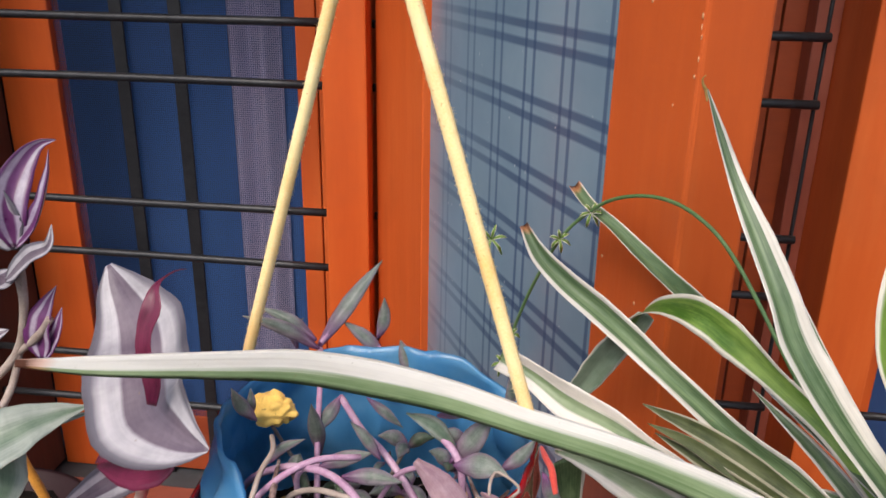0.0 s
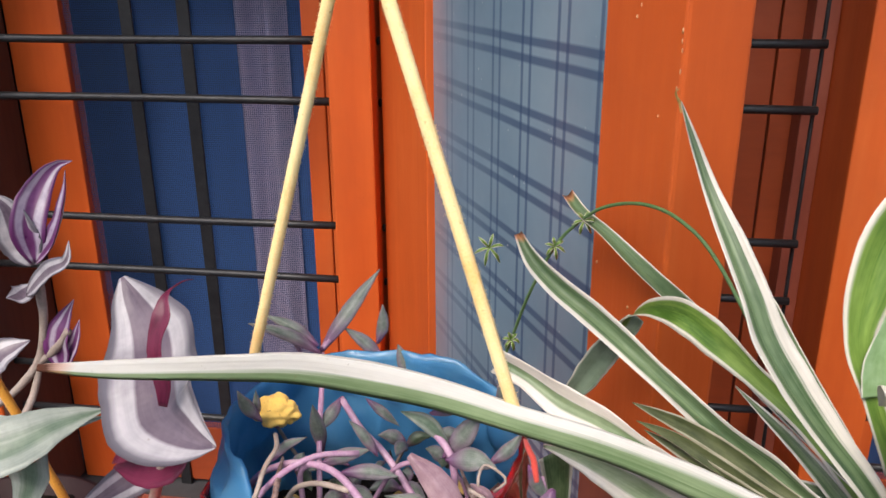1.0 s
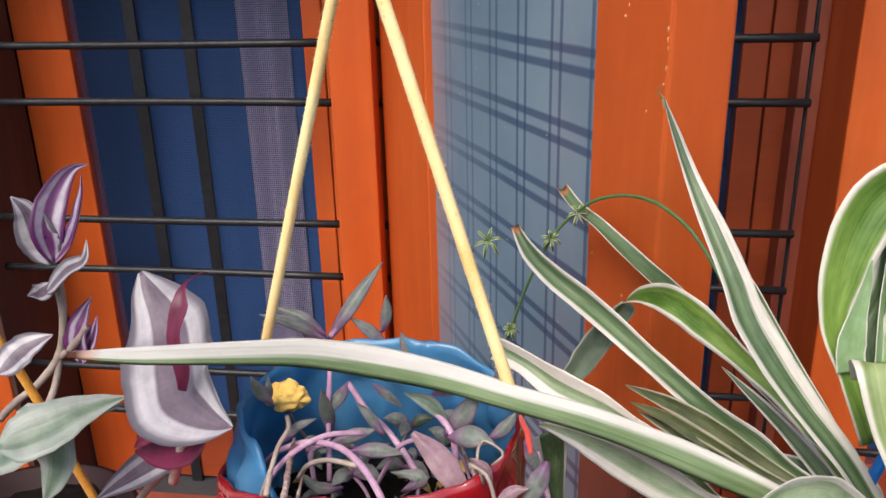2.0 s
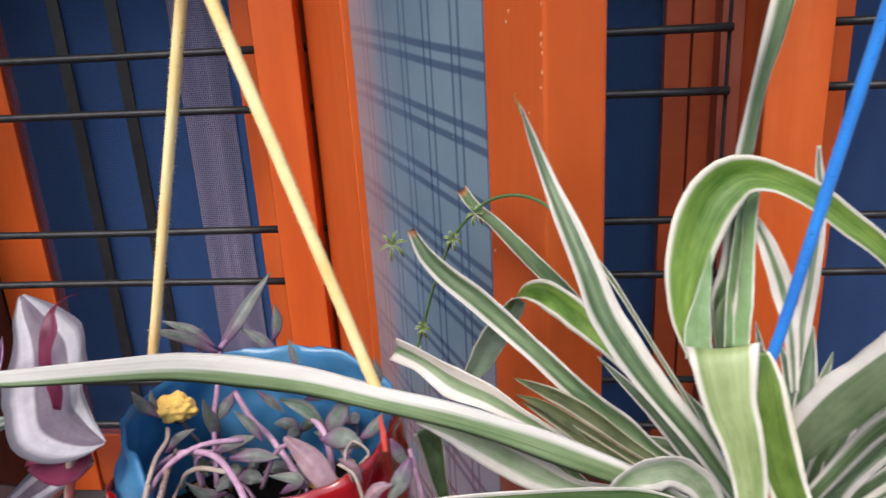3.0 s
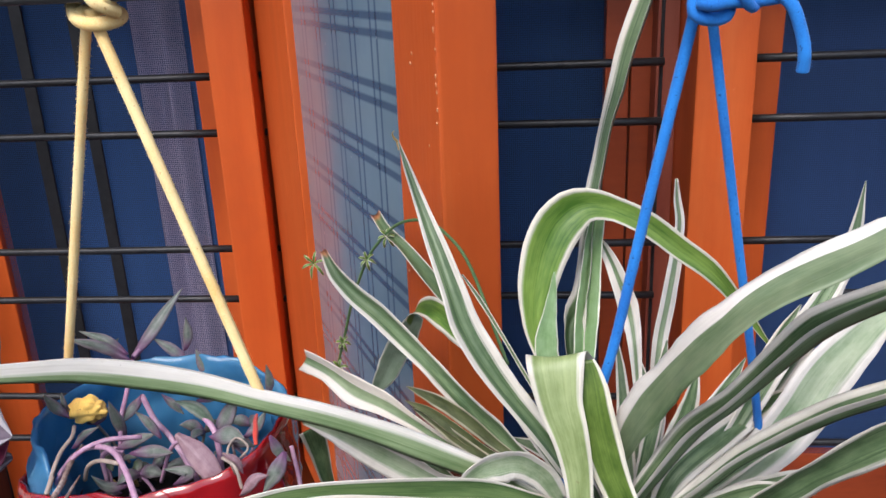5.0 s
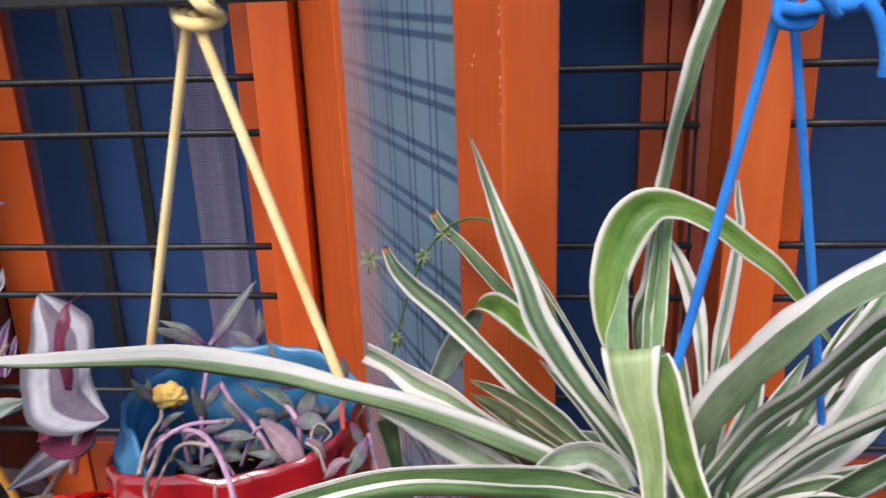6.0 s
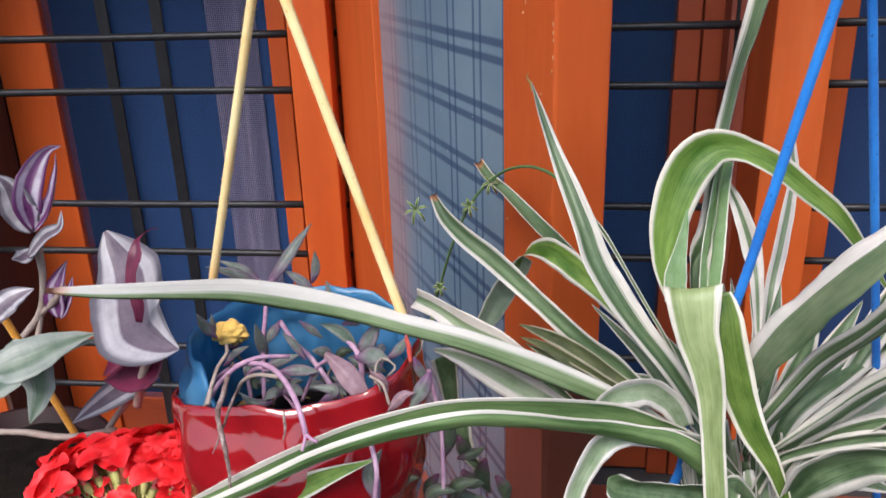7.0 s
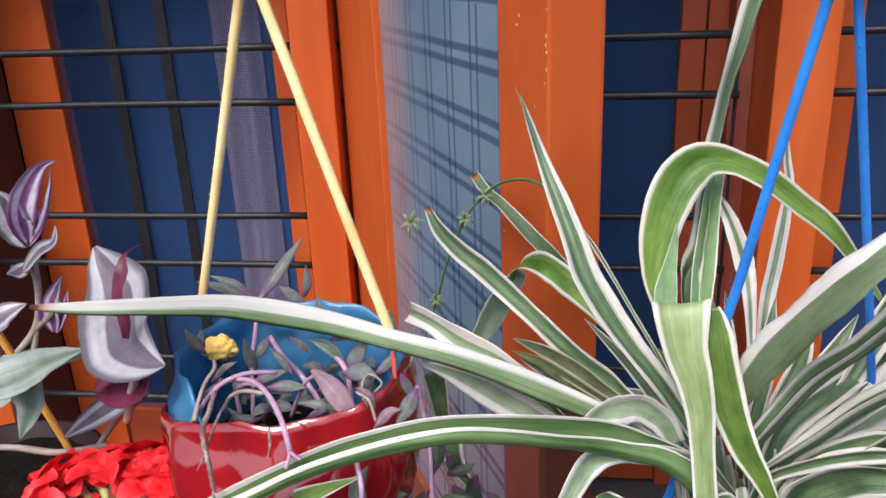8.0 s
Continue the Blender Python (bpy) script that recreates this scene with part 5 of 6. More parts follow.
under(leaf([(0.3499, 0.78, 1.478), (0.3537, 0.776, 1.476), (0.3562, 0.78, 1.467)], 0.0034, LIME, n=6, across=2, seed=77), runner, 'leaf')
under(leaf([(0.3499, 0.78, 1.478), (0.3479, 0.776, 1.474), (0.3464, 0.78, 1.464)], 0.0034, LIME, n=6, across=2, seed=78), runner, 'leaf')
under(leaf([(0.3499, 0.78, 1.478), (0.3442, 0.776, 1.479), (0.3402, 0.78, 1.474)], 0.0034, LIME, n=6, across=2, seed=79), runner, 'leaf')
under(leaf([(0.356, 0.78, 1.506), (0.3606, 0.776, 1.508), (0.3637, 0.78, 1.503)], 0.0034, LIME, n=6, across=2, seed=80), runner, 'leaf')
under(leaf([(0.356, 0.78, 1.506), (0.3577, 0.776, 1.504), (0.3588, 0.78, 1.495)], 0.0034, LIME, n=6, across=2, seed=81), runner, 'leaf')
under(leaf([(0.356, 0.78, 1.506), (0.3531, 0.776, 1.504), (0.3511, 0.78, 1.497)], 0.0034, LIME, n=6, across=2, seed=82), runner, 'leaf')
under(leaf([(0.356, 0.78, 1.506), (0.3515, 0.776, 1.509), (0.3484, 0.78, 1.506)], 0.0034, LIME, n=6, across=2, seed=83), runner, 'leaf')
under(leaf([(0.356, 0.78, 1.506), (0.3545, 0.776, 1.513), (0.3534, 0.78, 1.513)], 0.0034, LIME, n=6, across=2, seed=84), runner, 'leaf')
under(leaf([(0.356, 0.78, 1.506), (0.3591, 0.776, 1.512), (0.361, 0.78, 1.512)], 0.0034, LIME, n=6, across=2, seed=85), runner, 'leaf')

pot = lathe("pot", (0.60, 0.48), [(1.205, 0.060), (1.225, 0.072), (1.345, 0.088), (1.405, 0.094), (1.410, 0.099), (1.425, 0.100)], RED_PLASTIC, 0.004)
under(pot, spider, "pot", "dark red plastic pot")
under(lathe_disc("soil", (0.60, 0.48, 1.412), 0.094, SOIL), spider, "soil")

rnd = random.Random(21)
for i in range(34):
    a = i * 2.4
    root = Vector((0.60 + 0.016 * math.cos(a), 0.48 + 0.016 * math.sin(a), 1.412))
    top = Vector((0.586 + 0.030 * math.cos(a), 0.493 + 0.020 * math.sin(a), 1.512 + rnd.uniform(-0.020, 0.022)))
    under(leaf([root, (root + top) / 2 + Vector((0.004 * math.cos(a), 0.004 * math.sin(a), 0.006)), top], rnd.uniform(0.012, 0.018), PALE if i % 3 else STRIPED, (math.cos(a), math.sin(a), 0.3), shape="blunt", keel=0.5, n=12, seed=200 + i), spider, "leaf_base")
# ---- blue cord ----
blue_cord = empty("blue_cord", (0.6161, 0.475, 1.824))
tagged(blue_cord, "bright blue braided cord tied round the rail", "cord", group="cords that hang the pots")
under(tube("strand", [(0.6219, 0.4926, 1.84), (0.6008, 0.4977, 1.725), (0.5816, 0.5025, 1.62), (0.5585, 0.502, 1.546), (0.5529, 0.496, 1.49), (0.512, 0.50, 1.41)], 0.0031, BLUE_ROPE, 260, 14, lumpy=0.075, fuzz=700, seed=1), blue_cord, "strand")
under(tube("strand", [(0.6227, 0.4826, 1.84), (0.6491, 0.5027, 1.72), (0.6755, 0.5228, 1.6), (0.695, 0.525, 1.48), (0.699, 0.51, 1.41)], 0.0026, BLUE_ROPE, 260, 14, lumpy=0.075, fuzz=700, seed=2), blue_cord, "strand")
under(tube('knot', [(0.6161, 0.478, 1.84), (0.615, 0.474, 1.828), (0.6214, 0.472, 1.824), (0.6304, 0.474, 1.826), (0.6329, 0.483, 1.838)], 0.00353, BLUE_ROPE, n=70, sides=14, lumpy=0.07, fuzz=150), blue_cord, 'knot')
under(tube('knot', [(0.6161, 0.47, 1.832), (0.6215, 0.466, 1.831), (0.6294, 0.468, 1.832), (0.6399, 0.47, 1.832), (0.6529, 0.472, 1.833), (0.6609, 0.474, 1.835)], 0.00346, BLUE_ROPE, n=70, sides=14, lumpy=0.07, fuzz=150), blue_cord, 'knot')
under(tube('tail', [(0.6527, 0.468, 1.835), (0.6589, 0.466, 1.828), (0.6641, 0.466, 1.815), (0.6661, 0.466, 1.806), (0.6667, 0.468, 1.798)], 0.00309, BLUE_ROPE, n=70, sides=14, lumpy=0.07, fuzz=150), blue_cord, 'tail')
under(tube('knot', [(0.631, 0.468, 1.843), (0.6342, 0.464, 1.836), (0.6415, 0.47, 1.829), (0.6471, 0.478, 1.84)], 0.00284, BLUE_ROPE, n=70, sides=14, lumpy=0.07, fuzz=150), blue_cord, 'knot')
# ---- yellow cord ----
yellow_cord = empty("yellow_cord", (0.3137, 0.48, 1.835))
tagged(yellow_cord, "yellow braided cord knotted on the rail and through the pot", "cord", group="cords that hang the pots")
under(tube("strand", [(0.2985, 0.4957, 1.84), (0.2594, 0.511, 1.715), (0.2252, 0.5244, 1.606)], 0.0029, YELLOW_ROPE, 240, 14, lumpy=0.075, fuzz=1500, seed=4), yellow_cord, "strand")
under(tube("strand", [(0.3049, 0.4863, 1.84), (0.3435, 0.4807, 1.715), (0.3765, 0.4758, 1.608)], 0.0032, YELLOW_ROPE, 240, 14, lumpy=0.075, fuzz=1500, seed=5), yellow_cord, "strand")
under(tube('knot', [(0.2877, 0.513, 1.856), (0.295, 0.488, 1.839), (0.3038, 0.482, 1.833), (0.3149, 0.484, 1.833), (0.3182, 0.493, 1.836), (0.307, 0.5, 1.84), (0.301, 0.49, 1.839), (0.299, 0.484, 1.836)], 0.00381, YELLOW_ROPE, n=70, sides=14, lumpy=0.07, fuzz=260), yellow_cord, 'knot')
under(tube('knot', [(0.3071, 0.478, 1.855), (0.313, 0.474, 1.845), (0.318, 0.476, 1.841), (0.3214, 0.483, 1.838)], 0.00336, YELLOW_ROPE, n=70, sides=14, lumpy=0.07, fuzz=260), yellow_cord, 'knot')
under(tube('knot', [(0.3158, 0.478, 1.854), (0.3196, 0.476, 1.846), (0.3197, 0.483, 1.84)], 0.00279, YELLOW_ROPE, n=70, sides=14, lumpy=0.07, fuzz=260), yellow_cord, 'knot')
under(lump("knot", (0.2425, 0.511, 1.586), (0.0135, 0.010, 0.0085), KNOT_ROPE, 2.0), yellow_cord, "knot")
under(tube('tail', [(0.38, 0.449, 1.619), (0.382, 0.44, 1.62), (0.384, 0.434, 1.62), (0.385, 0.429, 1.618), (0.386, 0.426, 1.614)], 0.0013, TAIL_ROPE, n=30, sides=12, lumpy=0.12, taper=[0.6, 1, 1, 1.1, 0.8]), yellow_cord, 'tail', "thin reddish cord end")

# ---- cut plastic planter with trailing succulent ----
planter = empty("hanging_planter", (0.291, 0.497, 1.443))
tagged(planter, "planter cut from a crumpled blue and red plastic can", "planter")
def liner_rim(a):
    """The blue side's rim: it stays high round the left of the front."""
    low = cut_rim(1.601, 1.548, 1.580, 1.594, 3.0)(a)
    off = math.degrees(a) % 360 - 208
    w = math.exp(-(off / 36) ** 4)
    return low * (1 - w) + 1.597 * w


under(shell("liner", liner_rim, 1.483, 0.0045, BLUE_PLASTIC, dent=0.0042, seed=8, crease=0.018), planter, "liner", "crumpled blue plastic side")
under(shell("tub", cut_rim(1.548, 1.575, 1.590, 1.558), 1.440, 0.0, RED_PLASTIC, dent=0.0042, seed=8), planter, "tub", "glossy red plastic front")
under(lathe_disc("soil", (0.2955, 0.500, 1.514), 0.079, SOIL, 0.80), planter, "soil")
ruby = empty("trailing_succulent", (0.291, 0.497, 1.52))
tagged(ruby, "trailing succulent with grey purple leaves and pink stems", "plant")

under(leaf([(0.2557, 0.555, 1.601), (0.2646, 0.57, 1.614), (0.2752, 0.58, 1.629), (0.2849, 0.59, 1.641)], 0.0101, RUBY, shape='spindle', thick=0.0028, keel=-0.15, n=14, across=6, wave=0.02, seed=86), ruby, 'leaf')
under(leaf([(0.2568, 0.55, 1.602), (0.2435, 0.545, 1.614), (0.2316, 0.54, 1.621), (0.2205, 0.535, 1.626)], 0.0081, RUBY, shape='spindle', thick=0.0028, keel=-0.15, n=14, across=6, wave=0.02, seed=87), ruby, 'leaf')
under(leaf([(0.2556, 0.55, 1.607), (0.2419, 0.55, 1.618), (0.2236, 0.55, 1.625)], 0.0075, RUBY, shape='spindle', thick=0.0028, keel=-0.15, n=14, across=6, wave=0.02, seed=88), ruby, 'leaf')
under(leaf([(0.2841, 0.58, 1.596), (0.2877, 0.58, 1.609), (0.288, 0.58, 1.622)], 0.0079, RUBY, shape='spindle', thick=0.0028, keel=-0.15, n=14, across=6, wave=0.02, seed=89), ruby, 'leaf')
under(leaf([(0.2892, 0.57, 1.59), (0.2787, 0.57, 1.601), (0.2659, 0.57, 1.61)], 0.0086, RUBY, shape='spindle', thick=0.0028, keel=-0.15, n=14, across=6, wave=0.02, seed=90), ruby, 'leaf')
under(leaf([(0.3076, 0.56, 1.584), (0.305, 0.56, 1.593), (0.3009, 0.56, 1.606)], 0.0092, RUBY, shape='spindle', thick=0.0028, keel=-0.15, n=14, across=6, wave=0.02, seed=91), ruby, 'leaf')
under(leaf([(0.2416, 0.49, 1.593), (0.2372, 0.485, 1.603), (0.235, 0.48, 1.615)], 0.0074, RUBY, shape='spindle', thick=0.0028, keel=-0.15, n=14, across=6, wave=0.02, seed=92), ruby, 'leaf')
under(leaf([(0.2378, 0.495, 1.593), (0.2403, 0.49, 1.604), (0.2404, 0.49, 1.61)], 0.0054, RUBY, shape='spindle', thick=0.0028, keel=-0.15, n=14, across=6, wave=0.02, seed=93), ruby, 'leaf')
under(leaf([(0.2705, 0.5, 1.57), (0.2704, 0.495, 1.588), (0.2702, 0.49, 1.604)], 0.0089, RUBY, shape='spindle', thick=0.0028, keel=-0.15, n=14, across=6, wave=0.02, seed=94), ruby, 'leaf')
under(leaf([(0.2765, 0.48, 1.576), (0.288, 0.48, 1.582), (0.3027, 0.48, 1.587)], 0.008, RUBY, shape='spindle', thick=0.0028, keel=-0.15, n=14, across=6, wave=0.02, seed=95), ruby, 'leaf')
under(leaf([(0.29, 0.47, 1.579), (0.3039, 0.47, 1.581), (0.3195, 0.465, 1.583)], 0.0084, RUBY, shape='spindle', thick=0.0028, keel=-0.15, n=14, across=6, wave=0.02, seed=96), ruby, 'leaf')
under(leaf([(0.3056, 0.48, 1.584), (0.2989, 0.48, 1.595), (0.2917, 0.48, 1.603)], 0.0059, RUBY, shape='spindle', thick=0.0028, keel=-0.15, n=14, across=6, wave=0.02, seed=97), ruby, 'leaf')
under(leaf([(0.3259, 0.46, 1.599), (0.3384, 0.455, 1.59), (0.3494, 0.45, 1.577), (0.3548, 0.45, 1.562)], 0.0141, RUBY_PINK, shape='spindle', thick=0.0028, keel=-0.15, n=14, across=6, wave=0.02, seed=98), ruby, 'leaf')
under(leaf([(0.3399, 0.48, 1.586), (0.3481, 0.48, 1.597), (0.3584, 0.48, 1.614)], 0.0116, RUBY, shape='spindle', thick=0.0028, keel=-0.15, n=14, across=6, wave=0.02, seed=99), ruby, 'leaf')
under(leaf([(0.343, 0.47, 1.591), (0.3554, 0.465, 1.596), (0.3669, 0.46, 1.596)], 0.0119, RUBY, shape='spindle', thick=0.0028, keel=-0.15, n=14, across=6, wave=0.02, seed=100), ruby, 'leaf')
under(leaf([(0.3409, 0.48, 1.594), (0.3308, 0.48, 1.605), (0.3182, 0.48, 1.61)], 0.0084, GREY_GREEN, shape='spindle', thick=0.0028, keel=-0.15, n=14, across=6, wave=0.02, seed=101), ruby, 'leaf')
under(leaf([(0.2842, 0.47, 1.556), (0.2702, 0.47, 1.555), (0.2612, 0.47, 1.563)], 0.0067, RUBY, shape='spindle', thick=0.0028, keel=-0.15, n=14, across=6, wave=0.02, seed=102), ruby, 'leaf')
under(leaf([(0.3199, 0.46, 1.564), (0.3296, 0.46, 1.573), (0.3134, 0.46, 1.575)], 0.0076, RUBY, shape='spindle', thick=0.0028, keel=-0.15, n=14, across=6, wave=0.02, seed=103), ruby, 'leaf')
under(leaf([(0.3625, 0.52, 1.591), (0.3652, 0.52, 1.602), (0.3643, 0.52, 1.614)], 0.0063, RUBY, shape='spindle', thick=0.0028, keel=-0.15, n=14, across=6, wave=0.02, seed=104), ruby, 'leaf')
under(leaf([(0.3632, 0.47, 1.591), (0.3723, 0.47, 1.6), (0.378, 0.47, 1.609)], 0.0069, RUBY, shape='spindle', thick=0.0028, keel=-0.15, n=14, across=6, wave=0.02, seed=105), ruby, 'leaf')
under(leaf([(0.2413, 0.56, 1.596), (0.2392, 0.56, 1.607), (0.2456, 0.56, 1.615)], 0.0054, RUBY, shape='spindle', thick=0.0028, keel=-0.15, n=14, across=6, wave=0.02, seed=106), ruby, 'leaf')
under(leaf([(0.2672, 0.58, 1.578), (0.2746, 0.58, 1.585), (0.2796, 0.58, 1.591)], 0.0096, RUBY, shape='spindle', thick=0.0028, keel=-0.15, n=14, across=6, wave=0.02, seed=107), ruby, 'leaf')
under(leaf([(0.3933, 0.45, 1.594), (0.3888, 0.445, 1.585), (0.381, 0.44, 1.573)], 0.0102, RUBY, shape='spindle', thick=0.0028, keel=-0.15, n=14, across=6, wave=0.02, seed=108), ruby, 'leaf')
under(leaf([(0.3687, 0.44, 1.572), (0.3776, 0.44, 1.583), (0.3854, 0.44, 1.585)], 0.0071, RUBY_PINK, shape='spindle', thick=0.0028, keel=-0.15, n=14, across=6, wave=0.02, seed=109), ruby, 'leaf')
under(leaf([(0.3332, 0.48, 1.61), (0.3436, 0.48, 1.614), (0.3526, 0.48, 1.621)], 0.0064, RUBY, shape='spindle', thick=0.0028, keel=-0.15, n=14, across=6, wave=0.02, seed=110), ruby, 'leaf')
under(leaf([(0.2768, 0.52, 1.591), (0.2728, 0.51, 1.586), (0.2687, 0.5, 1.581)], 0.0078, RUBY, shape='spindle', thick=0.0028, keel=-0.15, n=14, across=6, wave=0.02, seed=111), ruby, 'leaf')
under(leaf([(0.2917, 0.52, 1.591), (0.3027, 0.51, 1.59), (0.3131, 0.5, 1.589)], 0.0056, RUBY, shape='spindle', thick=0.0028, keel=-0.15, n=14, across=6, wave=0.02, seed=112), ruby, 'leaf')
under(leaf([(0.2547, 0.47, 1.583), (0.2618, 0.47, 1.592), (0.2731, 0.47, 1.598)], 0.0052, RUBY, shape='spindle', thick=0.0028, keel=-0.15, n=14, across=6, wave=0.02, seed=113), ruby, 'leaf')
under(leaf([(0.3822, 0.46, 1.598), (0.3868, 0.46, 1.587), (0.3932, 0.46, 1.581)], 0.0068, RUBY, shape='spindle', thick=0.0028, keel=-0.15, n=14, across=6, wave=0.02, seed=114), ruby, 'leaf')
under(leaf([(0.3562, 0.45, 1.593), (0.3633, 0.45, 1.588), (0.367, 0.45, 1.579)], 0.0049, RUBY_PINK, shape='spindle', thick=0.0028, keel=-0.15, n=14, across=6, wave=0.02, seed=115), ruby, 'leaf')
under(tube('stem', [(0.2466, 0.45, 1.56), (0.2553, 0.45, 1.578), (0.2699, 0.45, 1.593), (0.2821, 0.46, 1.595), (0.2987, 0.47, 1.591)], 0.00155, STEM_PINK, sides=7, n=14), ruby, 'stem')
under(tube('stem', [(0.2505, 0.44, 1.569), (0.2572, 0.44, 1.585), (0.2585, 0.45, 1.593), (0.2609, 0.46, 1.597), (0.2571, 0.47, 1.598)], 0.00124, STEM_PALE, sides=7, n=14), ruby, 'stem')
under(tube('stem', [(0.2568, 0.44, 1.583), (0.2578, 0.43, 1.578)], 0.00151, STEM_PALE, sides=7, n=14), ruby, 'stem')
under(tube('stem', [(0.258, 0.55, 1.602), (0.2655, 0.52, 1.591), (0.2698, 0.5, 1.583), (0.274, 0.48, 1.552)], 0.00156, STEM_PINK, sides=7, n=14), ruby, 'stem')
under(tube('stem', [(0.2858, 0.57, 1.595), (0.2983, 0.565, 1.586), (0.3114, 0.56, 1.582), (0.3321, 0.52, 1.591)], 0.00173, STEM_PINK, sides=7, n=14), ruby, 'stem')
under(tube('stem', [(0.2768, 0.52, 1.591), (0.2929, 0.5, 1.585), (0.305, 0.49, 1.581), (0.3176, 0.48, 1.572), (0.3294, 0.47, 1.56)], 0.00186, STEM_PINK, sides=7, n=14), ruby, 'stem')
under(tube('stem', [(0.2797, 0.48, 1.574), (0.273, 0.48, 1.576), (0.2649, 0.48, 1.57), (0.265, 0.48, 1.552)], 0.00152, STEM_PINK, sides=7, n=14), ruby, 'stem')
under(tube('stem', [(0.335, 0.48, 1.599), (0.3424, 0.475, 1.593), (0.3459, 0.47, 1.583), (0.3448, 0.47, 1.549)], 0.00192, STEM_PINK, sides=7, n=14), ruby, 'stem')
under(tube('stem', [(0.3622, 0.45, 1.579), (0.3593, 0.45, 1.594), (0.3618, 0.46, 1.597), (0.3721, 0.45, 1.597), (0.3667, 0.45, 1.59)], 0.00074, STEM_PALE, sides=7, n=14), ruby, 'stem')
under(tube('stem', [(0.3557, 0.45, 1.59), (0.3645, 0.445, 1.587), (0.3691, 0.44, 1.576)], 0.00105, STEM_PALE, sides=7, n=14), ruby, 'stem')
under(tube('stem', [(0.2567, 0.555, 1.603), (0.2593, 0.56, 1.606)], 0.00172, STEM_PINK, sides=7, n=14), ruby, 'stem')
under(tube('stem', [(0.3314, 0.46, 1.597), (0.316, 0.47, 1.583), (0.3006, 0.48, 1.552)], 0.00129, STEM_PINK, sides=7, n=14), ruby, 'stem')
under(tube('stem', [(0.2298, 0.49, 1.547), (0.241, 0.48, 1.565), (0.2552, 0.47, 1.579), (0.2716, 0.46, 1.59), (0.2924, 0.445, 1.598), (0.3099, 0.425, 1.6), (0.3228, 0.408, 1.593), (0.3294, 0.398, 1.579)], 0.0017, STEM_PINK, sides=8, n=24), ruby, 'stem')
under(tube('stem', [(0.3287, 0.399, 1.581), (0.3323, 0.396, 1.58), (0.3366, 0.394, 1.579)], 0.00108, STEM_PINK, sides=7, n=8), ruby, 'stem')
under(tube('stem', [(0.3287, 0.399, 1.581), (0.3288, 0.395, 1.578), (0.3278, 0.392, 1.574)], 0.00108, STEM_PINK, sides=7, n=8), ruby, 'stem')
under(tube('stem', [(0.2634, 0.46, 1.567), (0.2733, 0.45, 1.583), (0.2873, 0.44, 1.594), (0.3046, 0.43, 1.599)], 0.00135, STEM_PALE, sides=7, n=14), ruby, 'stem')
under(tube('stem', [(0.2599, 0.47, 1.585), (0.2646, 0.45, 1.588), (0.269, 0.43, 1.586), (0.2735, 0.41, 1.587), (0.2787, 0.398, 1.585), (0.2828, 0.392, 1.574), (0.2852, 0.388, 1.562), (0.2854, 0.385, 1.546)], 0.00156, DEAD_STEM, sides=8, n=40, lumpy=0.45, taper=[0.5, 1, 1, 0.9, 0.35]), ruby, 'stem')
under(tube('stem', [(0.2738, 0.44, 1.584), (0.2774, 0.42, 1.585), (0.2802, 0.402, 1.584), (0.2769, 0.395, 1.574), (0.2744, 0.393, 1.569)], 0.00095, DEAD_STEM, sides=8, n=24, lumpy=0.35, taper=[0.5, 1, 0.9, 0.35]), ruby, 'stem')
under(tube('stem', [(0.3093, 0.42, 1.582), (0.3146, 0.405, 1.579), (0.3144, 0.4, 1.575)], 0.00095, DEAD_STEM, sides=7, n=14, lumpy=0.4, taper=[0.5, 1, 0.9, 0.35]), ruby, 'stem')
under(tube('stem', [(0.3464, 0.49, 1.573), (0.3538, 0.475, 1.569), (0.3613, 0.465, 1.563), (0.3717, 0.45, 1.559)], 0.00143, DEAD_STEM, sides=7, n=20, lumpy=0.4, taper=[0.5, 1, 0.9, 0.35]), ruby, 'stem')
under(tube('stem', [(0.3671, 0.48, 1.573), (0.3608, 0.47, 1.57), (0.3547, 0.465, 1.563)], 0.00143, DEAD_STEM, sides=7, n=16, lumpy=0.4, taper=[0.5, 1, 0.9, 0.35]), ruby, 'stem')
under(tube('stem', [(0.3877, 0.48, 1.579), (0.3936, 0.47, 1.561), (0.3977, 0.46, 1.543), (0.3991, 0.45, 1.507)], 0.00142, STEM_PINK, sides=7, n=14), ruby, 'stem')
under(tube('stem', [(0.3635, 0.41, 1.568), (0.3679, 0.4, 1.557), (0.3656, 0.4, 1.536)], 0.00157, STEM_PINK, sides=7, n=14), ruby, 'stem')
under(leaf([(0.3625, 0.42, 1.519), (0.3591, 0.42, 1.541), (0.3671, 0.42, 1.558)], 0.0113, RUBY, shape='spindle', thick=0.0028, keel=-0.15, n=14, across=6, wave=0.02, seed=116), ruby, 'leaf')
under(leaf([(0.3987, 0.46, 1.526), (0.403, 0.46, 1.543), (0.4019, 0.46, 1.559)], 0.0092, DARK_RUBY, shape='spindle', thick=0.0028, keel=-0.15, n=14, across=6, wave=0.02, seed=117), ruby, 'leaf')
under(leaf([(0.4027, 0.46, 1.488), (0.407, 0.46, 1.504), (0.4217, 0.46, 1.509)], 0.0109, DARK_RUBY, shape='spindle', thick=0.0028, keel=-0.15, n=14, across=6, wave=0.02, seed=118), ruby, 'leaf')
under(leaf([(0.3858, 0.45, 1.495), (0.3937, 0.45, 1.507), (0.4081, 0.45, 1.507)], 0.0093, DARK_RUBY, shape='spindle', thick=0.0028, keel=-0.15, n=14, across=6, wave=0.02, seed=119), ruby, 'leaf')
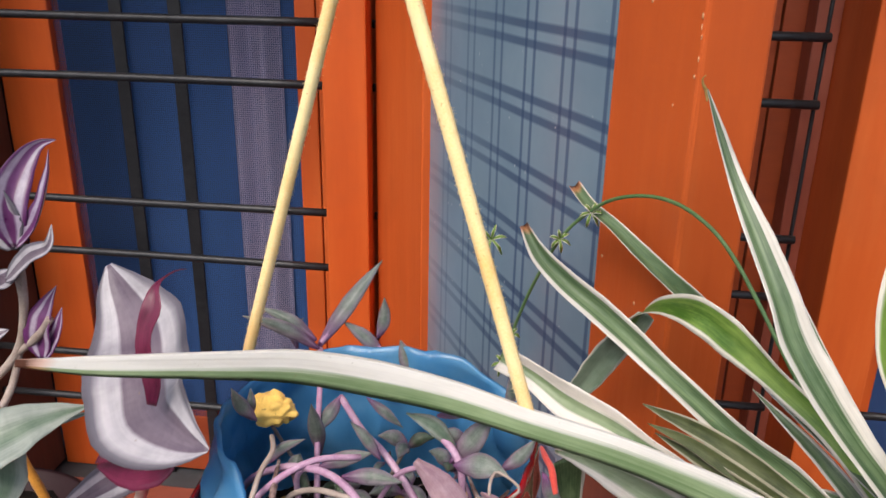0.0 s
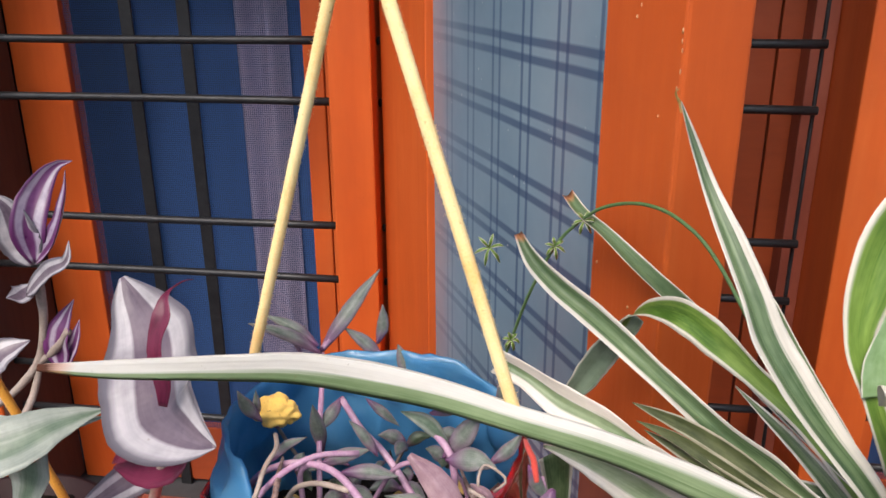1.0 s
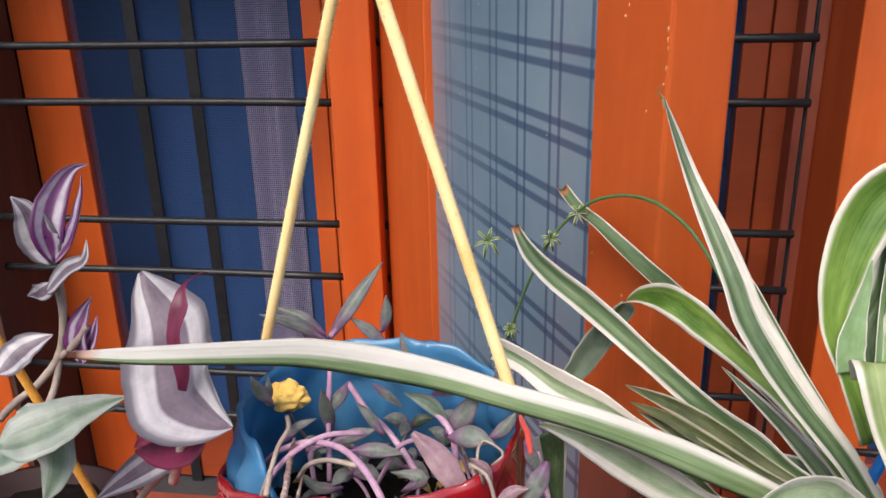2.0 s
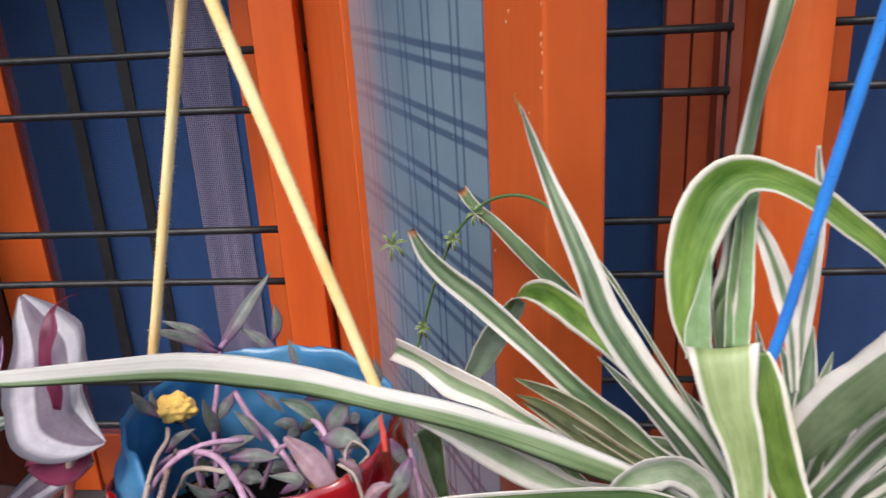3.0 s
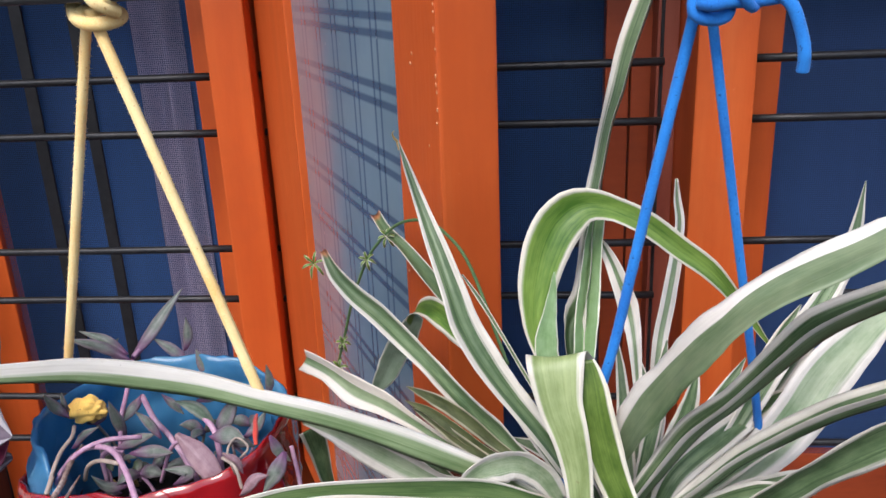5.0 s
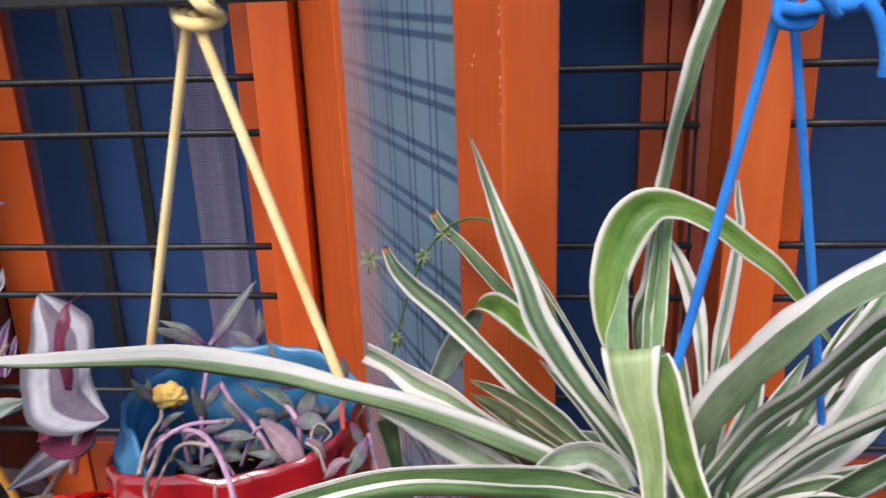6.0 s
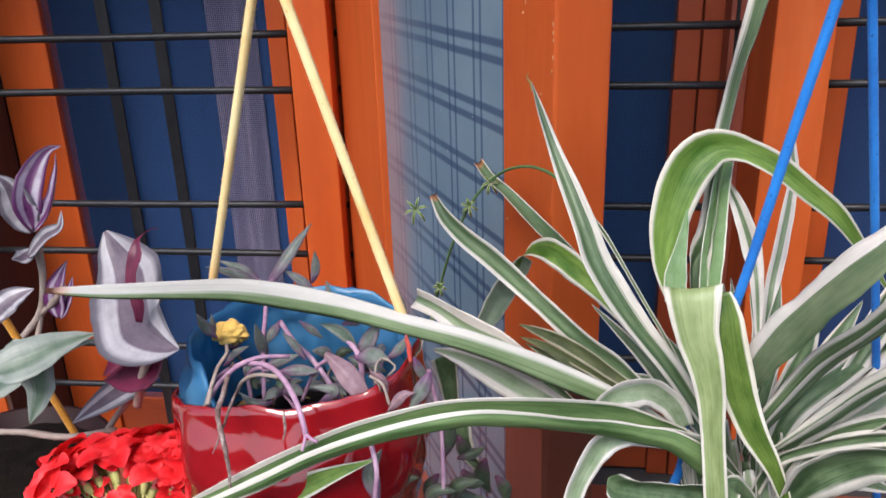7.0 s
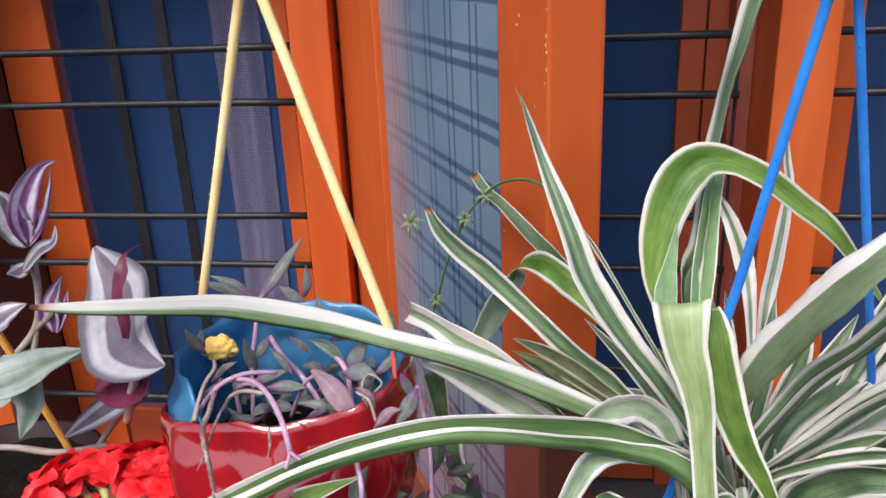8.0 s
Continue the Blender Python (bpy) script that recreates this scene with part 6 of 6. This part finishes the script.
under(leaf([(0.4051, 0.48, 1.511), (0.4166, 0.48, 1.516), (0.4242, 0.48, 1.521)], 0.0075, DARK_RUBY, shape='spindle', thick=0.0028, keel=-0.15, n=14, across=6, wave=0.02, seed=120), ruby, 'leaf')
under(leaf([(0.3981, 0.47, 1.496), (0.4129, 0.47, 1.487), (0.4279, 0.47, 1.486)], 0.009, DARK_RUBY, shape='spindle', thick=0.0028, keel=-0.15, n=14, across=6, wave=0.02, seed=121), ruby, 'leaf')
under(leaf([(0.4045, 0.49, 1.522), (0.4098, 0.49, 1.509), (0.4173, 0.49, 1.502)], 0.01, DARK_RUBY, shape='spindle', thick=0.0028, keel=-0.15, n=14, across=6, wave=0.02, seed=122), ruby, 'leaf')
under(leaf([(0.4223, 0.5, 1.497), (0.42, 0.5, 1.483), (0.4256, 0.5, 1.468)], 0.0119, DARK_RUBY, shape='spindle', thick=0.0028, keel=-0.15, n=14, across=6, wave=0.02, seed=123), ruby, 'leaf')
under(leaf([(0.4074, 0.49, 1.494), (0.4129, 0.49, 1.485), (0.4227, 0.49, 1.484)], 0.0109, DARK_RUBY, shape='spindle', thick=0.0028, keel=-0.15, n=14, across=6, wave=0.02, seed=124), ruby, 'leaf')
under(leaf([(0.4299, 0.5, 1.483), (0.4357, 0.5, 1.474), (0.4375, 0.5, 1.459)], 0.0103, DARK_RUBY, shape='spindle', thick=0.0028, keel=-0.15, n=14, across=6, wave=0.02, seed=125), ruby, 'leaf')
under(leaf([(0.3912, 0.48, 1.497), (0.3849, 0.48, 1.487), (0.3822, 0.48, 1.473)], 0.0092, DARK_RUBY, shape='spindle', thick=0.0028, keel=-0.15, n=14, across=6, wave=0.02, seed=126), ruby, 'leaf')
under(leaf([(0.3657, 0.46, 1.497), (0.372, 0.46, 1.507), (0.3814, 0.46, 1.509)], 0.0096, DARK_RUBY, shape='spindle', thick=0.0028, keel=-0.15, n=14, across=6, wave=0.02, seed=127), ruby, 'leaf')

rnd = random.Random(9)
for i in range(34):
    a, r = rnd.uniform(0, 6.28), 0.056 * math.sqrt(rnd.random())
    p = Vector((0.295 + r * math.cos(a), 0.500 + r * math.sin(a), 1.512))
    q = p + Vector((rnd.uniform(-0.022, 0.022), rnd.uniform(-0.02, 0.012), rnd.uniform(0.004, 0.034)))
    bend = (p + q) / 2 + Vector((rnd.uniform(-0.008, 0.008), rnd.uniform(-0.008, 0.008), rnd.uniform(0, 0.010)))
    under(tube("twig", [p, bend, q], rnd.uniform(0.0005, 0.0011), DEAD_STEM if i % 2 else TWIG, 10, 6, [1, 1, 0.5], 0.0, 0.3, i), ruby, "twig")
for i in range(26):
    a, r = rnd.uniform(0, 6.28), 0.058 * math.sqrt(rnd.random())
    p = Vector((0.295 + r * math.cos(a), 0.502 + r * math.sin(a), 1.514 + rnd.uniform(0, 0.02)))
    q = p + Vector((rnd.uniform(-0.016, 0.016), rnd.uniform(-0.014, 0.006), rnd.uniform(-0.004, 0.012)))
    under(leaf([p, (p + q) / 2 + Vector((0, 0, 0.003)), q], rnd.uniform(0.004, 0.007), RUBY if i % 3 else DRY, shape="spindle", thick=0.0012, keel=0.2, n=10, across=4, seed=i), ruby, "leaf")

for i in range(9):
    a, rr = i * 2.4 + 0.6, 0.070 * math.sqrt((i + 0.5) / 9)
    p = Vector((0.2955 + rr * math.cos(a), 0.512 + 0.62 * rr * math.sin(a), 1.528))
    q = p + Vector((rnd.uniform(-0.016, 0.016), rnd.uniform(-0.012, 0.010), rnd.uniform(0.014, 0.044)))
    mid = (p + q) / 2 + Vector((rnd.uniform(-0.006, 0.006), 0.003, 0.004))
    under(tube("stem", [p, mid, q], 0.0011, STEM_PINK if i % 3 else STEM_PALE, 10, 6), ruby, "stem")
    for k in range(2 + i % 2):
        b = a * 3 + k * 2.3
        tip = q + Vector((0.017 * math.cos(b), 0.012 * math.sin(b) - 0.004, rnd.uniform(-0.002, 0.010)))
        under(leaf([q, (q + tip) / 2 + Vector((0, 0, 0.003)), tip], rnd.uniform(0.0065, 0.0095), (RUBY, DARK_RUBY, RUBY)[(i + k) % 3], (0.3 * math.cos(b), -0.75, 0.6), shape="spindle", thick=0.0025, keel=-0.15, n=12, across=6, wave=0.02, seed=400 + i * 3 + k), ruby, "leaf")

# ---- purple wandering plant in a dark hanging pot ----
left_pot = lathe("hanging_pot", (0.035, 0.52), [(1.335, 0.052), (1.340, 0.058), (1.435, 0.072), (1.448, 0.073), (1.450, 0.080), (1.463, 0.081)], DARK_PLASTIC, 0.004)
tagged(left_pot, "dark brown plastic hanging pot", "pot")
tagged(lathe_disc("potting_soil", (0.035, 0.52, 1.448), 0.076, SOIL), "dark potting soil in the brown pot", "soil")
zebrina = empty("wandering_plant", (0.035, 0.52, 1.455))
tagged(zebrina, "wandering plant with silver and purple striped leaves", "plant")

under(blade([(0.167, 0.505, 1.663), (0.1765, 0.497, 1.6515), (0.191, 0.482, 1.6385), (0.2005, 0.464, 1.628), (0.209, 0.45, 1.6185), (0.224, 0.441, 1.615), (0.2355, 0.436, 1.6135), (0.244, 0.432, 1.6145)],
            [0.004, 0.0318, 0.0547, 0.0573, 0.0554, 0.0358, 0.0175, 0.0022],
            [(-0.0, -0.82, 0.57), (-0.24, -0.81, 0.53), (-0.23, -0.67, 0.71), (-0.22, -0.6, 0.77), (-0.26, -0.66, 0.7), (-0.29, -0.76, 0.58), (-0.33, -0.77, 0.55), (-0.36, -0.59, 0.72)], PURPLE, keel=0.30, wave=0.04, n=36, seed=128), zebrina, 'leaf')
under(blade([(0.215, 0.444, 1.626), (0.2155, 0.446, 1.637), (0.2115, 0.449, 1.648), (0.2115, 0.452, 1.6575), (0.214, 0.455, 1.666), (0.2135, 0.46, 1.6725), (0.215, 0.466, 1.6755), (0.2185, 0.472, 1.677), (0.221, 0.476, 1.676)],
            [0.0045, 0.009, 0.007, 0.0071, 0.01, 0.0051, 0.0022, 0.001, 0.0],
            [(-0.09, -0.98, 0.18), (0.0, -0.98, 0.22), (0.0, -0.96, 0.28), (-0.05, -0.95, 0.32), (0.0, -0.88, 0.47), (-0.15, -0.64, 0.75), (-0.44, -0.15, 0.88), (0.0, -0.05, 1.0), (0.0, -0.0, 0.0)], MAROON, keel=0.35, wave=0.05, n=24, seed=129), zebrina, 'leaf')
under(leaf([(0.1964, 0.47, 1.595), (0.1829, 0.472, 1.587), (0.1616, 0.478, 1.567)], 0.0141, MAROON, shape='spindle', n=16, seed=130), zebrina, 'leaf')
under(leaf([(0.0328, 0.62, 1.622), (0.0329, 0.62, 1.65), (0.0361, 0.635, 1.673), (0.0437, 0.645, 1.685), (0.0541, 0.649, 1.688)], 0.0239, PURPLE_IN, shape='oval', face=(0.5, -0.8, 0.2), keel=0.5, n=20, seed=131), zebrina, 'leaf')
under(leaf([(0.034, 0.62, 1.622), (0.0508, 0.62, 1.643), (0.0557, 0.63, 1.667), (0.0522, 0.642, 1.683)], 0.017, PURPLE_IN, shape='oval', face=(-0.6, -0.8, 0.2), keel=0.5, n=20, seed=132), zebrina, 'leaf')
under(leaf([(0.0311, 0.62, 1.62), (0.0244, 0.62, 1.641), (0.0183, 0.62, 1.66), (0.0087, 0.62, 1.671)], 0.0309, PURPLE, shape='oval', keel=0.3, n=20, seed=133), zebrina, 'leaf')
under(leaf([(0.0297, 0.61, 1.602), (0.051, 0.605, 1.621), (0.07, 0.6, 1.632), (0.0714, 0.605, 1.645)], 0.0178, PURPLE, shape='oval', keel=0.3, n=20, seed=134), zebrina, 'leaf')
under(leaf([(0.0275, 0.62, 1.605), (0.0256, 0.61, 1.601), (0.0212, 0.6, 1.603)], 0.0225, PURPLE, shape='oval', n=20, seed=135), zebrina, 'leaf')
under(leaf([(0.0383, 0.62, 1.54), (0.0397, 0.62, 1.564), (0.045, 0.625, 1.579), (0.0505, 0.63, 1.591)], 0.0218, PURPLE_IN, shape='oval', keel=0.4, n=20, seed=136), zebrina, 'leaf')
under(leaf([(0.0396, 0.62, 1.54), (0.0517, 0.62, 1.561), (0.0557, 0.625, 1.578)], 0.0133, PURPLE_IN, shape='oval', keel=0.4, n=20, seed=137), zebrina, 'leaf')
under(leaf([(0.1099, 0.44, 1.588), (0.1318, 0.45, 1.595), (0.1475, 0.465, 1.599), (0.1625, 0.48, 1.599)], 0.0319, GREY_GREEN, shape='egg', keel=0.3, n=24, seed=138), zebrina, 'leaf')
under(leaf([(0.1128, 0.46, 1.601), (0.1242, 0.46, 1.584), (0.1247, 0.46, 1.563), (0.112, 0.46, 1.538)], 0.03, GREY_GREEN, shape='oval', n=20, seed=139), zebrina, 'leaf')
under(leaf([(0.0706, 0.47, 1.55), (0.1011, 0.47, 1.569), (0.1264, 0.475, 1.584), (0.1624, 0.48, 1.595)], 0.0227, GREY_GREEN, shape='egg', n=20, seed=140), zebrina, 'leaf')
under(leaf([(0.1907, 0.498, 1.557), (0.1659, 0.496, 1.548), (0.1428, 0.49, 1.534), (0.1259, 0.485, 1.523)], 0.0241, PURPLE, shape='oval', n=20, seed=141), zebrina, 'leaf')
under(leaf([(0.2077, 0.475, 1.584), (0.1963, 0.477, 1.575), (0.1785, 0.48, 1.566), (0.1586, 0.483, 1.561)], 0.030, MAROON, shape='oval', n=20, seed=142), zebrina, 'leaf')
under(leaf([(0.0525, 0.52, 1.586), (0.0673, 0.53, 1.599), (0.0798, 0.54, 1.604)], 0.025, PURPLE, shape='oval', n=20, seed=143), zebrina, 'leaf')
under(tube('stem', [(0.1961, 0.48, 1.608), (0.1917, 0.488, 1.583), (0.1749, 0.498, 1.55), (0.1441, 0.51, 1.513), (0.1191, 0.51, 1.481)], 0.00259, STEM_PALE, taper=[1, 0.9, 1.1, 0.9, 1], lumpy=0.12), zebrina, 'stem')
under(tube('stem', [(0.043, 0.49, 1.508), (0.08, 0.49, 1.51), (0.1108, 0.495, 1.504), (0.1453, 0.505, 1.505)], 0.00249, STEM_PALE, taper=[1, 0.9, 1.1, 0.9, 1], lumpy=0.12), zebrina, 'stem')
under(tube('stem', [(0.0315, 0.62, 1.605), (0.031, 0.62, 1.579), (0.0217, 0.62, 1.546), (0.007, 0.61, 1.526), (-0.0045, 0.6, 1.517), (-0.0077, 0.58, 1.512)], 0.00298, STEM_PALE, taper=[1, 0.9, 1.1, 0.9, 1], lumpy=0.12), zebrina, 'stem')
under(tube('stem', [(0.021, 0.62, 1.543), (0.0378, 0.62, 1.557), (0.049, 0.62, 1.571)], 0.00295, STEM_PALE, taper=[1, 0.9, 1.1, 0.9, 1], lumpy=0.12), zebrina, 'stem')
under(tube('stem', [(0.0345, 0.62, 1.61), (0.0318, 0.62, 1.581), (0.0221, 0.62, 1.545), (0.0175, 0.61, 1.519), (0.0198, 0.58, 1.506)], 0.00278, STEM_PALE, taper=[0.8, 1, 0.85, 1, 0.9], lumpy=0.15), zebrina, 'stem')
under(tube('stem', [(0.1997, 0.472, 1.585), (0.188, 0.48, 1.564), (0.1752, 0.49, 1.537)], 0.00309, STEM_PALE), zebrina, 'stem')
ochre_cord = empty("ochre_cord", (0.0385, 0.54, 1.60))
tagged(ochre_cord, "ochre yellow cord holding the dark pot", "cord", group="cords that hang the pots")
under(tube("strand", [(-0.029, 0.49, 1.846), (0.0385, 0.5408, 1.6), (0.0674, 0.5502, 1.5), (0.079, 0.553, 1.46)], 0.0030, OLD_ROPE, 50, lumpy=0.1, seed=7), ochre_cord, "strand")

# ---- red flowering kalanchoe leaning out of the dark pot ----
FLOWER = Vector((0.191, 0.458, 1.500))
kalanchoe = empty("kalanchoe", (0.05, 0.51, 1.478))
tagged(kalanchoe, "kalanchoe with a dense head of bright red flowers", "plant")


def floret(place, way, size, turn, mat):
    """One open flower of four rounded petals with a short throat."""
    q = Vector(way).normalized().to_track_quat("Z", "Y").to_matrix()
    verts, faces, uvs = [], [], []
    for k in range(4):
        a0, base = turn + k * math.pi / 2, len(verts)
        for i in range(6):
            f = i / 5
            w = size * 0.46 * math.sin(math.pi * (0.10 + 0.82 * f)) ** 0.8
            for j in range(5):
                u = j / 2 - 1
                x, y = size * (0.08 + 0.92 * f), u * w
                z = size * (0.30 * math.sin(f * 2.2) - 0.25 * f * f + 0.10 * u * u) + size * 0.08 * noise.noise(Vector((k * 3 + f * 3, u * 2, turn * 9)))
                p = Vector((x * math.cos(a0) - y * math.sin(a0), x * math.sin(a0) + y * math.cos(a0), z))
                verts.append(Vector(place) + q @ p)
                uvs.append((j / 4, f))
        for i in range(5):
            for j in range(4):
                a = base + i * 5 + j
                faces.append((a, a + 5, a + 6, a + 1))
    return mesh_object("floret", verts, faces, mat, uvs)


HEART = FLOWER + Vector((0.004, -0.034, -0.030))
rnd = random.Random(4)
for i in range(66):
    a, rr = i * 2.399, math.sqrt((i + 0.5) / 66)
    out = Vector((math.cos(a) * rr, math.sin(a) * rr, 0.0))
    bare = out.y < -0.18 and -0.60 < out.x < 0.85
    if bare and i % 3:
        continue
    p = FLOWER + Vector((out.x * 0.073 - 0.003, out.y * 0.042, 0.015 * (1 - rr * rr) + rnd.uniform(-0.006, 0.005)))
    if bare:
        p.z -= 0.013
    way = (out.x * 0.9 + rnd.uniform(-0.3, 0.3), out.y * 0.7 - 0.1 + rnd.uniform(-0.3, 0.3), 1.1)
    fl = under(floret(p, way, rnd.uniform(0.016, 0.023) * (0.55 if bare else 1.0), rnd.uniform(0, 1.5), PETAL), kalanchoe, "floret")
    inward = (HEART - p).normalized()
    under(tube("throat", [p + inward * 0.001, p + inward * 0.007, p + inward * 0.013], 0.0019, THROAT, 6, 7, [0.8, 1.0, 1.15]), fl, "throat")
    under(tube("calyx", [p + inward * 0.012, p + inward * 0.016, p + inward * 0.020], 0.0028, CALYX, 6, 7, [1.1, 1.0, 0.6]), fl, "calyx")
    under(tube("stalk", [p + inward * 0.019, (p + inward * 0.019 + HEART) / 2 + Vector((0, 0, -0.002)), HEART + Vector((0, 0.004, -0.008))], 0.0011, CALYX, 6, 6), fl, "stalk")
under(tube("stem", [HEART + Vector((0, 0.002, -0.004)), FLOWER + Vector((-0.004, 0.006, -0.08)), FLOWER + Vector((-0.015, 0.03, -0.13))], 0.004, STEM_GREEN, 10, 8), kalanchoe, "stem")
